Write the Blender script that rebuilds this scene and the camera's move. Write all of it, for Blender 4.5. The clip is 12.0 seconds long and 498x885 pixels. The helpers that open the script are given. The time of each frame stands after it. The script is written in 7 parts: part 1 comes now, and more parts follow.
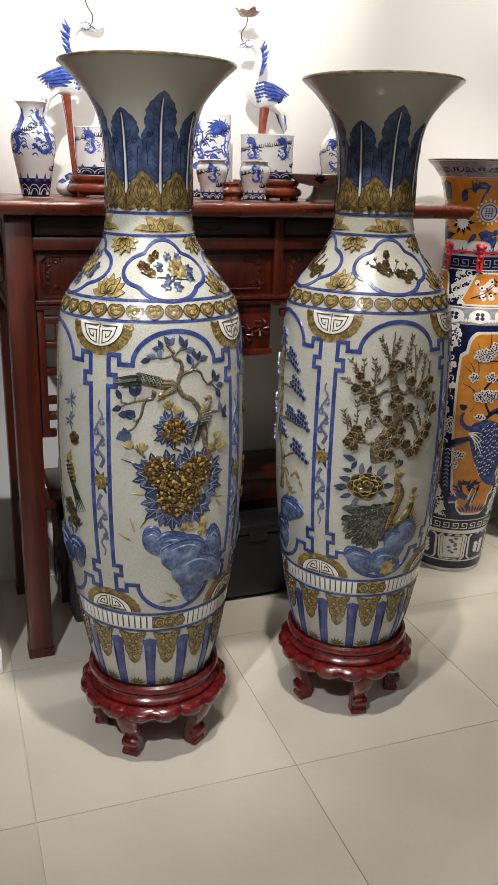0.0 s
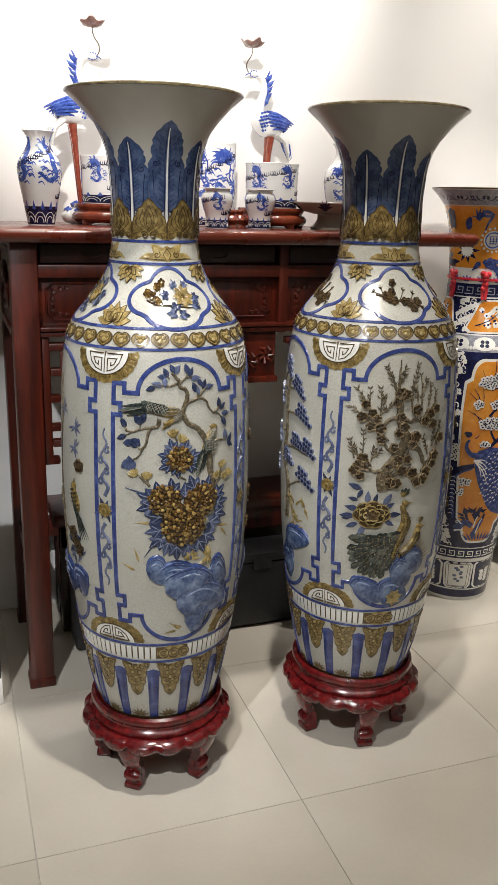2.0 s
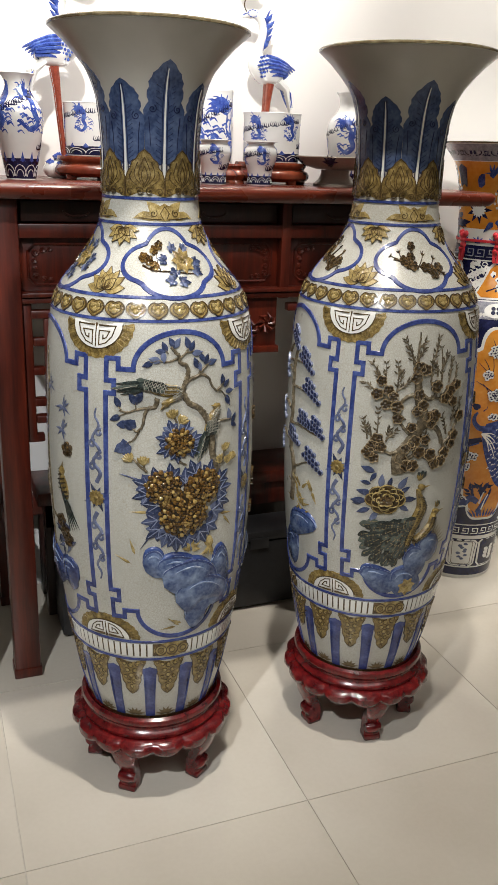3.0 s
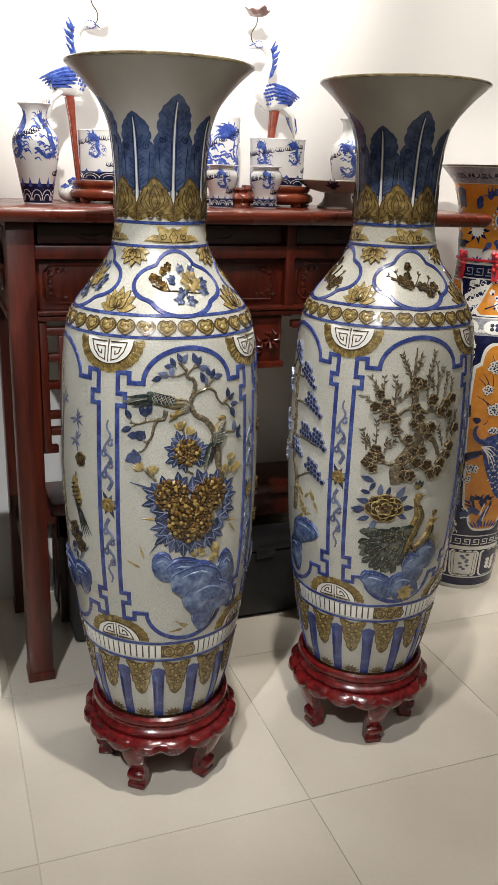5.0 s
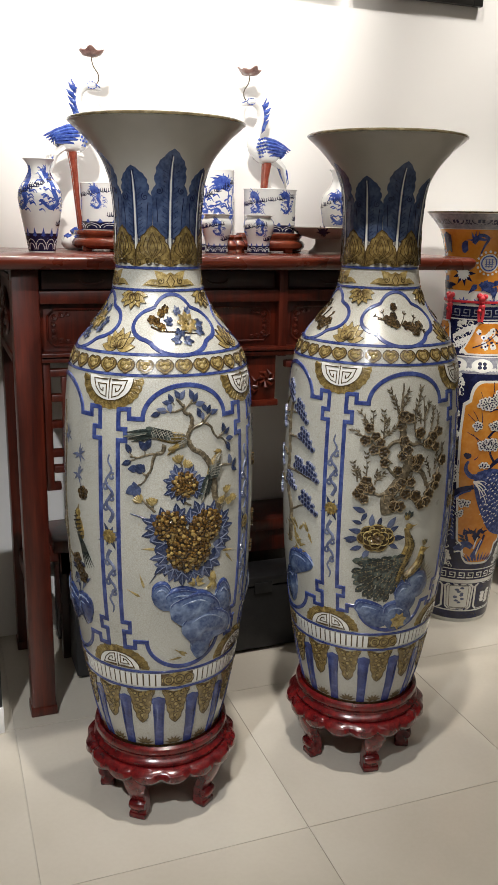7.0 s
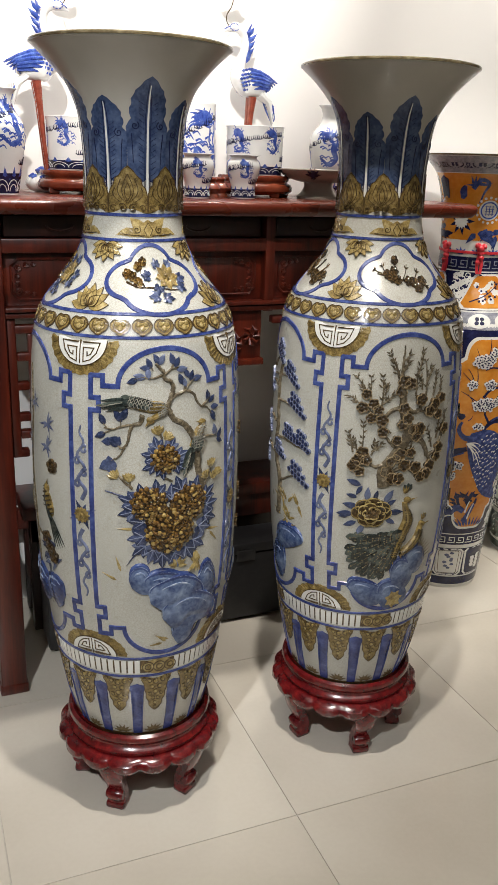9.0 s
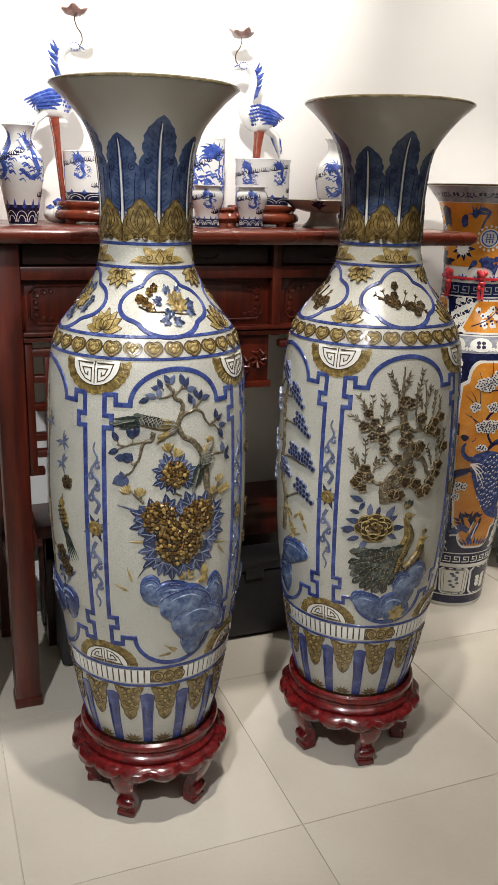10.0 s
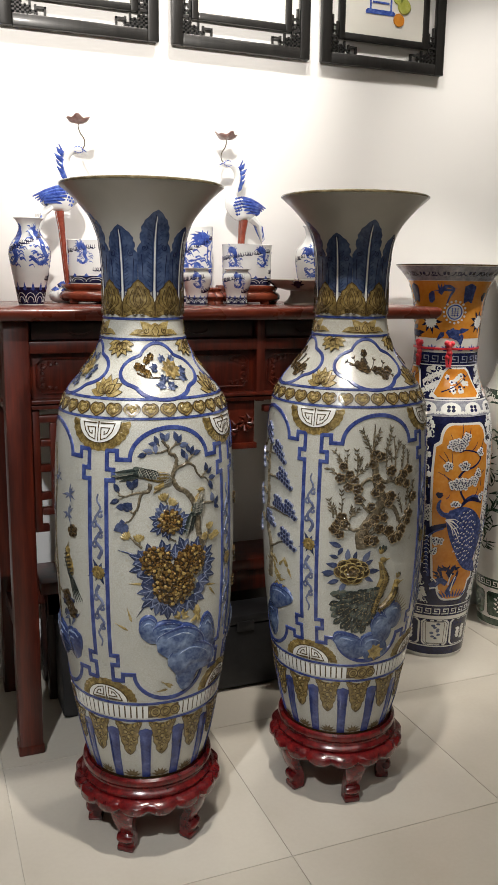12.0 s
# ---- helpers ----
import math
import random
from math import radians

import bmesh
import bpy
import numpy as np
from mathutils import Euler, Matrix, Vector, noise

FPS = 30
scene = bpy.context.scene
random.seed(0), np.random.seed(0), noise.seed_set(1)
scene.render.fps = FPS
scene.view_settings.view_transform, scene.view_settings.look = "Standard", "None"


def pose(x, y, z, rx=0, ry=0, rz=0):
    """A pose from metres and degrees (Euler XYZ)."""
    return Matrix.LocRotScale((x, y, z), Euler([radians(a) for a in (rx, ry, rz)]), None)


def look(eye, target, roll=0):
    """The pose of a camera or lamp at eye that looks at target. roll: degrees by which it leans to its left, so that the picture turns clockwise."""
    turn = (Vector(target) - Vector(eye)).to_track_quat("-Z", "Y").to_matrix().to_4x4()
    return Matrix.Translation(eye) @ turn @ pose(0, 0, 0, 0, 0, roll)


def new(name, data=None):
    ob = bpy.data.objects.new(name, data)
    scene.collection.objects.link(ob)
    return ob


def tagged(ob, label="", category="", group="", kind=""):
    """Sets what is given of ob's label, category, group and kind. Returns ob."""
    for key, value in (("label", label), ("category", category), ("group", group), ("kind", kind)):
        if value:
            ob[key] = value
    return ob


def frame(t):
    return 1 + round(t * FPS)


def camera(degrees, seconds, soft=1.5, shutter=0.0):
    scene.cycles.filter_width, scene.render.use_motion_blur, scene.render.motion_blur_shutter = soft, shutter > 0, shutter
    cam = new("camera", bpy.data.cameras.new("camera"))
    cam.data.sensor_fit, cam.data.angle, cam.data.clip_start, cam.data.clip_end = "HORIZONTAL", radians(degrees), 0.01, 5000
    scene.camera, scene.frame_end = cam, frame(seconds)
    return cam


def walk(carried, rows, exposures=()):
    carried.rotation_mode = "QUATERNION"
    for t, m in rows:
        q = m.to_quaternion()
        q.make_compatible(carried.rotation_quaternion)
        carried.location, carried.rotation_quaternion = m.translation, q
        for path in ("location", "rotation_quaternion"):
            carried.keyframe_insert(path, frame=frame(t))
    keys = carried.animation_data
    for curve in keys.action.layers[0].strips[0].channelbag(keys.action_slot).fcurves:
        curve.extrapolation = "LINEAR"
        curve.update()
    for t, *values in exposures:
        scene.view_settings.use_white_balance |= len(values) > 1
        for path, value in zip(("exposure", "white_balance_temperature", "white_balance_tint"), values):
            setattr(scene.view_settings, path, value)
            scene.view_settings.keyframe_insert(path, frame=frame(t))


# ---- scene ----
LENS = 33.08
PATH = [
    (0, -0.6926, -1.5112, 1.3270, -20.064, -17.730, 1.532),
    (0.5, -0.6947, -1.5132, 1.3299, -19.961, -16.634, 1.562),
    (1, -0.6955, -1.5137, 1.3331, -19.891, -16.031, 1.504),
    (1.5, -0.6974, -1.5123, 1.3320, -19.915, -15.722, 1.487),
    (2, -0.6949, -1.4938, 1.3314, -19.897, -16.080, 1.599),
    (2.5, -0.6920, -1.4323, 1.3322, -20.415, -17.262, 1.747),
    (3, -0.6874, -1.3235, 1.3245, -21.438, -18.799, 2.081),
    (5, -0.7043, -1.4046, 1.3407, -20.622, -17.722, 1.889),
    (5.5, -0.7228, -1.4871, 1.3398, -20.157, -15.779, 0.823),
    (6, -0.7363, -1.5280, 1.3427, -20.036, -14.387, 0.307),
    (6.5, -0.7351, -1.5220, 1.3426, -20.229, -13.655, 0.649),
    (7, -0.7204, -1.4835, 1.3380, -20.481, -14.617, 1.212),
    (7.5, -0.6943, -1.3946, 1.3390, -21.058, -16.564, 1.715),
    (9.5, -0.6843, -1.3152, 1.3403, -22.536, -18.374, 1.831),
    (10, -0.7008, -1.3902, 1.3439, -21.479, -16.526, 1.592),
    (10.5, -0.7234, -1.4532, 1.3453, -21.472, -14.718, 1.348),
    (11, -0.7462, -1.5155, 1.3449, -21.722, -13.589, 1.217),
    (11.5, -0.7614, -1.5621, 1.3428, -21.997, -12.202, 1.237),
    (12, -0.7610, -1.5822, 1.3420, -21.872, -11.239, 0.823),
]
cam = camera(LENS, 12.0, soft=1.5)
walk(cam, [(t, pose(x, y, z, 0, 0, yaw) @ pose(0, 0, 0, 90 + pitch, 0, 0) @ pose(0, 0, 0, 0, 0, roll)) for t, x, y, z, yaw, pitch, roll in PATH],
     exposures=[(0.0, 0.05), (3.0, 0.12), (5.0, 0.12), (6.5, -0.02), (7.5, 0.03), (9.5, 0.16), (10.5, 0.05), (12.0, -0.07)])

# ---- light ----
world = bpy.data.worlds.new("world")
scene.world = world
world.use_nodes = True
world.node_tree.nodes["Background"].inputs[0].default_value = (0.9, 0.95, 1.0, 1)
world.node_tree.nodes["Background"].inputs[1].default_value = 0.0
WALL_Y, ROOM_L, ROOM_R, ROOM_B, CEIL = 1.157, -3.2, 3.6, -4.6, 2.95


def spot(name, eye, target, watts, angle, blend=0.5, size=0.035, color=(1.0, 0.94, 0.86)):
    data = bpy.data.lights.new(name, "SPOT")
    data.energy, data.spot_size, data.spot_blend, data.shadow_soft_size, data.color = watts, radians(angle), blend, size, color
    ob = new(name, data)
    ob.matrix_world = look(eye, target)
    return ob


def area_fill(name, eye, target, watts, sx, sy, color=(1.0, 0.97, 0.92)):
    data = bpy.data.lights.new(name, "AREA")
    data.shape, data.size, data.size_y, data.energy, data.color = "RECTANGLE", sx, sy, watts, color
    ob = new(name, data)
    ob.matrix_world = look(eye, target)
    return ob


SPOTS = [((-1.10, -2.35, 2.86), (-0.14, 1.15, 1.95), 650, 25, 0.7),
         ((-0.22, -0.38, 2.88), (-0.26, -0.05, 0.0), 178, 92, 0.9),
         ((-0.48, 0.70, 2.88), (-0.5, 1.15, 1.65), 60, 70, 0.8),
         ((0.20, 0.68, 2.88), (0.20, 1.1, 1.5), 62, 78, 0.8),
         # unseen washer added to lighten the wall on the right
         ((0.60, 0.68, 2.88), (0.60, 1.12, 1.6), 40, 85, 0.9),
         ((1.22, 0.58, 2.88), (1.34, 1.157, 1.2), 88, 66, 1.0),
         ((1.35, 0.05, 2.88), (1.05, 0.9, 0.8), 200, 40, 0.9),
         ]
for eye, target, watts, angle, blend in SPOTS:
    spot("unseen_spot", eye, target, watts, angle, blend, color=(1.0, 0.94, 0.87))
# added cool fill, out of view, that brightens the vase bodies from the front left
spot("unseen_spot", (-1.5, -1.8, 2.88), (-0.42, 0.2, 0.75), 300, 31, 0.85, color=(0.97, 0.98, 1.0))
# unseen area lamp added for ambient light in the closed room
area_fill("ambient_fill", (0.2, -2.4, 2.88), (0.2, -2.4, 0), 19, 2.4, 1.2)


# ---- materials ----
class Mat:
    """A small wrapper that adds nodes to one material."""

    def __init__(self, name, color=(0.8, 0.8, 0.8), rough=0.4, metal=0.0, coat=0.0, coat_rough=0.08):
        self.m = bpy.data.materials.new(name)
        self.m.use_nodes = True
        self.t = self.m.node_tree
        self.b = self.t.nodes["Principled BSDF"]
        self.b.inputs["Base Color"].default_value = (*color, 1)
        self.b.inputs["Roughness"].default_value = rough
        self.b.inputs["Metallic"].default_value = metal
        self.b.inputs["Coat Weight"].default_value = coat
        self.b.inputs["Coat Roughness"].default_value = coat_rough
        self.co = self.t.nodes.new("ShaderNodeTexCoord").outputs["Object"]
        self.col = None

    def node(self, kind, **inputs):
        n = self.t.nodes.new(kind)
        for k, v in inputs.items():
            n.inputs[k.replace("_", " ")].default_value = v
        return n

    def link(self, a, b):
        self.t.links.new(a, b)

    def noise(self, scale, detail=4.0, stretch=None):
        n = self.node("ShaderNodeTexNoise", Scale=scale, Detail=detail)
        co = self.co
        if stretch:
            mp = self.node("ShaderNodeMapping")
            mp.inputs["Scale"].default_value = stretch
            self.link(co, mp.inputs[0])
            co = mp.outputs[0]
        self.link(co, n.inputs["Vector"])
        return n.outputs["Fac"]

    def cells(self, scale, feature="DISTANCE_TO_EDGE"):
        n = self.node("ShaderNodeTexVoronoi", Scale=scale)
        n.feature = feature
        self.link(self.co, n.inputs["Vector"])
        return n.outputs["Distance"]

    def ramp(self, fac, stops):
        n = self.t.nodes.new("ShaderNodeValToRGB")
        e = n.color_ramp.elements
        while len(e) < len(stops):
            e.new(0.5)
        for el, (p, c) in zip(e, stops):
            el.position, el.color = p, (*c, 1)
        self.link(fac, n.inputs[0])
        return n.outputs[0]

    def mix(self, fac, a, b, mode="MIX"):
        n = self.t.nodes.new("ShaderNodeMix")
        n.data_type, n.blend_type = "RGBA", mode
        for sock, v in ((n.inputs[0], fac), (n.inputs[6], a), (n.inputs[7], b)):
            if isinstance(v, (int, float)):
                sock.default_value = v
            elif isinstance(v, tuple):
                sock.default_value = (*v, 1)
            else:
                self.link(v, sock)
        return n.outputs[2]

    def color(self, sock):
        self.link(sock, self.b.inputs["Base Color"])

    def rough(self, fac, lo, hi):
        n = self.node("ShaderNodeMapRange", To_Min=lo, To_Max=hi)
        self.link(fac, n.inputs[0])
        self.link(n.outputs[0], self.b.inputs["Roughness"])

    def bump(self, fac, strength=0.2, dist=0.002):
        n = self.node("ShaderNodeBump", Strength=strength, Distance=dist)
        self.link(fac, n.inputs["Height"])
        prev = self.b.inputs["Normal"].links
        if prev:
            self.link(prev[0].from_socket, n.inputs["Normal"])
        self.link(n.outputs[0], self.b.inputs["Normal"])


def glaze(name, a, b, c, scale=25.0, rough=0.22, bump=0.15, coat=0.4):
    """Brushed ceramic glaze: three tones pooled by noise at two scales."""
    m = Mat(name, b, rough, coat=coat)
    m.color(m.mix(0.35, m.ramp(m.noise(scale), [(0.3, a), (0.5, b), (0.7, c)]), m.ramp(m.noise(scale * 5), [(0.3, a), (0.7, c)])))
    m.bump(m.noise(scale * 4), bump, 0.0015)
    return m.m


def petals(name, dark, mid, light, rough=0.2):
    """Glaze whose tone changes from petal to petal."""
    m = Mat(name, mid, rough, coat=0.5)
    isl = m.t.nodes.new("ShaderNodeNewGeometry").outputs["Random Per Island"]
    m.color(m.mix(0.4, m.ramp(isl, [(0.3, dark), (0.62, mid), (0.95, light)]), m.ramp(m.noise(240, 5), [(0.42, dark), (0.56, mid), (0.72, light)])))
    m.bump(m.noise(200), 0.3, 0.0015)
    return m.m


def crackle(name, base, line, scale=150.0, rough=0.28):
    """Pale crackled glaze: a coarse net of cracks, a finer net inside it and cloudy tone."""
    m = Mat(name, base, rough, coat=0.35)
    warp = m.node("ShaderNodeTexNoise", Scale=30.0, Detail=2.0)
    m.link(m.co, warp.inputs["Vector"])
    add = m.t.nodes.new("ShaderNodeVectorMath")
    add.operation = "MULTIPLY_ADD"
    m.link(warp.outputs["Color"], add.inputs[0])
    add.inputs[1].default_value = (0.006, 0.006, 0.006)
    m.link(m.co, add.inputs[2])
    m.co = add.outputs[0]
    edge, fine = m.cells(scale), m.cells(scale * 2.1)
    tone = m.ramp(m.noise(7, 6), [(0.28, tuple(v * 0.8 for v in base)), (0.72, base)])
    speck = m.ramp(m.noise(420, 3), [(0.35, (0.86, 0.85, 0.82)), (0.6, (1, 1, 1))])
    tone = m.mix(1.0, tone, speck, "MULTIPLY")
    tone = m.mix(m.ramp(fine, [(0.0, (0.4, 0.4, 0.4)), (0.16, (0, 0, 0))]), tone, line)
    m.color(m.mix(m.ramp(edge, [(0.0, (0.65, 0.65, 0.65)), (0.1, (0, 0, 0))]), tone, line))
    m.rough(m.noise(14, 5), rough * 0.75, rough * 1.45)
    m.bump(edge, 0.3, 0.001)
    m.bump(m.noise(60), 0.16, 0.002)
    return m.m


def wood(name, dark, mid, light, rough=0.25, coat=0.5, stretch=(20, 20, 1.5), grain=2.5):
    m = Mat(name, mid, rough, coat=coat, coat_rough=0.12)
    fine = m.noise(grain * 5, 6, stretch)
    m.color(m.mix(0.5, m.ramp(m.noise(grain, 5, stretch), [(0.3, dark), (0.5, mid), (0.72, light)]), m.ramp(fine, [(0.35, dark), (0.7, mid)])))
    m.rough(m.noise(9), rough * 0.75, rough * 1.4)
    m.bump(fine, 0.08, 0.001)
    return m.m


CRACKLE = crackle("crackle_glaze", (0.54, 0.545, 0.505), (0.3, 0.27, 0.2), 190)
GREYGLAZE = crackle("grey_glaze", (0.41, 0.385, 0.335), (0.33, 0.3, 0.245), 120)
BLUE = glaze("blue_glaze", (0.006, 0.011, 0.075), (0.02, 0.037, 0.165), (0.08, 0.115, 0.3), 46, 0.22, 0.45, 0.3)
LEAFBLUE = petals("leaf_blue_glaze", (0.013, 0.021, 0.052), (0.042, 0.058, 0.125), (0.15, 0.18, 0.28), 0.16)
DEEPBLUE = glaze("deep_blue_glaze", (0.012, 0.022, 0.062), (0.034, 0.06, 0.14), (0.1, 0.14, 0.24), 34, 0.25, 0.4)
# neck glaze without crackle, greyed to hold the shade under the flare
FLARESHADE = glaze("smooth_shade_grey_glaze", (0.36, 0.34, 0.295), (0.4, 0.38, 0.335), (0.43, 0.41, 0.365), 5, 0.3, 0.04, 0.3)
GREYBLUE = glaze("grey_blue_glaze", (0.035, 0.045, 0.1), (0.085, 0.105, 0.19), (0.18, 0.205, 0.29), 40)
PINEBLUE = petals("pine_blue_glaze", (0.006, 0.009, 0.032), (0.014, 0.022, 0.07), (0.05, 0.07, 0.15), 0.12)
SLATE = glaze("slate_wash", (0.12, 0.13, 0.17), (0.24, 0.25, 0.3), (0.4, 0.4, 0.42), 60)
ROCKBLUE = glaze("rock_blue_glaze", (0.005, 0.011, 0.06), (0.018, 0.038, 0.145), (0.08, 0.12, 0.26), 26)
ROCKMID = glaze("mid_rock_blue_glaze", (0.006, 0.016, 0.072), (0.028, 0.058, 0.16), (0.22, 0.29, 0.42), 26, 0.15, 0.5)
ROCKPALE = glaze("pale_rock_blue_glaze", (0.04, 0.075, 0.18), (0.16, 0.22, 0.36), (0.4, 0.46, 0.55), 70, 0.15, 0.4)
PLUMEDGE = glaze("pale_plum_glaze", (0.06, 0.04, 0.018), (0.2, 0.14, 0.07), (0.42, 0.33, 0.2), 140, 0.14)
VEIN = glaze("pale_vein_glaze", (0.09, 0.12, 0.21), (0.17, 0.2, 0.3), (0.28, 0.31, 0.39), 60)
GOLD = glaze("ochre_glaze", (0.035, 0.02, 0.005), (0.165, 0.108, 0.027), (0.38, 0.285, 0.105), 100, 0.2, 0.8)
OCHRE = glaze("pale_ochre_glaze", (0.085, 0.052, 0.012), (0.28, 0.2, 0.062), (0.48, 0.39, 0.18), 85, 0.2, 0.7)
LINEBROWN = glaze("brown_line_glaze", (0.018, 0.011, 0.004), (0.055, 0.034, 0.013), (0.14, 0.09, 0.036), 90)
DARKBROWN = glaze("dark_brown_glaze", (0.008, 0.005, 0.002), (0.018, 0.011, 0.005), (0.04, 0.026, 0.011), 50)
GOLDDARK = petals("brown_gold_glaze", (0.02, 0.009, 0.002), (0.13, 0.066, 0.014), (0.5, 0.36, 0.12), 0.09)
PLUMGLAZE = petals("plum_glaze", (0.014, 0.008, 0.003), (0.06, 0.036, 0.013), (0.2, 0.13, 0.055), 0.1)
TAUPE = glaze("taupe_glaze", (0.06, 0.045, 0.022), (0.16, 0.125, 0.065), (0.3, 0.25, 0.15), 50)
BRANCH = glaze("branch_glaze", (0.014, 0.01, 0.005), (0.07, 0.052, 0.028), (0.27, 0.225, 0.15), 130, 0.16, 0.9)
PALEFEATHER = glaze("pale_feather_glaze", (0.1, 0.1, 0.085), (0.22, 0.21, 0.17), (0.38, 0.36, 0.3), 90)
PINERIM = glaze("pale_pine_glaze", (0.04, 0.05, 0.11), (0.11, 0.13, 0.21), (0.3, 0.32, 0.4), 120)
GREENGREY = petals("feather_glaze", (0.007, 0.011, 0.01), (0.026, 0.036, 0.034), (0.1, 0.12, 0.1), 0.14)
WHITEGLAZE = glaze("white_glaze", (0.62, 0.62, 0.58), (0.7, 0.7, 0.66), (0.76, 0.76, 0.73), 9, 0.15, 0.03, 0.8)
PORCELAIN = glaze("porcelain", (0.72, 0.74, 0.74), (0.79, 0.8, 0.79), (0.84, 0.84, 0.83), 9, 0.12, 0.02, 0.9)
COBALT = glaze("cobalt_paint", (0.01, 0.025, 0.2), (0.03, 0.07, 0.38), (0.14, 0.23, 0.6), 80, 0.15, 0.02, 0.6)
TRAINBLUE = glaze("dark_cobalt_paint", (0.006, 0.012, 0.065), (0.02, 0.038, 0.15), (0.09, 0.13, 0.33), 90, 0.2, 0.02, 0.2)
NAVY = glaze("navy_paint", (0.004, 0.005, 0.022), (0.008, 0.01, 0.042), (0.02, 0.025, 0.09), 40, 0.2, 0.02, 0.1)
ORANGE = glaze("orange_glaze", (0.5, 0.16, 0.012), (0.6, 0.225, 0.024), (0.66, 0.3, 0.05), 16, 0.16, 0.03, 0.7)
RED = glaze("red_ribbon_cloth", (0.5, 0.02, 0.03), (0.62, 0.03, 0.045), (0.7, 0.06, 0.08), 40, 0.35, 0.1, 0.2)
GREEN = glaze("dark_green_paint", (0.01, 0.022, 0.016), (0.025, 0.055, 0.035), (0.07, 0.12, 0.08), 40, 0.16, 0.02, 0.7)
PINK = glaze("lotus_glaze", (0.16, 0.08, 0.07), (0.28, 0.16, 0.14), (0.38, 0.25, 0.22), 50)
ROSEWOOD = wood("red_lacquered_rosewood", (0.03, 0.002, 0.003), (0.12, 0.007, 0.008), (0.25, 0.016, 0.013), 0.2, 0.35, (6, 6, 6), 9.0)
TABLEWOOD = wood("polished_table_wood", (0.022, 0.003, 0.0015), (0.078, 0.0095, 0.0035), (0.15, 0.02, 0.006), 0.34, 0.12)
TABLEFLAT = wood("polished_table_top_wood", (0.045, 0.006, 0.003), (0.12, 0.017, 0.006), (0.2, 0.034, 0.01), 0.26, 0.25, (1.5, 22, 22))
# dark wood of the bench; on the drawers it stands in for shade
DARKSHADEWOOD = wood("dark_stain_and_shade_wood", (0.01, 0.0025, 0.0015), (0.026, 0.0055, 0.003), (0.046, 0.01, 0.005), 0.36, 0.1)
BLACKWOOD = wood("black_frame_wood", (0.006, 0.006, 0.006), (0.014, 0.013, 0.012), (0.03, 0.028, 0.026), 0.35, 0.2, (20, 20, 2))
STANDWOOD = wood("display_stand_wood", (0.08, 0.014, 0.007), (0.2, 0.04, 0.018), (0.3, 0.075, 0.032), 0.2, 0.5, (5, 5, 5))


def wall_paint(name, base):
    m = Mat(name, base, 0.75)
    m.color(m.ramp(m.noise(1.5), [(0.3, tuple(v * 0.97 for v in base)), (0.7, base)]))
    m.bump(m.noise(220, 3), 0.06, 0.001)
    return m.m


WALLPAINT = wall_paint("white_wall_paint", (0.78, 0.77, 0.75))
# tone picked for the unseen walls so that less light bounces back
BOUNCEPAINT = wall_paint("bounce_cutting_beige_paint", (0.5, 0.47, 0.42))
CEILPAINT = wall_paint("ceiling_paint", (0.82, 0.82, 0.81))


def tile_material():
    m = Mat("polished_cream_tile", (0.52, 0.48, 0.41), 0.16, coat=0.25)
    info = m.t.nodes.new("ShaderNodeObjectInfo").outputs["Random"]
    cloud = m.ramp(m.noise(2.2, 6), [(0.3, (0.47, 0.43, 0.36)), (0.55, (0.53, 0.49, 0.42)), (0.75, (0.56, 0.53, 0.46))])
    speck = m.ramp(m.noise(90, 4), [(0.4, (0.985, 0.983, 0.98)), (0.6, (1, 1, 1))])
    tint = m.ramp(info, [(0.0, (0.95, 0.95, 0.94)), (1.0, (1, 1, 1))])
    m.color(m.mix(1.0, m.mix(1.0, cloud, speck, "MULTIPLY"), tint, "MULTIPLY"))
    m.rough(m.noise(5, 5), 0.14, 0.3)
    m.bump(m.noise(3), 0.03, 0.002)
    return m.m


TILE = tile_material()
GROUT = wall_paint("grey_grout", (0.45, 0.42, 0.365))
BLACKPLASTIC = glaze("black_plastic", (0.004, 0.004, 0.005), (0.008, 0.008, 0.009), (0.014, 0.014, 0.016), 30, 0.5, 0.1, 0.0)
WHITEBOARD = wall_paint("white_painted_board", (0.75, 0.74, 0.72))
PAPER = wall_paint("cream_paper", (0.66, 0.64, 0.58))


# ---- mesh helpers ----
def part(name, bm, material, parent=None, label="", smooth=True):
    """Links a bmesh as one mesh object, under parent where one is given."""
    bmesh.ops.recalc_face_normals(bm, faces=bm.faces)
    me = bpy.data.meshes.new(name)
    bm.to_mesh(me)
    bm.free()
    if smooth:
        me.polygons.foreach_set("use_smooth", [True] * len(me.polygons))
        me.set_sharp_from_angle(angle=radians(38))
    me.materials.append(material)
    ob = new(name, me)
    if parent:
        ob.parent = parent
    if label:
        ob["label"] = label
    return ob


def thing(name, m, label, category, group="", kind=""):
    ob = new(name)
    ob.empty_display_size = 0.05
    ob.matrix_world = m
    return tagged(ob, label, category, group, kind)


def box(bm, x0, y0, z0, x1, y1, z1, bevel=0.0, seg=2):
    ret = bmesh.ops.create_cube(bm, size=1.0, matrix=Matrix.Translation(((x0 + x1) / 2, (y0 + y1) / 2, (z0 + z1) / 2)) @ Matrix.Diagonal((x1 - x0, y1 - y0, z1 - z0, 1)))
    if bevel:
        edges = list({e for v in ret["verts"] for e in v.link_edges})
        bmesh.ops.bevel(bm, geom=edges, offset=bevel, segments=seg, affect="EDGES", profile=0.5)
    return bm


def boxes(*rows, bevel=0.002):
    bm = bmesh.new()
    for r in rows:
        box(bm, *r, bevel=bevel)
    return bm


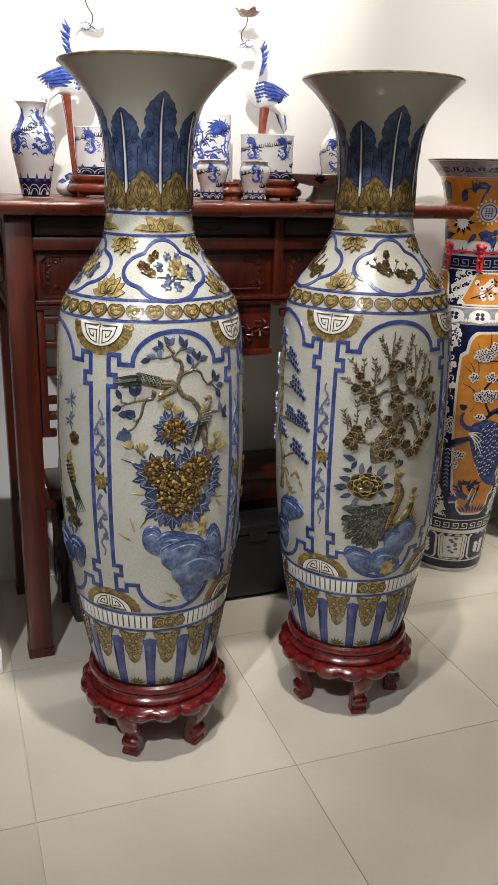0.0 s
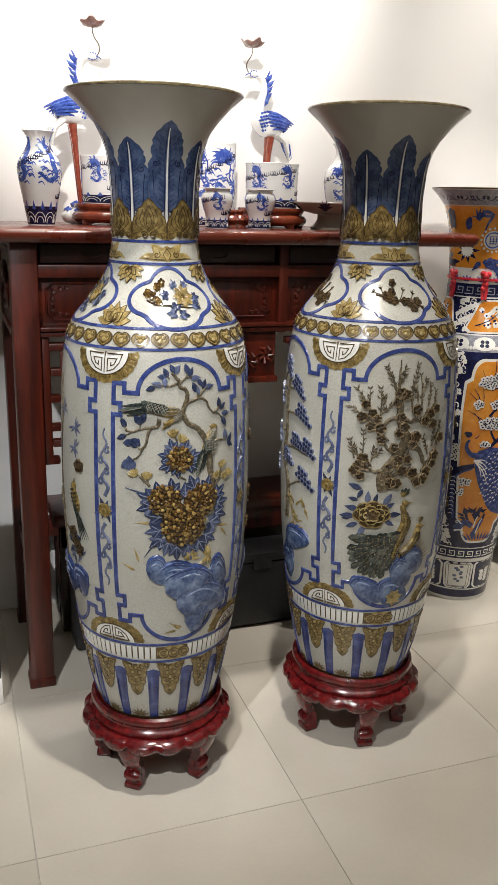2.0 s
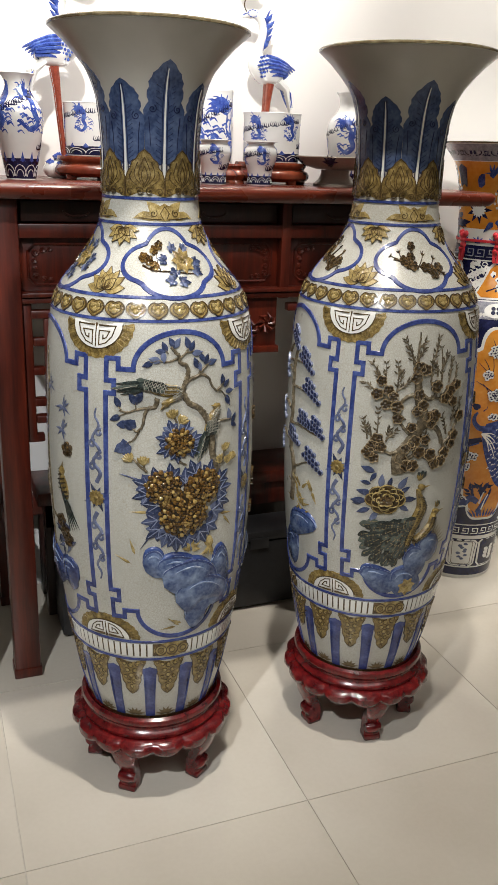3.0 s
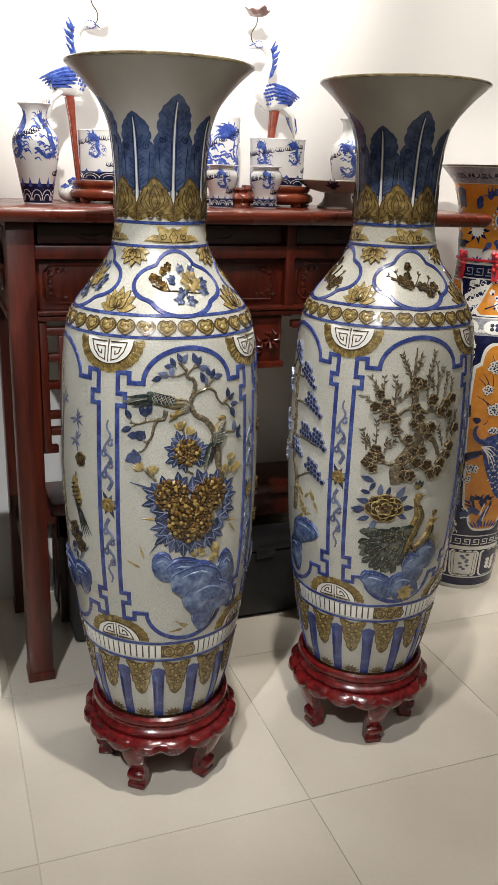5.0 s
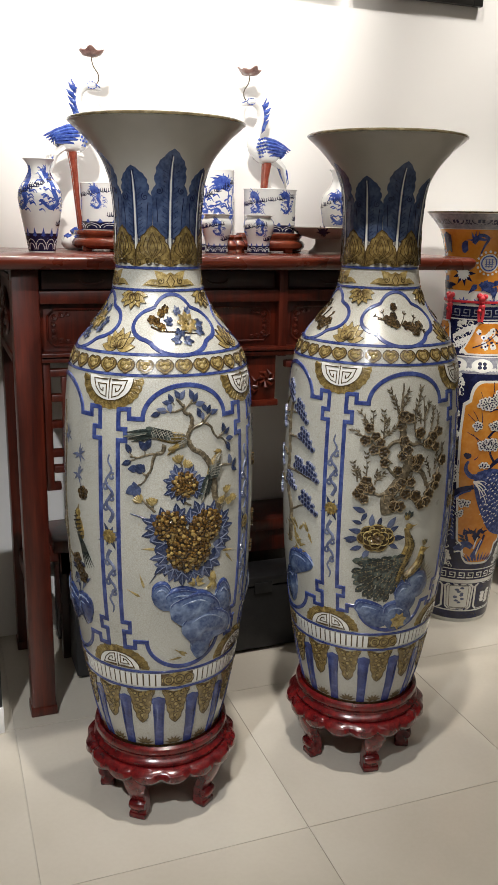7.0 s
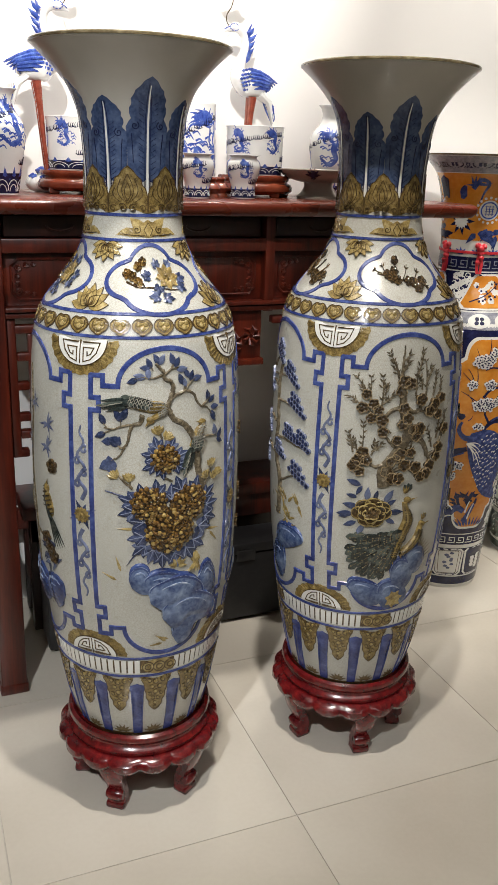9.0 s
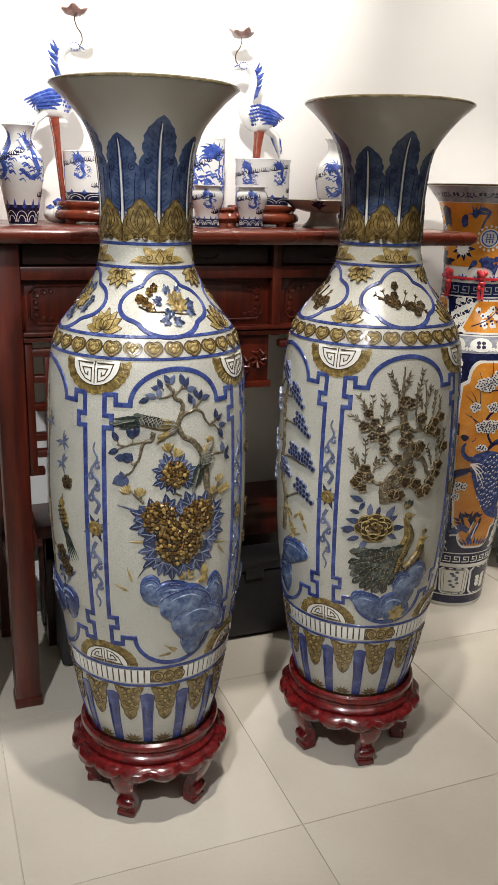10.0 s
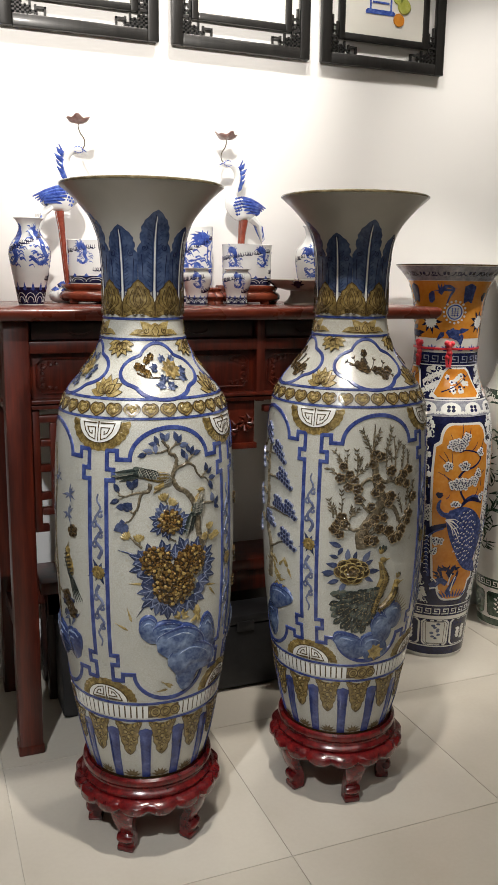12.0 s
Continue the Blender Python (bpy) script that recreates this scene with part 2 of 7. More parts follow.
def spline(points, n=8):
    """Catmull-Rom through rows of numbers."""
    p = np.array(points, float)
    q = np.vstack([2 * p[0] - p[1], p, 2 * p[-1] - p[-2]])
    out = []
    for i in range(1, len(q) - 2):
        for k in range(n):
            t = k / n
            out.append(0.5 * (2 * q[i] + (q[i + 1] - q[i - 1]) * t + (2 * q[i - 1] - 5 * q[i] + 4 * q[i + 1] - q[i + 2]) * t * t + (3 * q[i] - q[i - 1] - 3 * q[i + 1] + q[i + 2]) * t ** 3))
    out.append(p[-1])
    return np.array(out)


def lathe(rows, seg=96, bm=None, close=False):
    """Turns rows of (radius, height) round the z axis."""
    bm = bm or bmesh.new()
    rings = []
    for r, z in rows:
        rings.append([bm.verts.new((r * math.cos(2 * math.pi * k / seg), r * math.sin(2 * math.pi * k / seg), z)) for k in range(seg)])
    for a, b in zip(rings, rings[1:]):
        for k in range(seg):
            bm.faces.new((a[k], a[(k + 1) % seg], b[(k + 1) % seg], b[k]))
    if close:
        bm.faces.new(rings[0])
        bm.faces.new(rings[-1])
    return bm


def tube(bm, pts, radii, seg=8):
    """A round tube along points, with a radius at each, closed at both ends."""
    pts = [Vector(p) for p in pts]
    if isinstance(radii, (int, float)):
        radii = [radii] * len(pts)
    radii = [float(r) for r in radii]
    rings, ref = [], Vector((0.31, 0.17, 0.93))
    for i, p in enumerate(pts):
        d = (pts[min(i + 1, len(pts) - 1)] - pts[max(i - 1, 0)]).normalized()
        a = d.cross(ref).normalized()
        b = d.cross(a)
        rings.append([bm.verts.new(p + radii[i] * (math.cos(2 * math.pi * k / seg) * a + math.sin(2 * math.pi * k / seg) * b)) for k in range(seg)])
    for a, b in zip(rings, rings[1:]):
        for k in range(seg):
            bm.faces.new((a[k], a[(k + 1) % seg], b[(k + 1) % seg], b[k]))
    bm.faces.new(rings[0])
    bm.faces.new(rings[-1])
    return bm


class Surf:
    """The outer skin of a turned vessel: places by azimuth (degrees) and height."""

    def __init__(self, rows, n=10):
        self.rows = spline(rows, n)
        self.relief = 1.0
        self.z, self.r = self.rows[:, 1], self.rows[:, 0]

    def radius(self, z):
        return float(np.interp(z, self.z, self.r))

    def at(self, az, z, h=0.0):
        s = (self.radius(z + 0.004) - self.radius(z - 0.004)) / 0.008
        k = self.relief / math.sqrt(1 + s * s)
        a, r = radians(az), self.radius(z)
        return Vector(((r + h * k) * math.cos(a), (r + h * k) * math.sin(a), z - h * k * s))


class Patch:
    """Flat drawing on a surface round (az0, z0): u metres to the right seen from outside, v metres up."""

    def __init__(self, surf, az0, z0):
        self.s, self.az0, self.z0, self.k = surf, az0, z0, math.degrees(1 / max(surf.radius(z0), 1e-4))

    def at(self, u, v, h=0.0):
        return self.s.at(self.az0 + u * self.k, self.z0 + v, h)


def ribbon(bm, pa, pts, width, h, closed=False, step=0.008, base=-0.001, widths=None, shape=((-1, 0), (-0.72, 1), (0.72, 1), (1, 0))):
    """A raised line with mitred corners along flat points on a patch."""
    p = [np.array(q, float) for q in pts]
    w = list(widths) if widths is not None else [width] * len(p)
    n = len(p)
    fine, fw = [], []
    for i in range(n if closed else n - 1):
        a, b = p[i], p[(i + 1) % n]
        m = max(1, int(np.linalg.norm(b - a) / step))
        for k in range(m):
            fine.append(a + (b - a) * k / m)
            fw.append(w[i] + (w[(i + 1) % n] - w[i]) * k / m)
    if not closed:
        fine.append(p[-1])
        fw.append(w[-1])
    rings, n = [], len(fine)
    for i, q in enumerate(fine):
        a = fine[i - 1] if (i or closed) else q
        b = fine[(i + 1) % n] if (i < n - 1 or closed) else q
        d0, d1 = q - a, b - q
        d0 = d0 / np.linalg.norm(d0) if np.linalg.norm(d0) > 1e-9 else None
        d1 = d1 / np.linalg.norm(d1) if np.linalg.norm(d1) > 1e-9 else None
        d0, d1 = (d1 if d0 is None else d0), (d0 if d1 is None else d1)
        nn = np.array((-(d0 + d1)[1], (d0 + d1)[0]))
        nn /= max(np.linalg.norm(nn), 1e-6)
        nn /= max(0.5, float(nn @ np.array((-d0[1], d0[0]))))
        rings.append([bm.verts.new(pa.at(*(q + nn * fw[i] * 0.5 * s), base + (h - base) * t)) for s, t in shape])
    for i in range(n if closed else n - 1):
        a, b = rings[i], rings[(i + 1) % n]
        for k in range(len(shape) - 1):
            bm.faces.new((a[k], a[k + 1], b[k + 1], b[k]))
    if not closed:
        for r in (rings[0], rings[-1]):
            bm.faces.new(r)
    return bm


def plate(bm, pa, outline, h, dome=0.0, rings=3, base=-0.001, centre=None):
    """A raised plate with a star-shaped outline on a patch."""
    o = np.array(outline, float)
    c = o.mean(0) if centre is None else np.array(centre, float)
    grid = []
    for k in range(1, rings + 1):
        f = k / rings
        grid.append([bm.verts.new(pa.at(*(c + (q - c) * f), h + dome * (1 - f * f))) for q in o])
    grid.append([bm.verts.new(pa.at(*q, base)) for q in o])
    mid = bm.verts.new(pa.at(*c, h + dome))
    n = len(o)
    for k in range(n):
        bm.faces.new((mid, grid[0][k], grid[0][(k + 1) % n]))
    for a, b in zip(grid, grid[1:]):
        for k in range(n):
            bm.faces.new((a[k], a[(k + 1) % n], b[(k + 1) % n], b[k]))
    return bm


def blade(bm, pa, u, v, turn, length, width, h0=0.001, h1=0.004, crease=0.0015, n=5, bend=0.0, blunt=0.45):
    """A leaf or petal lying on a patch: turn in degrees from up, clockwise; h0 and h1 its lift at base and tip."""
    a = radians(turn)
    rows = []
    for i in range(n + 1):
        t = i / n
        aa = a + bend * t
        cu, cv = u + length * t * math.sin(aa), v + length * t * math.cos(aa)
        w = width * 0.5 * max(0.0, math.sin(math.pi * t ** blunt)) if 0 < t < 1 else 0.0
        su, sv = math.cos(aa) * w, -math.sin(aa) * w
        h = h0 + (h1 - h0) * t
        if w:
            rows.append([bm.verts.new(pa.at(cu - su, cv - sv, h)), bm.verts.new(pa.at(cu, cv, h + crease)), bm.verts.new(pa.at(cu + su, cv + sv, h))])
        else:
            rows.append([bm.verts.new(pa.at(cu, cv, h))])
    for p, q in zip(rows, rows[1:]):
        if len(p) == 1 and len(q) == 3:
            bm.faces.new((p[0], q[0], q[1]))
            bm.faces.new((p[0], q[1], q[2]))
        elif len(q) == 1:
            bm.faces.new((p[0], q[0], p[1]))
            bm.faces.new((p[1], q[0], p[2]))
        else:
            bm.faces.new((p[0], q[0], q[1], p[1]))
            bm.faces.new((p[1], q[1], q[2], p[2]))
    return bm


def knob(bm, pa, u, v, r, h, seg=8, squash=0.6):
    """A small rounded bead on a patch."""
    top = bm.verts.new(pa.at(u, v, h + r * squash))
    rings = []
    for f, g in ((0.55, 0.8), (0.9, 0.4), (1.0, 0.0)):
        rings.append([bm.verts.new(pa.at(u + r * f * math.cos(2 * math.pi * k / seg), v + r * f * math.sin(2 * math.pi * k / seg), h + r * squash * g)) for k in range(seg)])
    rings.append([bm.verts.new(pa.at(u + r * math.cos(2 * math.pi * k / seg), v + r * math.sin(2 * math.pi * k / seg), -0.001)) for k in range(seg)])
    for k in range(seg):
        bm.faces.new((top, rings[0][k], rings[0][(k + 1) % seg]))
    for a, b in zip(rings, rings[1:]):
        for k in range(seg):
            bm.faces.new((a[k], a[(k + 1) % seg], b[(k + 1) % seg], b[k]))
    return bm


# ---- room ----
def slab(name, rows, material, label, category):
    bm = boxes(*rows, bevel=0.0)
    return tagged(part(name, bm, material, None, "", False), label, category, kind="structure")


slab("wall_north", [(ROOM_L, WALL_Y, -0.02, ROOM_R, WALL_Y + 0.15, CEIL)], WALLPAINT, "white painted wall behind the altar table", "wall")
# south, west and east walls are out of view, added to close the room
slab("wall_south", [(ROOM_L, ROOM_B - 0.15, -0.02, ROOM_R, ROOM_B, CEIL)], BOUNCEPAINT, "unseen plain wall closing the room, beige to cut bounced light", "wall")
slab("wall_west", [(ROOM_L - 0.15, ROOM_B - 0.15, -0.02, ROOM_L, WALL_Y + 0.15, CEIL)], BOUNCEPAINT, "unseen plain wall closing the room, beige to cut bounced light", "wall")
slab("wall_east", [(ROOM_R, ROOM_B - 0.15, -0.02, ROOM_R + 0.15, WALL_Y + 0.15, CEIL)], BOUNCEPAINT, "unseen plain wall closing the room, beige to cut bounced light", "wall")
slab("ceiling", [(ROOM_L, ROOM_B, CEIL, ROOM_R, WALL_Y, CEIL + 0.1)], CEILPAINT, "plain white painted ceiling", "ceiling")
floor = slab("floor", [(ROOM_L, ROOM_B, -0.08, ROOM_R, WALL_Y, -0.0032)], GROUT, "polished cream floor tiles with thin grey joints", "floor")


# ---- altar table ----
TOP_Z, TX, TLEG = 1.256, -0.018, 0.53


def altar_table():
    t = thing("altar_table", pose(0, 0, 0), "tall polished red-brown altar table with carved panels", "table")
    bm = bmesh.new()
    y0, y1, zt, zb = 0.606, 1.145, TOP_Z, TOP_Z - 0.036
    x0, x1 = -0.79, 0.757
    prof = [(0.012, zt), (0.004, zt - 0.004), (0.0, zt - 0.012), (0.002, zt - 0.024), (0.010, zt - 0.034), (0.022, zb)]
    rings = []
    for inset, z in prof:
        ring = []
        a, b, c, d = x0 + inset, y0 + inset, x1 - inset, y1 - inset
        rr = 0.018
        for cx, cy, s in ((c - rr, b + rr, -90), (c - rr, d - rr, 0), (a + rr, d - rr, 90), (a + rr, b + rr, 180)):
            for k in range(5):
                w = radians(s + 90 * k / 4)
                ring.append(bm.verts.new((cx + rr * math.cos(w), cy + rr * math.sin(w), z)))
        rings.append(ring)
    for a, b in zip(rings, rings[1:]):
        for k in range(len(a)):
            bm.faces.new((a[k], a[(k + 1) % len(a)], b[(k + 1) % len(a)], b[k]))
    bm.faces.new(rings[0])
    bm.faces.new(rings[-1])
    part("table_top", bm, TABLEFLAT, t, "polished red-brown table top with a rounded edge")
    FY, BY = 0.646, 1.105
    for sx in (-1, 1):
        for y in (FY, BY - 0.06):
            bm = bmesh.new()
            cx = TX + sx * (TLEG - 0.033)
            box(bm, cx - 0.033, y, 0.0, cx + 0.033, y + 0.06, zb, 0.005)
            box(bm, cx - 0.036, y - 0.003, 0.0, cx + 0.036, y + 0.063, 0.028, 0.004)
            part("leg", bm, TABLEWOOD, t)
    xl, xr = TX - TLEG + 0.066, TX + TLEG - 0.066
    bays = [(xl, TX - 0.2), (TX - 0.175, TX + 0.175), (TX + 0.2, xr)]
    for a, b in ((TX - 0.2, TX - 0.175), (TX + 0.175, TX + 0.2)):
        part("post", boxes((a, FY + 0.006, 0.985, b, FY + 0.05, zb)), TABLEWOOD, t)
    part("rail", boxes((xl, FY + 0.008, 1.135, xr, FY + 0.05, 1.166)), TABLEWOOD, t)
    bm = boxes((xl, FY - 0.004, 1.003, xr, FY + 0.05, 1.013), (xl, FY + 0.004, 0.988, xr, FY + 0.05, 1.0))
    part("moulding", bm, TABLEWOOD, t)
    for a, b in bays:
        # drawer fronts are coloured dark for the shade under the table top
        d = part("drawer", boxes((a + 0.008, FY + 0.022, 1.17, b - 0.008, FY + 0.045, zb - 0.004), bevel=0.003), DARKSHADEWOOD, t)
        bm = bmesh.new()
        cx = (a + b) / 2
        tube(bm, [(cx + 0.03 * math.cos(radians(w)), FY + 0.016, 1.196 - 0.013 * math.sin(radians(w))) for w in range(0, 181, 20)], 0.0025, 6)
        part("handle", bm, DARKSHADEWOOD, d, "dark bail handle")
        part("panel", boxes((a, FY + 0.03, 1.013, b, FY + 0.045, 1.135)), TABLEWOOD, t)
        carved_panel(t, a + 0.02, b - 0.02, 1.028, 1.12, FY + 0.03)
        apron(t, a, b, FY)
    for x in (TX - TLEG + 0.012, TX + TLEG - 0.012):
        part("side_panel", boxes((x - 0.008, FY + 0.06, 0.99, x + 0.008, BY - 0.06, zb)), TABLEWOOD, t)
        bm = boxes((x - 0.014, FY + 0.06, 0.985, x + 0.014, BY - 0.06, 1.005), (x - 0.014, FY + 0.06, 1.19, x + 0.014, BY - 0.06, 1.205))
        ang = [2 * math.pi * k / 20 for k in range(21)]
        s = -1 if x < TX else 1
        for r in (0.06, 0.035):
            tube(bm, [(x + s * 0.012, (FY + BY) / 2 + r * 1.6 * math.cos(w), 1.1 + r * math.sin(w)) for w in ang], 0.006, 6)
        part("side_carving", bm, TABLEWOOD, t)
    part("back_panel", boxes((xl, BY - 0.03, 0.99, xr, BY - 0.01, zb)), TABLEWOOD, t)
    for x in (TX - TLEG + 0.03, TX + TLEG - 0.03):
        part("stretcher", boxes((x - 0.014, FY + 0.06, 0.30, x + 0.014, BY - 0.06, 0.345)), TABLEWOOD, t)
    part("stretcher", boxes((xl, BY - 0.05, 0.285, xr, BY - 0.015, 0.345)), TABLEWOOD, t)


def carved_panel(t, a, b, z0, z1, y):
    """A sunk field framed by a stepped border with scrolls at its four corners."""
    bm = bmesh.new()
    c = 0.016
    pts = [(a + c, z0), (b - c, z0), (b, z0 + c), (b, z1 - c), (b - c, z1), (a + c, z1), (a, z1 - c), (a, z0 + c)]
    tube(bm, [(px, y - 0.002, pz) for px, pz in pts + pts[:1]], 0.0032, 6)
    for sx, ex in ((1, a), (-1, b)):
        for sz, ez in ((1, z0), (-1, z1)):
            for ox, oz, r in ((0.016, 0.018, 0.0085), (0.034, 0.012, 0.007), (0.014, 0.036, 0.006), (0.05, 0.011, 0.005)):
                q = [(ex + sx * (ox + r * (1 - k / 16) * math.cos(k * 0.75)), y - 0.003, ez + sz * (oz + r * (1 - k / 16) * math.sin(k * 0.75))) for k in range(15)]
                tube(bm, q, 0.0022, 5)
    part("carved_border", bm, TABLEWOOD, t)


def apron(t, a, b, y):
    """Carved frieze under the moulding: flowers in the middle bay, open lattice at the side bays."""
    if abs((a + b) / 2 - TX) < 0.05:
        bm = boxes((a, y + 0.02, 0.86, b, y + 0.045, 0.988), (a - 0.005, y + 0.008, 0.845, b + 0.005, y + 0.05, 0.862))
        part("apron", bm, TABLEWOOD, t)
        bm = bmesh.new()
        for i in range(7):
            cx, cz = a + 0.03 + (b - a - 0.06) * i / 6, 0.92 + 0.018 * math.sin(i * 2.1)
            for k in range(7):
                w = k * 2 * math.pi / 7 + i
                tube(bm, [(cx + 0.006 * math.cos(w), y + 0.014, cz + 0.006 * math.sin(w)), (cx + 0.02 * math.cos(w + 0.3), y + 0.01, cz + 0.02 * math.sin(w + 0.3)), (cx + 0.028 * math.cos(w + 0.8), y + 0.018, cz + 0.028 * math.sin(w + 0.8))], [0.003, 0.005, 0.001], 6)
        part("carved_frieze", bm, TABLEWOOD, t, "carved leaf scroll frieze")
        return
    left = a < TX
    e = a if left else b
    s = 1 if left else -1
    bm = bmesh.new()
    def bar(x0, z0, x1, z1, d=0.0):
        q = sorted((e + s * x0, e + s * x1))
        box(bm, q[0], y + 0.014 + d, z0, q[1], y + 0.040, z1, 0.004)
    for x0, x1, z0, z1 in ((0.0, 0.022, 0.655, 0.988), (0.048, 0.068, 0.70, 0.95), (0.092, 0.11, 0.775, 0.95), (0.135, 0.152, 0.85, 0.95)):
        bar(x0, z0, x1, z1)
    for z, x0, x1 in ((0.95, 0.0, 0.26), (0.885, 0.022, 0.092), (0.845, 0.068, 0.19), (0.815, 0.0, 0.048), (0.768, 0.048, 0.125), (0.738, 0.0, 0.048), (0.695, 0.022, 0.085), (0.648, 0.0, 0.04)):
        bar(x0, z, x1, z + 0.02, 0.001)
    part("lattice_bracket", bm, TABLEWOOD, t, "open fretwork corner bracket")


altar_table()

# ---- big floor vases ----
VASE = [(0.134, 0.0), (0.138, 0.008), (0.146, 0.035), (0.156, 0.075), (0.166, 0.13), (0.179, 0.205), (0.190, 0.285), (0.199, 0.36), (0.204, 0.43), (0.2065, 0.5), (0.207, 0.57), (0.2055, 0.66), (0.202, 0.755), (0.1965, 0.82), (0.190, 0.858),
        (0.1815, 0.88), (0.172, 0.901), (0.158, 0.92), (0.1365, 0.947), (0.114, 0.976), (0.0995, 1.005), (0.0925, 1.033), (0.0885, 1.062), (0.0865, 1.115), (0.0885, 1.17), (0.0945, 1.224), (0.1035, 1.256), (0.118, 1.282), (0.142, 1.31), (0.163, 1.331), (0.177, 1.342)]
BASE_Z = 0.186


def vase_shell(name, rows, at, label, material, lip=0.006, seg=128, category="vase", group=""):
    s = Surf(rows)
    t = thing(name, pose(*at), label, category, group)
    prof = [tuple(r) for r in s.rows]
    r, z = prof[-1]
    inner = [(r - lip * 0.3, z + lip * 0.6), (r - lip, z + lip * 0.4)] + [(max(a - lip * 1.2, 0.01), b) for a, b in reversed(prof[len(prof) // 2:])]
    bm = lathe([(0.0005, 0.0)] + prof + inner + [(0.0005, inner[-1][1] - 0.02)], seg)
    part("body", bm, material, t)
    return t, s


def carved_stand(at, turn):
    t = thing("vase_stand", pose(*at, 0, 0, turn), "round red lacquered wooden stand with scalloped apron", "stand", "stands under the tall vases")
    bm = lathe([(0.001, 0.186), (0.139, 0.186), (0.143, 0.194), (0.149, 0.197), (0.156, 0.193), (0.158, 0.186), (0.156, 0.179), (0.152, 0.174), (0.152, 0.170), (0.157, 0.166), (0.161, 0.160), (0.160, 0.153), (0.152, 0.148), (0.001, 0.146)], 96)
    part("collar", bm, ROSEWOOD, t)
    bm = bmesh.new()
    seg, rings = 200, []
    for r, z, amp in ((0.14, 0.151, 0), (0.156, 0.15, 0.1), (0.17, 0.146, 0.5), (0.177, 0.138, 1), (0.178, 0.128, 1), (0.172, 0.119, 1), (0.162, 0.114, 0.8), (0.14, 0.116, 0)):
        ring = []
        for k in range(seg):
            w = 2 * math.pi * k / seg
            lobe = abs(math.sin(w * 8)) ** 0.7 - 0.6
            rr = r + 0.0075 * amp * lobe
            drop = -0.009 * lobe if z < 0.132 else 0
            ring.append(bm.verts.new((rr * math.cos(w), rr * math.sin(w), z + drop)))
        rings.append(ring)
    for a, b in zip(rings, rings[1:]):
        for k in range(seg):
            bm.faces.new((a[k], a[(k + 1) % seg], b[(k + 1) % seg], b[k]))
    bm.faces.new(rings[0])
    bm.faces.new(rings[-1])
    part("apron", bm, ROSEWOOD, t)
    for k in range(5):
        w = 72 * k
        bm = bmesh.new()
        path = [(0.142, 0.14), (0.15, 0.115), (0.146, 0.085), (0.132, 0.055), (0.126, 0.03), (0.13, 0.012)]
        prof = spline(path, 5)
        half = [0.034, 0.03, 0.023, 0.019, 0.019, 0.02]
        rings = []
        for i, (r, z) in enumerate(prof):
            hw = float(np.interp(i / (len(prof) - 1) * 5, range(6), half))
            th = 0.015
            rings.append([bm.verts.new((r + a * th, b * hw, z)) for a, b in ((-1, -0.8), (-0.8, -1), (0.7, -1), (1, -0.7), (1.1, 0), (1, 0.7), (0.7, 1), (-0.8, 1), (-1, 0.8))])
        for p, q in zip(rings, rings[1:]):
            for j in range(9):
                bm.faces.new((p[j], p[(j + 1) % 9], q[(j + 1) % 9], q[j]))
        bm.faces.new(rings[0])
        bm.faces.new(rings[-1])
        box(bm, 0.112, -0.021, 0.0, 0.148, 0.021, 0.016, 0.005)
        tube(bm, [(0.141, y, 0.036) for y in (-0.019, -0.01, 0.01, 0.019)], [0.010, 0.014, 0.014, 0.010], 10)
        leg = part("leg", bm, ROSEWOOD, t)
        leg.rotation_euler = (0, 0, radians(w))


V1, V2 = (-0.278, 0.269, BASE_Z), (0.252, 0.277, BASE_Z)
carved_stand((V1[0], V1[1], 0), -127)
carved_stand((V2[0], V2[1], 0), -98)
vase1, skin = vase_shell("floor_vase", VASE, V1, "tall cream crackled vase with raised birds and brown peonies", CRACKLE, group="pair of tall relief vases")
vase2, _ = vase_shell("floor_vase", VASE, V2, "tall cream crackled vase with raised plum blossom and peacocks", CRACKLE, group="pair of tall relief vases")

skin.relief = 0.6
for v in (vase1, vase2):
    part("rim", lathe([(0.1755, 1.3415), (0.1785, 1.3425), (0.1787, 1.3455), (0.176, 1.3475), (0.172, 1.3465)], 128), TAUPE, v, "thin brown glazed rim")

# ---- orange vase and its neighbour ----
OVASE = [(0.12, 0.0), (0.124, 0.02), (0.13, 0.1), (0.14, 0.2), (0.153, 0.32), (0.166, 0.48), (0.174, 0.62), (0.176, 0.74), (0.173, 0.83), (0.164, 0.89), (0.148, 0.935), (0.128, 0.98), (0.113, 1.03), (0.108, 1.08), (0.109, 1.14), (0.114, 1.22), (0.124, 1.285), (0.142, 1.335), (0.166, 1.368), (0.184, 1.384)]
OV = (0.968, 0.892, 0.0)
orange_vase, oskin = vase_shell("floor_vase", OVASE, OV, "tall orange and navy painted vase with a red ribbon", WHITEGLAZE)
GV = (1.40, 0.975, 0.0)
green_vase, gskin = vase_shell("floor_vase", OVASE, GV, "tall white vase painted with dark green foliage", WHITEGLAZE)



# ---- raised decoration ----
ROUND = ((-1, 0), (-0.8, 0.6), (-0.3, 1), (0.3, 1), (0.8, 0.6), (1, 0))
MESHES = {}


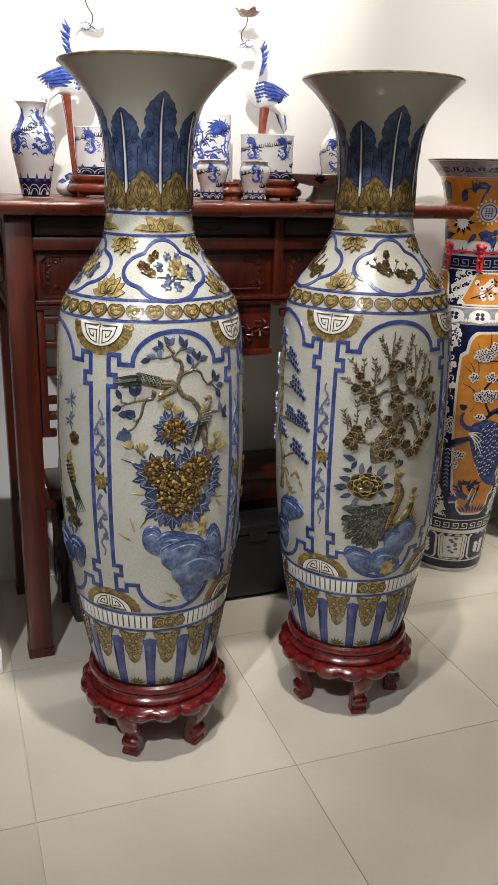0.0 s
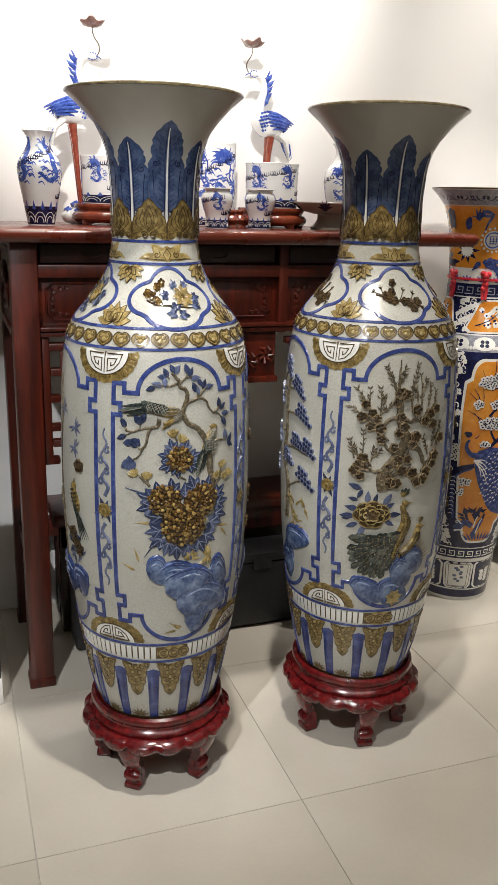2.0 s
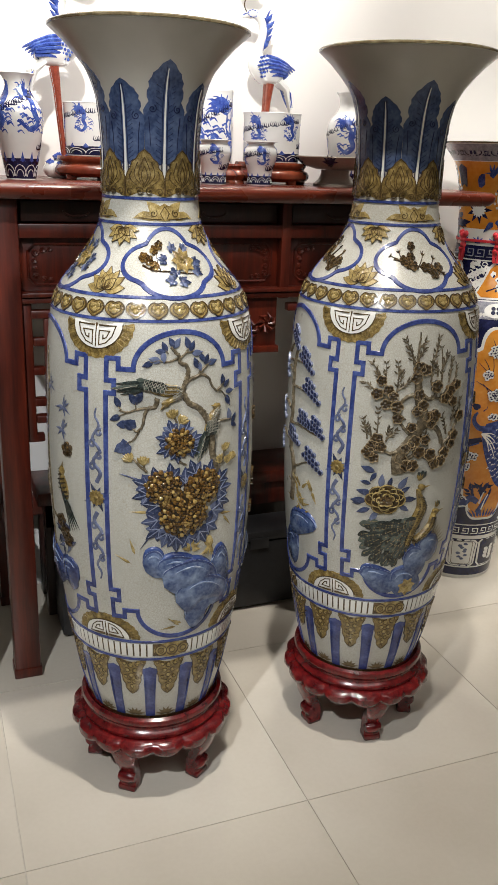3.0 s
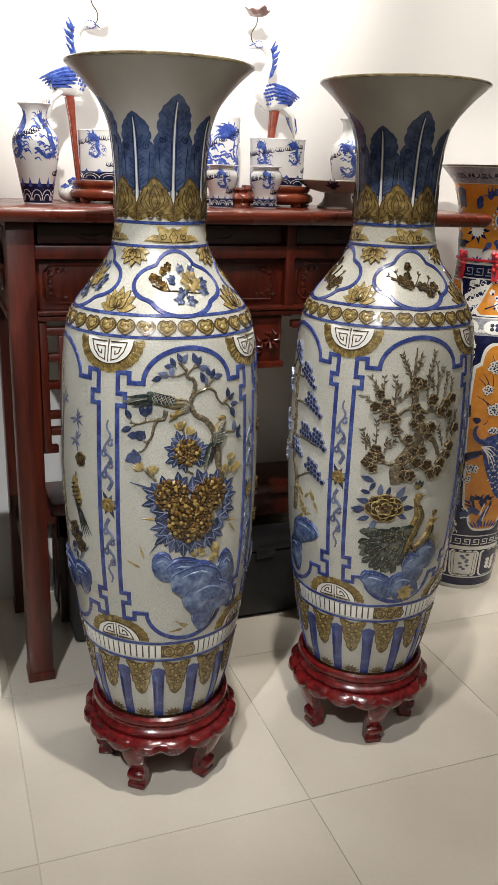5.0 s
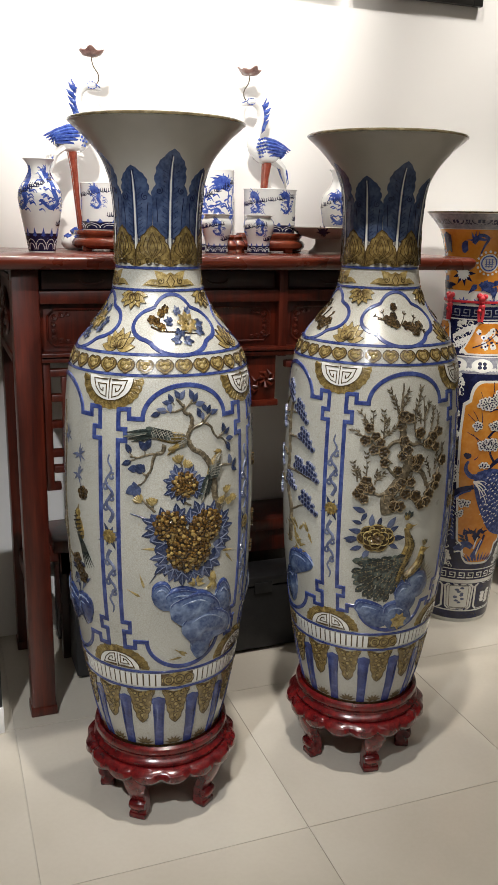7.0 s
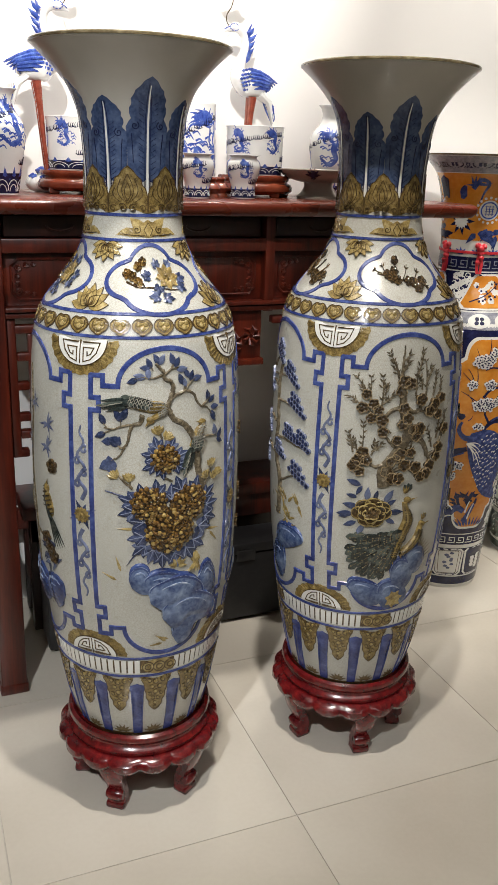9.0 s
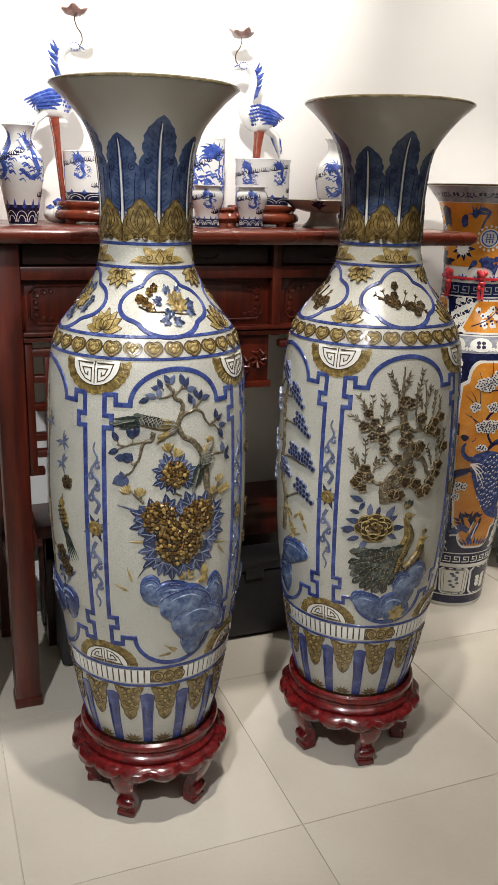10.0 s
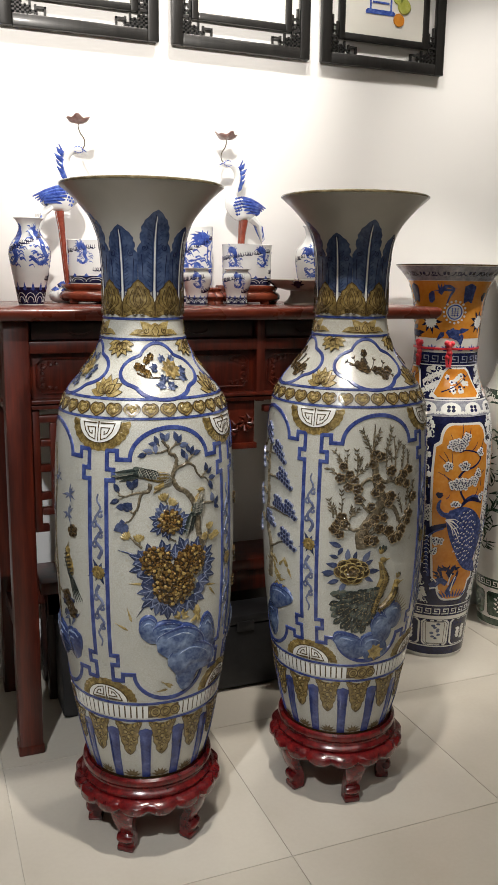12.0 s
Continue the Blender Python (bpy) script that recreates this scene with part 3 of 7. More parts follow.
def ring(parent, key, name, build, material, azs, label="", sub=()):
    """The same ornament at several azimuths round a vessel; alike pieces share one mesh."""
    made = []
    for az in azs:
        if key not in MESHES:
            bm = bmesh.new()
            build(bm)
            ob = part(name, bm, material, parent, label)
            MESHES[key] = ob.data
        else:
            ob = new(name, MESHES[key])
            ob.parent = parent
            if label:
                ob["label"] = label
        ob.rotation_euler = (0, 0, radians(az))
        for k, (sname, sbuild, smat) in enumerate(sub):
            if (key, k) not in MESHES:
                bm = bmesh.new()
                sbuild(bm)
                so = part(sname, bm, smat, ob)
                MESHES[key, k] = so.data
            else:
                so = new(sname, MESHES[key, k])
                so.parent = ob
            if sname in ("boss_centre", "bead", "scroll", "ring_line", "line_work"):
                so["kind"] = "stuff"
        made.append(ob)
    return made


def hoop(parent, s, z, width, h, material, name="blue_band"):
    bm = bmesh.new()
    n, w = 128, width / 2
    rings = []
    for dv, hh in ((-w, -0.001), (-w * 0.7, h), (w * 0.7, h), (w, -0.001)):
        rings.append([bm.verts.new(s.at(360 * k / n, z + dv, hh)) for k in range(n)])
    for a, b in zip(rings, rings[1:]):
        for k in range(n):
            bm.faces.new((a[k], a[(k + 1) % n], b[(k + 1) % n], b[k]))
    return part(name, bm, material, parent)


def arc(cu, cv, ru, rv, a0, a1, n=18):
    return [(cu + ru * math.cos(radians(a0 + (a1 - a0) * k / n)), cv + rv * math.sin(radians(a0 + (a1 - a0) * k / n))) for k in range(n + 1)]


def coil(u, v, r, turns=1.6, start=0.0, flip=1, n=18):
    return [(u + flip * r * (1 - 0.85 * k / n) * math.cos(start + turns * 6.283 * k / n), v + r * (1 - 0.85 * k / n) * math.sin(start + turns * 6.283 * k / n)) for k in range(n + 1)]


def panel_border(bm):
    pa = Patch(skin, 0, 0.55)
    top, bot = 0.778 - 0.55, 0.292 - 0.55
    half = [(0.0, top + 0.066)] + arc(0, top, 0.09, 0.066, 84, 0, 14)
    half += [(0.118, top), (0.118, top + 0.018), (0.141, top + 0.018), (0.141, top - 0.022), (0.126, top - 0.022), (0.126, top - 0.045), (0.142, top - 0.045)]
    half += [(0.143, bot + 0.045), (0.126, bot + 0.045), (0.126, bot + 0.022), (0.141, bot + 0.022), (0.141, bot - 0.016), (0.116, bot - 0.016), (0.116, bot), (0.088, bot)]
    half += arc(0, bot, 0.088, 0.064, -4, -86, 14)
    half += [(0.0, bot - 0.064)]
    pts = half + [(-u, v) for u, v in reversed(half[1:-1])]
    ribbon(bm, pa, pts, 0.0105, 0.0032, closed=True)


def key_fret(pa, bm, k, sgn, r):
    """The squared spiral of a long-life medallion, one half."""
    f = lambda u, v: (sgn * u * r, v * r * k)
    ribbon(bm, pa, [f(0.1, 0.12), f(0.8, 0.12), f(0.66, 0.5), f(0.42, 0.76), f(0.14, 0.86), f(0.14, 0.32), f(0.56, 0.32), f(0.44, 0.56), f(0.3, 0.62), f(0.3, 0.46)], 0.0028, 0.0058)


def medallion(bm, z, k, part_no):
    pa = Patch(skin, 0, z)
    if part_no == 0:
        n = 26
        out = [(0.068 * (1 + 0.035 * (j % 2)) * math.cos(math.pi * j / n), k * 0.062 * (1 + 0.035 * (j % 2)) * math.sin(math.pi * j / n)) for j in range(n + 1)]
        plate(bm, pa, out, 0.0022, centre=(0, 0.02 * k))
        for j in range(23):
            a = math.pi * (j + 0.5) / 23
            ribbon(bm, pa, [(0.052 * math.cos(a), k * 0.048 * math.sin(a)), (0.066 * math.cos(a), k * 0.061 * math.sin(a))], 0.0032, 0.0038)
    elif part_no == 1:
        plate(bm, pa, arc(0, 0.0, 0.049, 0.046 * k, 0, 180, 24), 0.0048, centre=(0, 0.018 * k))
    else:
        for sgn in (-1, 1):
            key_fret(pa, bm, k, sgn, 0.046)
        ribbon(bm, pa, [(0, 0.002 * k), (0, 0.043 * k)], 0.0024, 0.0058)
        ribbon(bm, pa, arc(0, 0.0, 0.049, 0.046 * k, 2, 178, 24), 0.0018, 0.0055)


def heart_shape(f):
    """A broad two-lobed heart with a short point down."""
    return [(f * 0.0178 * math.sin(t), f * (0.0128 * math.cos(t) - 0.0035 * math.exp(-(min(t, 6.2832 - t) / 0.3) ** 2) - 0.0032 * math.exp(-((t - 3.1416) / 0.35) ** 2))) for t in np.linspace(0, 6.2832 * 31 / 32, 32)]


def heart(bm):
    plate(bm, Patch(skin, 0, 0.881), heart_shape(1.0), 0.0026, 0.001, centre=(0, 0))


def heart_line(bm):
    pa = Patch(skin, 0, 0.881)
    for f, w in ((0.98, 0.0022), (0.66, 0.0017)):
        ribbon(bm, pa, heart_shape(f), w, 0.0046, closed=True, step=0.004)


def heart_boss(bm):
    pa = Patch(skin, 0, 0.881)
    for u, v, r in ((0, -0.004, 0.0046), (-0.0058, 0.0028, 0.0046), (0.0058, 0.0028, 0.0046), (0, 0.0035, 0.003)):
        knob(bm, pa, u, v, r, 0.0036)


def quatrefoil(bm):
    pa = Patch(skin, 0, 0.954)
    pts = []
    for cu, cv, ru, rv, a0, a1 in ((0.0, 0.014, 0.05, 0.044, 25, 155), (-0.042, 0.0, 0.044, 0.03, 110, 250), (0.0, -0.016, 0.054, 0.039, 205, 335), (0.042, 0.0, 0.044, 0.03, -70, 70)):
        pts += arc(cu, cv, ru, rv, a0, a1, 12)
    ribbon(bm, pa, pts, 0.0085, 0.0028, closed=True, step=0.005)


LOTUS = ((-84, 1.0), (84, 1.0), (-58, 1.05), (58, 1.05), (-33, 1.0), (33, 1.0), (0, 1.0), (-17, 0.74), (17, 0.74), (-48, 0.66), (48, 0.66), (0, 0.6))


def lotus(bm, z, w, up=1, lift=0.003):
    pa = Patch(skin, 0, z)
    for j, (a, f) in enumerate(LOTUS):
        blade(bm, pa, 0, -0.2 * w * up, a if up > 0 else 180 - a, w * 0.58 * f, w * 0.27, 0.0032, lift + 0.0005 * j, 0.0014, 6, blunt=0.8)
    bmesh.ops.remove_doubles(bm, verts=bm.verts, dist=1e-5)


def lotus_lines(bm, z, w, up=1):
    pa = Patch(skin, 0, z)
    for j, (a, f) in enumerate(LOTUS):
        b = radians(a if up > 0 else 180 - a)
        n, length, width = 8, w * 0.58 * f, w * 0.27
        for side in (-1, 1):
            pts = []
            for i in range(n + 1):
                t = i / n
                r = side * width * 0.5 * math.sin(math.pi * t ** 0.8)
                pts.append((length * t * math.sin(b) + r * math.cos(b), -0.2 * w * up + length * t * math.cos(b) - r * math.sin(b)))
            ribbon(bm, pa, pts, 0.0009, 0.0034 + 0.00055 * j)


def neck_lotus(bm):
    pa = Patch(skin, 0, 1.041)
    out = [(0, -0.017), (0.03, -0.016), (0.056, -0.013), (0.046, -0.004), (0.038, 0.0), (0.027, -0.001), (0.03, 0.008), (0.033, 0.017), (0.018, 0.014), (0.008, 0.009), (0.0, 0.014)]
    out = out + [(-u, v) for u, v in reversed(out[1:-1])]
    plate(bm, pa, out, 0.0018, centre=(0, -0.004))


def neck_lotus_lines(bm):
    pa = Patch(skin, 0, 1.041)
    for f in (1, -1):
        ribbon(bm, pa, coil(f * 0.02, -0.004, 0.007, 1.3, 2.2, f), 0.0018, 0.0032)
        ribbon(bm, pa, [(f * 0.003, -0.014), (f * 0.008, -0.004), (0, 0.008)], 0.0018, 0.0032)
        ribbon(bm, pa, [(f * 0.006, -0.014), (f * 0.028, -0.013), (f * 0.046, -0.011)], 0.0018, 0.0032)


def crown(bm):
    pa = Patch(skin, 0, 1.09)
    out = [(-0.0345, -0.024), (0.0345, -0.024), (0.034, 0.008), (0.031, 0.018), (0.025, 0.024), (0.023, 0.034), (0.015, 0.040), (0.01, 0.048), (0.0, 0.056)]
    plate(bm, pa, out + [(-u, v) for u, v in reversed(out[2:-1])], 0.0058, 0.001, centre=(0, 0.0))


def crown_lines(bm):
    pa = Patch(skin, 0, 1.09)
    edge = [(0.0335, -0.022), (0.033, 0.008), (0.030, 0.0175), (0.0245, 0.0235), (0.0222, 0.0335), (0.0146, 0.0395), (0.0096, 0.047), (0.0, 0.0545)]
    ribbon(bm, pa, edge + [(-u, v) for u, v in reversed(edge[:-1])], 0.0022, 0.0072)
    for f in (1, -1):
        ribbon(bm, pa, coil(f * 0.0085, -0.0155, 0.0078, 1.4, 0.6, f), 0.0017, 0.0082)
        ribbon(bm, pa, coil(f * 0.0255, -0.0165, 0.0062, 1.2, 0.6, -f), 0.0016, 0.0082)
        for line in ([(0.001, -0.008), (0.0085, 0.006), (0.0095, 0.018), (0.0055, 0.03), (0.0, 0.042)], [(0.0, -0.004), (0.0045, 0.006), (0.0045, 0.016), (0.0, 0.027)],
                     [(0.006, -0.004), (0.015, 0.006), (0.0175, 0.016), (0.0145, 0.026), (0.0115, 0.0335)], [(0.012, -0.006), (0.0225, 0.002), (0.0258, 0.01), (0.0225, 0.018)]):
            p = spline([(f * u, v) for u, v in line], 4)
            ribbon(bm, pa, p, 0.0017, 0.0082, widths=list(np.linspace(0.0014, 0.0021, len(p))))


def plume(top):
    def outline(bm):
        pa = Patch(skin, 0, 1.16)
        t = top - 1.16
        out = [(-0.033, -0.075), (0.033, -0.075), (0.0345, t * 0.2), (0.036, t * 0.38), (0.031, t * 0.45), (0.027, t * 0.49), (0.03, t * 0.55), (0.0295, t * 0.62), (0.026, t * 0.67), (0.027, t * 0.73), (0.022, t * 0.79), (0.02, t * 0.84), (0.014, t * 0.88), (0.008, t * 0.95), (0.0, t)]
        plate(bm, pa, out + [(-u, v) for u, v in reversed(out[2:-1])], 0.0026, 0.0012, 4, centre=(0, 0))
    return outline


def plume_rib(top):
    return lambda bm: ribbon(bm, Patch(skin, 0, 1.16), [(0, -0.073), (0, (top - 1.16) * 0.5), (0, (top - 1.16) * 0.9)], 0.003, 0.0052, widths=[0.0055, 0.004, 0.0015])


def plume_lines(top):
    def lines(bm):
        pa = Patch(skin, 0, 1.16)
        t = top - 1.16
        for f in (1, -1):
            ribbon(bm, pa, coil(f * 0.021, t * 0.4, 0.007, 1.4, 2.0, f), 0.0018, 0.0048)
            ribbon(bm, pa, [(f * 0.022, -0.07), (f * 0.025, t * 0.1), (f * 0.027, t * 0.3)], 0.0018, 0.0045)
            ribbon(bm, pa, [(f * 0.0045, -0.07), (f * 0.0045, t * 0.5), (f * 0.002, t * 0.92)], 0.0014, 0.0048)
            for k in range(16):
                v = -0.06 + k * 0.0075 * t / 0.1
                if v < t * 0.72:
                    ribbon(bm, pa, [(f * 0.006, v), (f * 0.015, v + 0.006)], 0.001, 0.0043)
    return lines


def drop(bm):
    pa = Patch(skin, 0, 0.16)
    out = [(-0.032, 0.01), (0.032, 0.01), (0.03, 0.003), (0.024, -0.01), (0.023, -0.026), (0.02, -0.034), (0.02, -0.046), (0.0145, -0.056), (0.014, -0.066), (0.008, -0.075), (0.0, -0.081)]
    plate(bm, pa, out + [(-u, v) for u, v in reversed(out[2:-1])], 0.0028, 0.0014, centre=(0, -0.02))


DROPS = ((0, -0.004, 0.0075), (-0.0135, -0.001, 0.006), (0.0135, -0.001, 0.006), (-0.024, 0.004, 0.0045), (0.024, 0.004, 0.0045), (-0.0085, -0.018, 0.007), (0.0085, -0.018, 0.007), (0, -0.031, 0.0075), (-0.0125, -0.036, 0.0055), (0.0125, -0.036, 0.0055), (-0.006, -0.048, 0.006), (0.006, -0.048, 0.006), (0, -0.061, 0.0062), (0, -0.072, 0.0045))


def drop_beads(bm):
    pa = Patch(skin, 0, 0.16)
    for u, v, r in DROPS:
        knob(bm, pa, u, v, r * 0.62, 0.0042)


def drop_scroll(bm):
    pa = Patch(skin, 0, 0.16)
    for u, v, r in DROPS:
        ribbon(bm, pa, coil(u, v, r, 1.35, 1.2 + 40 * u, 1 if u >= 0 else -1), 0.0015, 0.0058)
    out = [(0.03, 0.003), (0.024, -0.01), (0.023, -0.026), (0.02, -0.034), (0.02, -0.046), (0.0145, -0.056), (0.014, -0.066), (0.008, -0.075), (0.0, -0.081)]
    ribbon(bm, pa, out + [(-u, v) for u, v in reversed(out[:-1])], 0.0016, 0.0042)


def blue_stripe(bm):
    pa = Patch(skin, 0, 0.08)
    out = [(-0.0105, -0.068), (0.0105, -0.068), (0.0125, 0.052), (0.017, 0.064), (0.0, 0.071), (-0.017, 0.064), (-0.0125, 0.052)]
    plate(bm, pa, out, 0.0028, 0.0012, 4)
    for f in (-1, 1):
        ribbon(bm, pa, [(f * 0.009, -0.066), (f * 0.0105, 0.05)], 0.0028, 0.0048)


def tuft(bm):
    pa = Patch(skin, 0, 0.016)
    for a in (-70, -42, -14, 14, 42, 70):
        blade(bm, pa, 0, 0, a, 0.022, 0.009, 0.001, 0.0028, 0.001, 4)


def tooth(bm):
    plate(bm, Patch(skin, 0, 0.195), [(-0.0048, -0.0155), (0.0048, -0.0155), (0.005, 0.0155), (-0.005, 0.0155)], 0.0024, 0.0006, 1)


def clasp(bm):
    plate(bm, Patch(skin, 0, 0.195), [(0.037 * math.cos(t), 0.0165 * math.sin(t) * (1.15 - 0.2 * abs(math.cos(t)))) for t in np.linspace(0, 6.1, 26)], 0.0026)


def clasp_rings(bm):
    pa = Patch(skin, 0, 0.195)
    for u in (-0.0225, 0, 0.0225):
        ribbon(bm, pa, arc(u, 0, 0.0115, 0.0125, 0, 345, 16), 0.0022, 0.0046, closed=True)
        ribbon(bm, pa, arc(u, 0, 0.006, 0.0065, 0, 345, 12), 0.0018, 0.0046, closed=True)


def vine(bm):
    pa = Patch(skin, 0, 0.53)
    for f in (1, -1):
        pts = spline([(0.0, 0.03), (0.008, 0.05), (-0.007, 0.07), (0.007, 0.093), (-0.008, 0.115), (0.006, 0.14), (-0.002, 0.158), (0.001, 0.172)], 4)
        ribbon(bm, pa, [(u * f, v * f) for u, v in pts], 0.006, 0.0038, widths=list(np.linspace(0.0095, 0.0035, len(pts))), shape=ROUND)
        for v in (0.06, 0.082, 0.104, 0.127):
            ribbon(bm, pa, coil(0.007 * (1 if int(v * 1000) % 4 else -1), v * f, 0.0085, 1.0, 1.0), 0.0056, 0.0034)


def daisy_leaves(bm):
    pa = Patch(skin, 0, 0.53)
    for a in range(0, 360, 45):
        blade(bm, pa, 0, 0, a + 20, 0.032 if a % 90 else 0.024, 0.012, 0.001, 0.002)


def daisy(bm):
    pa = Patch(skin, 0, 0.53)
    for a in range(0, 360, 30):
        blade(bm, pa, 0, 0, a, 0.0165, 0.0085, 0.0035, 0.0045, 0.002, 5, blunt=1.6)
    knob(bm, pa, 0, 0, 0.004, 0.005)


def foot_ring(bm):
    n = 96
    rings = [[bm.verts.new(skin.at(360 * k / n, z, h)) for k in range(n)] for z, h in ((0.001, 0.0015), (0.011, 0.002), (0.013, -0.001))]
    for a, b in zip(rings, rings[1:]):
        for k in range(n):
            bm.faces.new((a[k], a[(k + 1) % n], b[(k + 1) % n], b[k]))


def common_decoration(v, c):
    quarters = [c + 90 * k for k in range(4)]
    pillars = [c + 45 + 90 * k for k in range(4)]
    for z, w in ((0.172, 0.006), (0.2165, 0.0065), (0.862, 0.0065), (0.9005, 0.0065), (1.019, 0.0065), (1.062, 0.0065)):
        hoop(v, skin, z, w, 0.0028, BLUE)
    ring(v, "foot_ring", "foot_ring", foot_ring, LINEBROWN, [c], "dark unglazed foot ring")
    ring(v, "panel_border", "panel_border", panel_border, BLUE, quarters, "raised blue cartouche border")
    ring(v, "medtop", "medallion", lambda b: medallion(b, 0.857, -1, 0), GOLD, pillars, "half-round key-fret medallion", [("disc", lambda b: medallion(b, 0.857, -1, 1), WHITEGLAZE), ("fret", lambda b: medallion(b, 0.857, -1, 2), LINEBROWN)])
    ring(v, "medbot", "medallion", lambda b: medallion(b, 0.222, 0.86, 0), GOLD, pillars, "half-round key-fret medallion", [("disc", lambda b: medallion(b, 0.222, 0.86, 1), WHITEGLAZE), ("fret", lambda b: medallion(b, 0.222, 0.86, 2), LINEBROWN)])
    ring(v, "heart", "heart_boss", heart, GOLD, [c + 12 * k for k in range(30)], "", [("boss_centre", heart_boss, OCHRE), ("outline", heart_line, LINEBROWN)])
    ring(v, "quatrefoil", "quatrefoil_border", quatrefoil, BLUE, quarters, "raised blue quatrefoil border")
    ring(v, "lotus_low", "lotus", lambda b: lotus(b, 0.922, 0.062), OCHRE, pillars, "ochre lotus", [("line_work", lambda b: lotus_lines(b, 0.922, 0.062), LINEBROWN)])
    ring(v, "lotus_high", "lotus", lambda b: lotus(b, 1.0, 0.054, -1), OCHRE, pillars, "ochre lotus", [("line_work", lambda b: lotus_lines(b, 1.0, 0.054, -1), LINEBROWN)])
    ring(v, "neck_lotus", "neck_lotus", neck_lotus, OCHRE, quarters, "flat ochre lotus", [("line_work", neck_lotus_lines, LINEBROWN)])
    ring(v, "crown", "crown_leaf", crown, GOLD, [c + 22.5 + 45 * k for k in range(8)], "pointed ochre crown leaf", [("line_work", crown_lines, LINEBROWN)])
    for key, top, off in (("tall", 1.288, 0), ("short", 1.258, 45)):
        ring(v, "plume" + key, "plume_leaf", plume(top), DEEPBLUE, [c + off + 90 * k for k in range(4)], "dark blue plume leaf with a white rib", [("rib", plume_rib(top), WHITEGLAZE), ("line_work", plume_lines(top), NAVY)])
    fourteen = [c - 17.5 + 360 / 14 * k for k in range(14)]
    ring(v, "stripe", "blue_stripe", blue_stripe, BLUE, fourteen)
    ring(v, "drop", "pendant", drop, GOLD, [a + 180 / 14 for a in fourteen], "ochre scroll pendant", [("bead", drop_beads, OCHRE), ("scroll", drop_scroll, LINEBROWN)])
    ring(v, "tuft", "tuft", tuft, TAUPE, [a + 180 / 14 for a in fourteen])
    n = 84
    skip = [(c - 3 + 90 * k) for k in range(4)]
    azs = [c + 360 / n * k for k in range(n)]
    ring(v, "tooth", "tooth", tooth, WHITEGLAZE, [a for a in azs if min(abs((a - s + 180) % 360 - 180) for s in skip) > 11])
    ring(v, "clasp", "clasp", clasp, OCHRE, skip, "", [("ring_line", clasp_rings, LINEBROWN)])
    hoop(v, skin, 0.195, 0.036, 0.0012, LINEBROWN, "dark_band")
    ring(v, "vine", "vine", vine, GREYBLUE, pillars, "grey-blue scrolling vine")
    ring(v, "daisy", "daisy_foliage", daisy_leaves, LEAFBLUE, pillars, "", [("daisy", daisy, GOLD)])


# motifs inside the panels
MAPLES = []


def veins(parent, pa):
    """Pale veins on the lobed leaves made so far."""
    bm = bmesh.new()
    for u, v, turn, size in MAPLES:
        for d, f in ((0, 0.82), (-42, 0.6), (42, 0.6)):
            a = radians(turn + d)
            ribbon(bm, pa, [(u, v), (u + size * f * math.sin(a), v + size * f * math.cos(a))], 0.0017, 0.0068, base=0.003)
    MAPLES.clear()
    return part("leaf_vein", bm, VEIN, parent, "pale blue leaf veins")


def maple(bm, pa, u, v, turn, size, h=0.002):
    MAPLES.append((u, v, turn, size))
    for d, f in ((0, 1.0), (-42, 0.8), (42, 0.8), (-82, 0.55), (82, 0.55)):
        blade(bm, pa, u, v, turn + d, size * f, size * 0.5, h + 0.0008 * (d == 0), h + 0.003, 0.002, 6, blunt=0.8)


def pompom(bm, pa, u, v, r, n, lift, rng, bead=0.0062):
    """Rounded florets on a dome, larger and brighter towards the rim, with gaps between them."""
    for k in range(n):
        f = math.sqrt((k + 0.5) / n)
        a = k * 2.39996 + rng.random() * 0.4
        size = bead * (0.4 + 0.28 * f * f + 0.16 * rng.random())
        h = lift * (1 - f * f) + 0.004 + 0.004 * rng.random()
        knob(bm, pa, u + r * f * math.cos(a), v + r * f * math.sin(a), size, h, 8, 0.75)


def plum(bm, pa, u, v, r, h, rng):
    a0 = (u * 900 + v * 700) % 6.28
    for k in range(5):
        a = a0 + k * 1.2566
        cu, cv = u + 0.58 * r * math.cos(a), v + 0.58 * r * math.sin(a)
        plate(bm, pa, arc(cu, cv, r * 0.47, r * 0.47, 0, 320, 8), h, -0.004, 2)
    knob(bm, pa, u, v, r * 0.26, h * 0.7, 6)


def plum_edge(bm, pa, u, v, r, h):
    """The pale worn edges of the five petals."""
    a0 = (u * 900 + v * 700) % 6.28
    for k in range(5):
        a = a0 + k * 1.2566
        d = math.degrees(a)
        ribbon(bm, pa, arc(u + 0.58 * r * math.cos(a), v + 0.58 * r * math.sin(a), r * 0.46, r * 0.46, d - 85, d + 85, 8), 0.0016, h + 0.0008, base=h - 0.002, widths=[0.0006] + [0.0017] * 7 + [0.0006])


def twig(bm, pa, pts, w0, w1, h=0.004, n=5, rough=0.0, rng=None):
    p = spline(pts, n)
    if rough:
        p = p + np.array([[rng.uniform(-rough, rough), rng.uniform(-rough, rough)] for _ in p])
    ribbon(bm, pa, p, w0, h, widths=list(np.linspace(w0, w1, len(p))), shape=ROUND, step=0.006)
    return p


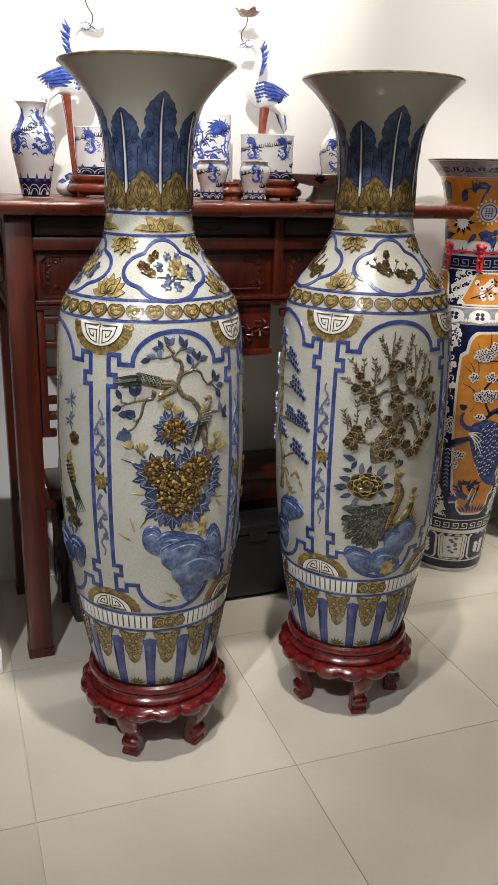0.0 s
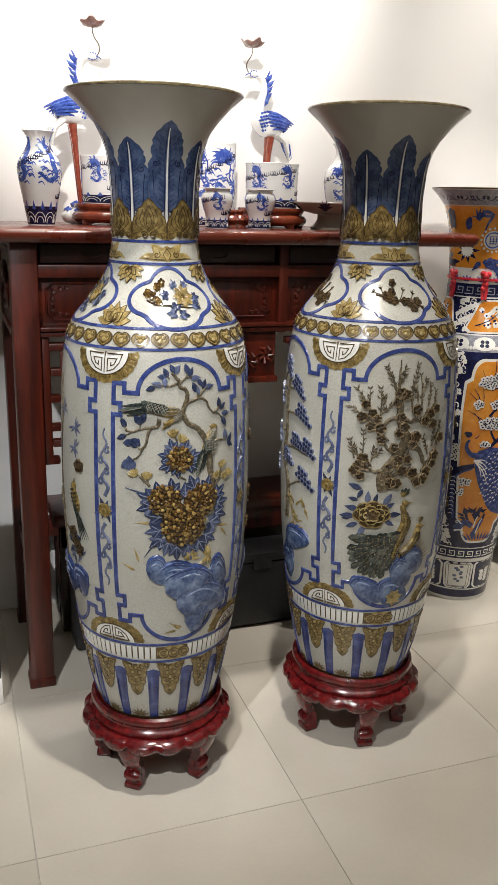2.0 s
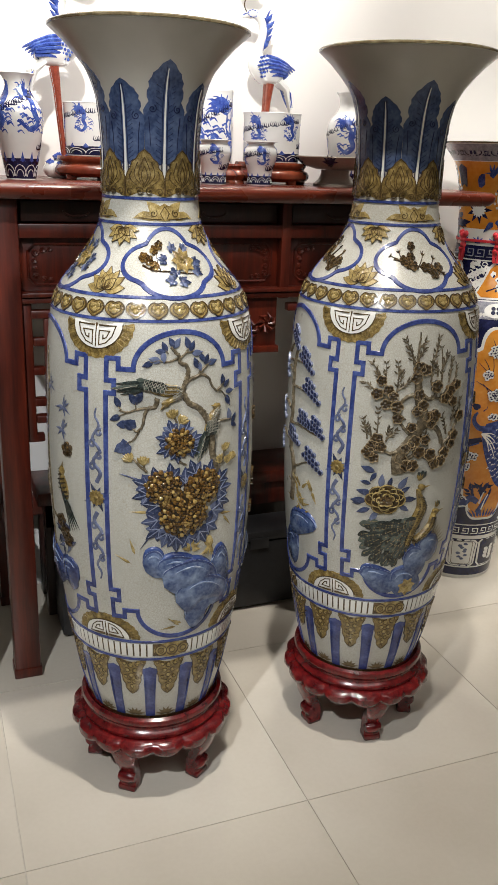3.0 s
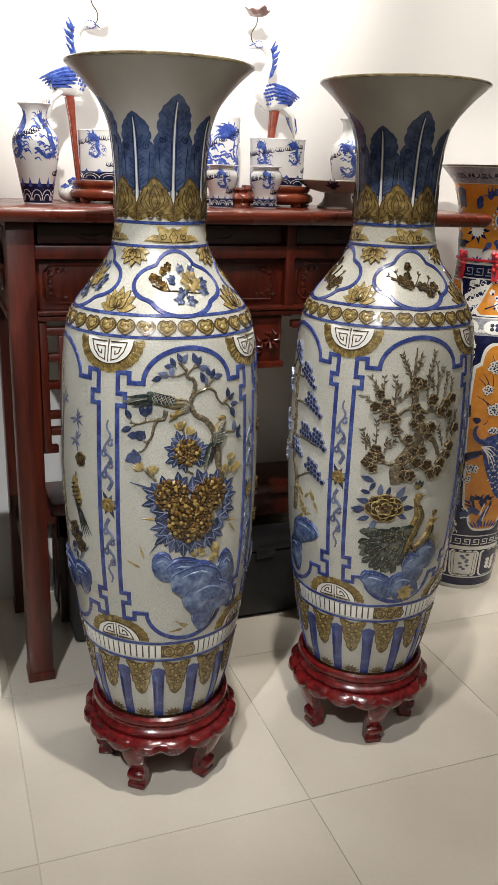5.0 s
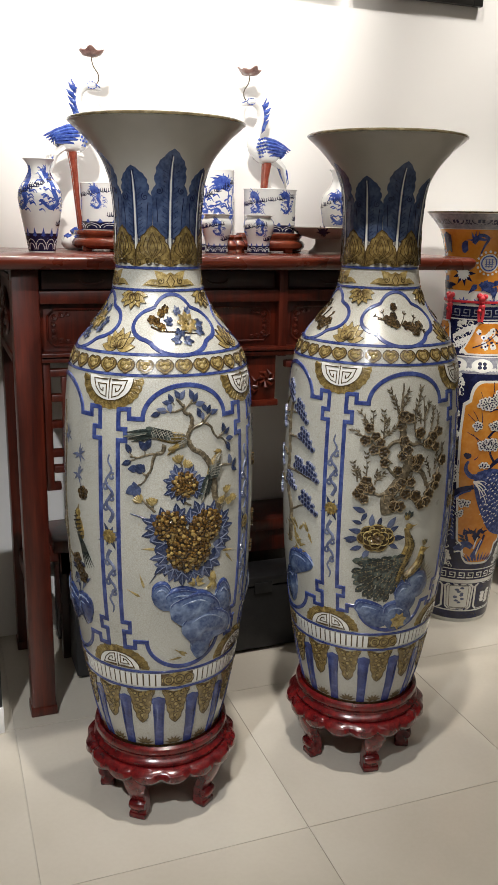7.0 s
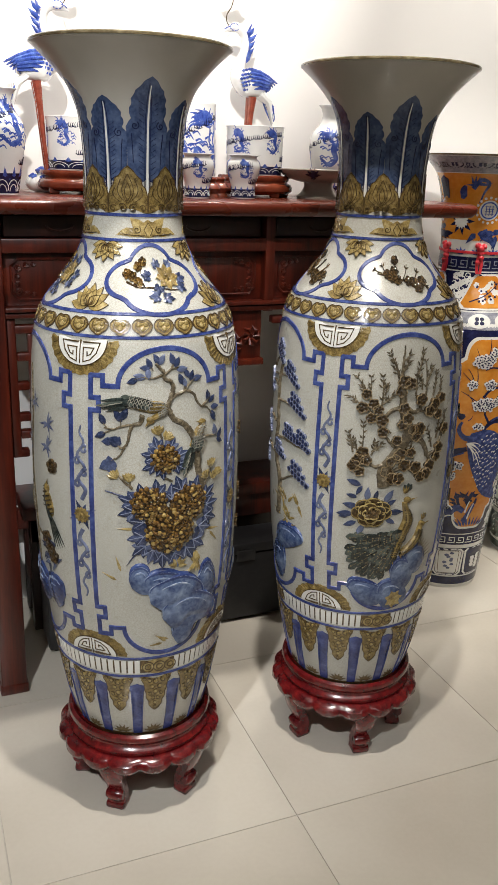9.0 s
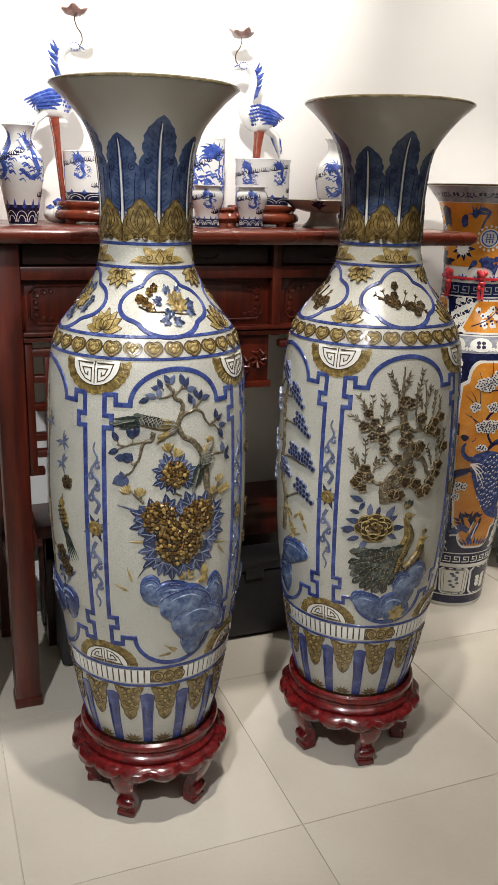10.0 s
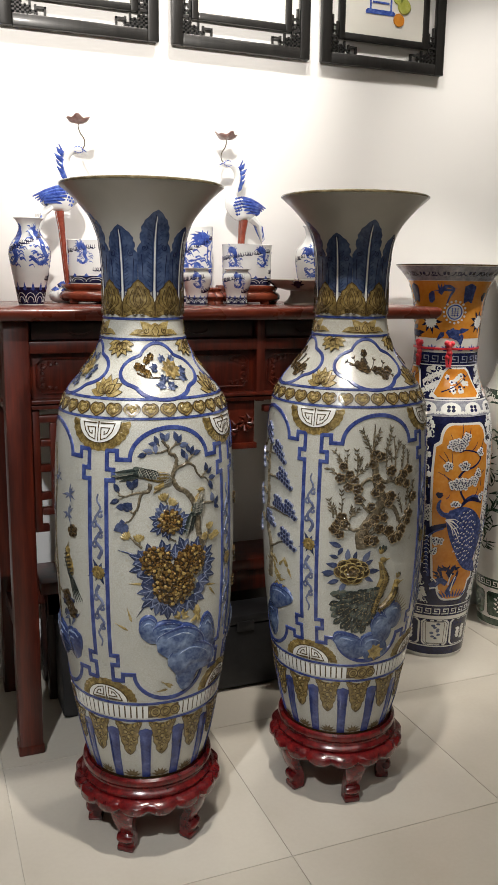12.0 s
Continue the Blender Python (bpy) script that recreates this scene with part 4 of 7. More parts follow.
def rocks(v, pa, layers, rng, label="blue and white modelled garden rock"):
    for u, v0, ru, rv, tilt, h in layers:
        bm, bm2 = bmesh.new(), bmesh.new()
        out = []
        for k in range(32):
            a = 2 * math.pi * k / 32
            f = 1 + 0.10 * math.sin(3 * a + u * 90) + 0.05 * rng.uniform(-1, 1)
            x, y = ru * f * math.cos(a), rv * f * math.sin(a)
            out.append((u + x * math.cos(tilt) - y * math.sin(tilt), v0 + x * math.sin(tilt) + y * math.cos(tilt)))
        plate(bm, pa, out, h, 0.009, 4)
        for g, i0, i1, w in ((0.8, 3, 17, 0.0085), (0.45, 5, 16, 0.0065)):
            line = [(u + (p - u) * g + 0.06 * ru, v0 + (q - v0) * g - 0.05 * rv) for p, q in out[i0:i1]]
            n = len(line)
            ribbon(bm2, pa, line, w, h + 0.009 * (1 - g * g) + 0.0022, shape=ROUND, widths=[0.0006 + w * math.sin(math.pi * i / (n - 1)) for i in range(n)])
        ob = part("rock", bm, ROCKBLUE, v, label)
        part("fold", bm2, ROCKPALE, ob, "pale blue folds")


def small_bird(parent, pa, u, v, turn, size, name="bird_relief"):
    """A plain bird shape: body, folded wing, tail and beak."""
    a = radians(turn)
    f = lambda x, y: (u + size * (x * math.cos(a) - y * math.sin(a)), v + size * (x * math.sin(a) + y * math.cos(a)))
    deg = -turn
    bm = bmesh.new()
    plate(bm, pa, [f(0.36 * math.cos(t) * (1.15 if math.cos(t) > 0 else 1), 0.17 * math.sin(t)) for t in np.linspace(0, 6.0, 20)], 0.003, 0.007)
    plate(bm, pa, [f(0.42 + 0.12 * math.cos(t), -0.08 + 0.1 * math.sin(t)) for t in np.linspace(0, 5.9, 14)], 0.004, 0.006)
    q = f(0.5, -0.12)
    blade(bm, pa, *q, 125 + deg, size * 0.2, size * 0.07, 0.004, 0.004)
    ob = part(name, bm, GOLD, parent, "ochre relief bird among branches")
    bm = bmesh.new()
    for k in range(9):
        q = f(0.2 - 0.05 * k, 0.08 - 0.02 * (k % 3))
        blade(bm, pa, *q, -100 + 12 * (k % 3 - 1) + deg, size * 0.34, size * 0.1, 0.009, 0.007, 0.002, 4)
    for k in range(5):
        q = f(-0.3, 0.02 * (k - 2))
        blade(bm, pa, *q, -92 + 5 * (k - 2) + deg, size * 0.95, size * 0.08, 0.006, 0.003, 0.0015, 5)
    part("plumage", bm, GREENGREY, ob)
    bm = bmesh.new()
    for k in range(22):
        x, y = 0.36 - 0.115 * (k % 6), -0.1 + 0.055 * (k // 6)
        if (x / 0.4) ** 2 + (y / 0.17) ** 2 < 0.9:
            ribbon(bm, pa, [f(x + 0.05 * math.cos(t), y + 0.045 * math.sin(t)) for t in (1.9, 2.5, 3.1, 3.7, 4.3)], 0.0013, 0.0108, base=0.003)
    for t in (0.4, 1.4, 2.4):
        ribbon(bm, pa, [f(0.42 + 0.05 * math.cos(t), -0.08 + 0.05 * math.sin(t)), f(0.42 + 0.09 * math.cos(t + 0.5), -0.08 + 0.08 * math.sin(t + 0.5))], 0.0012, 0.0095, base=0.003)
    part("scale_line", bm, DARKBROWN, ob)
    return ob


def leaflet(bm, pa, at, turn, length, width=0.42, h=0.002):
    """A pointed leaf given by its middle."""
    a = radians(turn)
    blade(bm, pa, at[0] - 0.5 * length * math.sin(a), at[1] - 0.5 * length * math.cos(a), turn, length, length * width * 1.25, h, h + 0.003, 0.0022, 6, blunt=0.8)


def limb(bm, pa, pts, widths, h, n=6):
    """A rounded body along points with its own width at each."""
    p = spline(pts, n)
    w = np.interp(np.linspace(0, len(pts) - 1, len(p)), range(len(pts)), widths)
    ribbon(bm, pa, p, 0.01, h, widths=list(w), shape=ROUND, step=0.006)


def feathers(bm, pa, pts, turn, length, width, h, fan=0.0):
    """A row of overlapping feathers rooted along points."""
    n = len(pts)
    for i, (u, v) in enumerate(pts):
        blade(bm, pa, u, v, turn + fan * (i / max(1, n - 1) - 0.5), length, width, h, h - 0.002, 0.0018, 5, blunt=1.1)


def slab_rock(parent, pa, outline, h, label="blue glazed garden rock in folded slabs"):
    """One fold of rock: a rounded slab, dark along its crest and pale on its flank."""
    o = spline(list(outline) + [outline[0]], 4)[:-1]
    c = o.mean(0)
    bm = bmesh.new()
    plate(bm, pa, o, h, 0.006, 5, centre=c)
    ob = part("rock", bm, ROCKMID, parent, label)
    top = sorted(range(len(o)), key=lambda i: -o[i][1])[0]
    n = len(o)
    run = [o[(top + d) % n] for d in range(-n // 4, n // 4 + 1)]
    bm = bmesh.new()
    line = [c + (q - c) * 0.95 for q in run]
    m = len(line)
    ribbon(bm, pa, line, 0.016, h + 0.0018, shape=ROUND, widths=[0.001 + 0.016 * math.sin(math.pi * i / (m - 1)) for i in range(m)])
    part("crest", bm, ROCKBLUE, ob, "deep blue crest of the fold")
    bm = bmesh.new()
    for f, w, cut in ((1.0, 0.003, 0), (0.7, 0.0085, 3)):
        line = [c + (q - c) * f + np.array((0.0, -0.003 * (f < 1))) for q in run[cut:len(run) - cut]]
        m = len(line)
        ribbon(bm, pa, line, w, h + 0.006 * (1 - f * f) + 0.0018, shape=ROUND, widths=[0.0008 + w * math.sin(math.pi * i / (m - 1)) for i in range(m)])
    part("fold", bm, ROCKPALE, ob, "pale blue fold")


def feathered_bird(parent, pa, body, widths, wing, tail, turn, tail_turn, tail_len, head, beak_turn):
    """A modelled bird: rounded body, scaled wing, long tail, head and beak."""
    bm = bmesh.new()
    limb(bm, pa, body, [w * 0.8 for w in widths], 0.011)
    plate(bm, pa, arc(*head, 0.0075, 0.0065, 0, 340, 14), 0.007, 0.004)
    blade(bm, pa, *head, beak_turn, 0.017, 0.006, 0.009, 0.007, 0.002, 4)
    ob = part("bird_relief", bm, GOLD, parent, "ochre relief bird with grey wing and tail")
    bm = bmesh.new()
    for r in range(3):
        f = r / 2
        pts = [(wing[0][0] + (wing[1][0] - wing[0][0]) * (i + 0.5 * (r % 2)) / 6 - f * wing[2][0], wing[0][1] + (wing[1][1] - wing[0][1]) * (i + 0.5 * (r % 2)) / 6 - f * wing[2][1]) for i in range(6)]
        feathers(bm, pa, pts, turn, 0.02 - 0.003 * r, 0.0095, 0.0135 + 0.001 * r)
    for k in range(4):
        blade(bm, pa, tail[0] + 0.003 * (k - 1.5) * math.cos(radians(tail_turn)), tail[1] - 0.003 * (k - 1.5) * math.sin(radians(tail_turn)), tail_turn + 4 * (k - 1.5), tail_len * (1 - 0.12 * abs(k - 2)), 0.009, 0.009, 0.004, 0.002, 7, blunt=0.7)
    part("plumage", bm, GREENGREY, ob, "dark grey wing and tail feathers")
    bm = bmesh.new()
    for r in range(4):
        for i in range(6):
            u = wing[0][0] + (wing[1][0] - wing[0][0]) * (i + 0.5 * (r % 2)) / 6 - r / 3 * wing[2][0]
            v = wing[0][1] + (wing[1][1] - wing[0][1]) * (i + 0.5 * (r % 2)) / 6 - r / 3 * wing[2][1]
            d = 90 - turn
            ribbon(bm, pa, arc(u, v, 0.0048, 0.0048, d - 75, d + 75, 6), 0.0014, 0.0165, base=0.009)
    for k in range(5):
        a = radians(tail_turn)
        u, v = tail[0] + tail_len * (0.12 + 0.16 * k) * math.sin(a), tail[1] + tail_len * (0.12 + 0.16 * k) * math.cos(a)
        ribbon(bm, pa, [(u, v), (u + 0.012 * math.sin(a + 0.25), v + 0.012 * math.cos(a + 0.25))], 0.0014, 0.0115 - 0.001 * k, base=0.004)
    line = spline(body, 5)
    for i, q in enumerate(line[4:-5]):
        for f in (-0.3, 0.0, 0.3):
            w = 0.8 * np.interp((i + 4) / 5, range(len(widths)), widths)
            ribbon(bm, pa, arc(q[0] + 0.002 * (i % 2), q[1] + f * w, 0.003, 0.003, 20, 160, 5), 0.001, 0.0142 - 0.01 * abs(f), base=0.005)
    part("scale_line", bm, PALEFEATHER, ob, "pale feather edges")


def motif_birds_peony(v, c):
    pa = Patch(skin, c, 0.55)
    rng = random.Random(11)
    bm = bmesh.new()
    twig(bm, pa, [(-0.021, 0.268), (-0.012, 0.259), (-0.005, 0.250), (-0.004, 0.240), (0.009, 0.233), (0.011, 0.220), (0.007, 0.206), (0.002, 0.193), (0.004, 0.180), (0.013, 0.166), (0.030, 0.156), (0.044, 0.141), (0.054, 0.122)], 0.006, 0.013, 0.007, 5, 0.0008, rng)
    twig(bm, pa, [(0.056, 0.118), (0.061, 0.092), (0.063, 0.064), (0.072, 0.026)], 0.017, 0.014, 0.008, 5, 0.001, rng)
    for pts, w0, w1 in (([(-0.004, 0.250), (-0.018, 0.244), (-0.033, 0.242), (-0.045, 0.245), (-0.059, 0.241)], 0.005, 0.002), ([(-0.005, 0.248), (0.005, 0.255), (0.013, 0.265)], 0.004, 0.002), ([(0.006, 0.257), (0.022, 0.259)], 0.003, 0.0015),
                        ([(0.006, 0.205), (0.020, 0.211), (0.039, 0.216), (0.053, 0.208), (0.061, 0.193), (0.070, 0.182)], 0.008, 0.004), ([(0.071, 0.183), (0.085, 0.178), (0.096, 0.163)], 0.004, 0.002), ([(0.074, 0.184), (0.090, 0.196)], 0.003, 0.0015),
                        ([(0.032, 0.214), (0.035, 0.226), (0.031, 0.241)], 0.004, 0.0015), ([(0.036, 0.218), (0.047, 0.231), (0.057, 0.238)], 0.004, 0.0015), ([(-0.026, 0.257), (-0.031, 0.263)], 0.003, 0.002),
                        ([(-0.046, 0.178), (-0.051, 0.162), (-0.064, 0.158), (-0.071, 0.140), (-0.074, 0.125), (-0.084, 0.116), (-0.091, 0.121)], 0.010, 0.003), ([(-0.079, 0.117), (-0.089, 0.101), (-0.102, 0.093)], 0.005, 0.002),
                        ([(-0.062, 0.160), (-0.082, 0.157), (-0.099, 0.151), (-0.116, 0.153)], 0.006, 0.002), ([(-0.101, 0.151), (-0.118, 0.142)], 0.003, 0.0015), ([(-0.085, 0.157), (-0.086, 0.170)], 0.003, 0.0015), ([(-0.111, 0.153), (-0.117, 0.163)], 0.003, 0.0015),
                        ([(-0.013, 0.067), (-0.006, 0.057), (0.007, 0.049)], 0.007, 0.004), ([(-0.066, 0.039), (-0.082, 0.054), (-0.092, 0.065)], 0.006, 0.004), ([(-0.070, 0.041), (-0.072, 0.057)], 0.005, 0.004), ([(-0.020, 0.116), (-0.012, 0.130), (-0.016, 0.144)], 0.006, 0.004),
                        ([(0.074, 0.025), (0.084, 0.041), (0.093, 0.050)], 0.005, 0.003), ([(0.087, 0.041), (0.092, 0.066)], 0.004, 0.003), ([(0.062, 0.123), (0.082, 0.124), (0.106, 0.123)], 0.007, 0.002)):
        twig(bm, pa, pts, w0, w1, 0.0055, 5, 0.0006, rng)
    part("branch", bm, BRANCH, v, "grey-brown modelled branch")
    bm = bmesh.new()
    for at, turn, px in (((-0.019, 0.276), -32, 17), ((-0.009, 0.275), 32, 17), ((0.011, 0.275), -20, 18), ((0.020, 0.269), 25, 16), ((-0.033, 0.269), -25, 16), ((-0.041, 0.261), -85, 15), ((-0.035, 0.250), 175, 16), ((-0.051, 0.246), -75, 18), ((-0.064, 0.238), -108, 16), ((0.030, 0.256), 85, 17), ((0.040, 0.246), 150, 15),
                     ((0.049, 0.243), 20, 16), ((0.061, 0.237), 78, 17), ((0.027, 0.238), -25, 18), ((0.034, 0.231), 165, 14), ((0.086, 0.201), -12, 18), ((0.096, 0.193), 45, 15), ((0.104, 0.177), 92, 16), ((0.099, 0.160), 155, 18), ((0.103, 0.132), -15, 20), ((0.117, 0.122), 20, 18), ((0.117, 0.109), 120, 14),
                     ((-0.119, 0.169), -25, 18), ((-0.090, 0.176), -35, 20), ((-0.079, 0.179), 30, 20), ((-0.123, 0.139), -115, 17)):
        leaflet(bm, pa, at, turn, px * 0.00135)
    for at, turn, px in (((-0.097, 0.129), -70, 20), ((-0.092, 0.129), 30, 16), ((-0.110, 0.128), -95, 15), ((-0.106, 0.090), -10, 18), ((-0.113, 0.083), -120, 20), ((-0.104, 0.081), 170, 22)):
        leaflet(bm, pa, at, turn, px * 0.0014, 0.6)
    part("foliage", bm, LEAFBLUE, v, "slate-blue modelled leaves")
    bm = bmesh.new()
    for at, turn in (((-0.020, 0.114), -15), ((0.002, 0.112), 25), ((-0.026, 0.100), -75), ((-0.025, 0.084), -110), ((-0.011, 0.078), 175), ((0.014, 0.081), 120), ((0.017, 0.096), 70)):
        maple(bm, pa, *at, turn, 0.026)
    for at, turn in (((-0.048, 0.019), -12), ((-0.062, 0.013), -70), ((-0.062, -0.004), -105), ((-0.021, 0.025), -6), ((0.005, 0.014), 0), ((0.025, 0.029), -20), ((0.054, 0.023), 12), ((0.076, 0.004), 48), ((0.079, -0.012), 85), ((0.077, -0.034), 110), ((0.063, -0.051), 105),
                     ((-0.046, -0.027), -80), ((-0.046, -0.056), -100), ((-0.043, -0.075), -128), ((-0.028, -0.083), -160), ((-0.012, -0.094), 178), ((0.012, -0.096), 165), ((0.036, -0.089), 150), ((0.051, -0.077), 125)):
        maple(bm, pa, *at, turn, 0.033)
    twig(bm, pa, [(-0.070, 0.015), (-0.087, 0.025), (-0.116, 0.034)], 0.009, 0.001)
    twig(bm, pa, [(-0.049, -0.081), (-0.064, -0.096), (-0.079, -0.117)], 0.007, 0.001)
    veins(part("peony_foliage", bm, LEAFBLUE, v, "slate-blue peony leaves"), pa)
    for at, r, n, lift in (((-0.006, 0.094), 0.026, 62, 0.012), ((-0.036, 0.008), 0.033, 100, 0.015), ((0.041, 0.001), 0.036, 112, 0.015), ((0.003, -0.047), 0.046, 190, 0.02)):
        bm = bmesh.new()
        pompom(bm, pa, *at, r, n, lift, rng)
        flower = part("peony", bm, GOLDDARK, v, "brown and gold peony of many petals")
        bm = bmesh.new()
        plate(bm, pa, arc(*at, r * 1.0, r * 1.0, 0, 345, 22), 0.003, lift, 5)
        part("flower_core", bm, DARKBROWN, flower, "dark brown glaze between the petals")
    for at, turn in (((-0.093, 0.065), -35), ((-0.072, 0.059), 0), ((-0.018, 0.146), -10), ((-0.007, 0.136), 40), ((0.092, 0.068), 0), ((0.106, 0.047), 30), ((0.081, 0.048), -30), ((0.097, 0.042), 10)):
        bm = bmesh.new()
        for d in (-34, -14, 14, 34, 0):
            blade(bm, pa, at[0], at[1] - 0.007, turn + d, 0.02, 0.0085, 0.005, 0.007, 0.0025, 5, blunt=1.2)
        bmesh.ops.remove_doubles(bm, verts=bm.verts, dist=1e-5)
        part("bud", bm, OCHRE, v, "pale ochre flower bud")
    bm = bmesh.new()
    for k in range(7):
        q = (0.057, -0.121)
        blade(bm, pa, q[0] + 0.006 * (k - 3) * 0.6, q[1] + 0.02 - 0.004 * abs(k - 3), 160 + 14 * (k - 3), 0.042, 0.011, 0.004, 0.009, 0.0025, 6, bend=0.5)
    for k in range(5):
        q = (0.020, -0.124)
        blade(bm, pa, *q, -80 + 45 * k, 0.02, 0.012, 0.004, 0.007, 0.002, 4)
    for at, turn in (((-0.063, -0.041), -88), ((0.084, -0.064), 100), ((0.094, -0.072), 140), ((0.008, -0.293), -65), ((0.003, -0.298), -50), ((-0.005, -0.299), -95), ((-0.098, -0.149), -60), ((-0.090, -0.129), -15)):
        blade(bm, pa, *at, turn, 0.036, 0.006, 0.001, 0.004)
    part("grass", bm, OCHRE, v, "pale ochre grass blades and curled leaves")["kind"] = "stuff"
    feathered_bird(v, pa, [(-0.068, 0.201), (-0.051, 0.195), (-0.029, 0.191), (-0.011, 0.190), (-0.007, 0.181), (-0.018, 0.175), (-0.030, 0.169)], [0.014, 0.026, 0.03, 0.024, 0.017, 0.015, 0.013], ((-0.064, 0.209), (-0.023, 0.200), (0.004, 0.010)), (-0.064, 0.203), -80, -102, 0.07, (-0.032, 0.168), -140)
    feathered_bird(v, pa, [(0.047, 0.109), (0.057, 0.124), (0.065, 0.136), (0.071, 0.145), (0.072, 0.152)], [0.012, 0.023, 0.027, 0.02, 0.014], ((0.052, 0.129), (0.072, 0.130), (0.004, 0.016)), (0.047, 0.111), -155, -165, 0.062, (0.071, 0.153), -75)
    slab_rock(v, pa, [(-0.069, -0.165), (-0.075, -0.144), (-0.066, -0.124), (-0.049, -0.119), (-0.036, -0.135), (-0.036, -0.175), (-0.052, -0.178)], 0.006)
    slab_rock(v, pa, [(0.066, -0.174), (0.074, -0.152), (0.091, -0.135), (0.116, -0.170), (0.121, -0.219), (0.086, -0.210)], 0.004)
    slab_rock(v, pa, [(-0.047, -0.171), (-0.043, -0.142), (-0.011, -0.133), (0.028, -0.148), (0.022, -0.187), (-0.021, -0.192)], 0.009)
    slab_rock(v, pa, [(-0.034, -0.198), (-0.036, -0.167), (-0.009, -0.151), (0.033, -0.147), (0.070, -0.170), (0.079, -0.202), (0.032, -0.210), (-0.006, -0.218)], 0.013)
    slab_rock(v, pa, [(-0.010, -0.235), (-0.008, -0.209), (0.018, -0.189), (0.059, -0.187), (0.108, -0.216), (0.112, -0.252), (0.051, -0.245), (0.017, -0.263)], 0.015)
    slab_rock(v, pa, [(0.013, -0.281), (0.015, -0.241), (0.037, -0.217), (0.078, -0.217), (0.113, -0.242), (0.106, -0.263), (0.071, -0.266), (0.056, -0.293), (0.030, -0.305)], 0.012)


def motif_plum_peacock(v, c):
    pa = Patch(skin, c, 0.55)
    rng = random.Random(23)
    bm = bmesh.new()
    twig(bm, pa, [(-0.035, -0.022), (-0.037, 0.010), (-0.027, 0.032), (-0.012, 0.054), (0.004, 0.080), (0.009, 0.103), (-0.003, 0.128), (-0.008, 0.156), (-0.011, 0.185), (-0.015, 0.210)], 0.032, 0.013, 0.010, 5, 0.0015, rng)
    for pts, w0, w1 in (([(-0.014, 0.208), (-0.014, 0.236), (-0.011, 0.273)], 0.009, 0.002), ([(-0.006, 0.071), (0.011, 0.082), (0.033, 0.079), (0.050, 0.063), (0.059, 0.039)], 0.018, 0.010), ([(0.058, 0.047), (0.068, 0.020), (0.047, 0.008)], 0.009, 0.005), ([(0.062, 0.039), (0.081, 0.049), (0.097, 0.077), (0.102, 0.098)], 0.009, 0.003),
                        ([(-0.007, 0.149), (-0.029, 0.143), (-0.044, 0.129), (-0.060, 0.124)], 0.011, 0.006), ([(-0.015, 0.060), (-0.036, 0.081), (-0.049, 0.098), (-0.057, 0.117)], 0.008, 0.005), ([(-0.002, 0.147), (0.022, 0.136), (0.035, 0.151), (0.028, 0.168)], 0.011, 0.006),
                        ([(-0.034, 0.028), (-0.059, 0.022), (-0.074, 0.034)], 0.009, 0.006), ([(-0.060, 0.126), (-0.080, 0.142), (-0.094, 0.152)], 0.008, 0.004), ([(0.022, 0.141), (0.054, 0.135), (0.073, 0.149)], 0.008, 0.004), ([(-0.023, 0.008), (0.004, 0.021), (0.030, 0.003)], 0.010, 0.005)):
        twig(bm, pa, pts, w0, w1, 0.0075, 5, 0.0012, rng)
    for p, q in (((-0.020, 0.213), (-0.042, 0.257)), ((-0.022, 0.208), (-0.034, 0.242)), ((0.019, 0.171), (0.018, 0.218)), ((0.019, 0.208), (0.033, 0.260)), ((0.045, 0.169), (0.040, 0.239)), ((0.043, 0.193), (0.056, 0.226)), ((0.064, 0.167), (0.070, 0.216)), ((0.082, 0.165), (0.085, 0.202)), ((-0.092, 0.183), (-0.105, 0.207)), ((-0.082, 0.172), (-0.098, 0.194)), ((-0.079, 0.177), (-0.079, 0.209)),
                 ((-0.097, 0.152), (-0.119, 0.169)), ((-0.053, 0.147), (-0.055, 0.210)), ((-0.051, 0.155), (-0.031, 0.175)), ((-0.105, 0.051), (-0.118, 0.098)), ((-0.096, 0.052), (-0.107, 0.078)), ((-0.087, 0.055), (-0.088, 0.113)), ((-0.067, 0.047), (-0.061, 0.076)), ((-0.067, 0.054), (-0.047, 0.072)), ((-0.013, 0.219), (-0.002, 0.241)), ((-0.014, 0.241), (0.000, 0.255)),
                 ((0.070, 0.057), (0.055, 0.099)), ((0.082, 0.073), (0.087, 0.116)), ((0.103, 0.093), (0.106, 0.127)), ((0.024, 0.037), (0.015, 0.064)), ((-0.030, 0.095), (-0.042, 0.100)), ((-0.048, 0.173), (-0.047, 0.194)), ((0.034, 0.182), (0.027, 0.208))):
        du, dv = q[0] - p[0], q[1] - p[1]
        twig(bm, pa, [p, (p[0] + du * 0.5 + 0.002, p[1] + dv * 0.5), q], 0.0048, 0.0015, 0.0045)
        for f in (0.25, 0.45, 0.65, 0.85, 1.0):
            for side in (-1, 1):
                if rng.random() < 0.75:
                    blade(bm, pa, p[0] + du * f, p[1] + dv * f, math.degrees(math.atan2(du, dv)) + side * rng.uniform(28, 50), rng.uniform(0.009, 0.014), 0.0048, 0.001, 0.0045, 0.0014, 3)
    part("plum_tree", bm, BRANCH, v, "brown modelled plum tree with bare twigs")
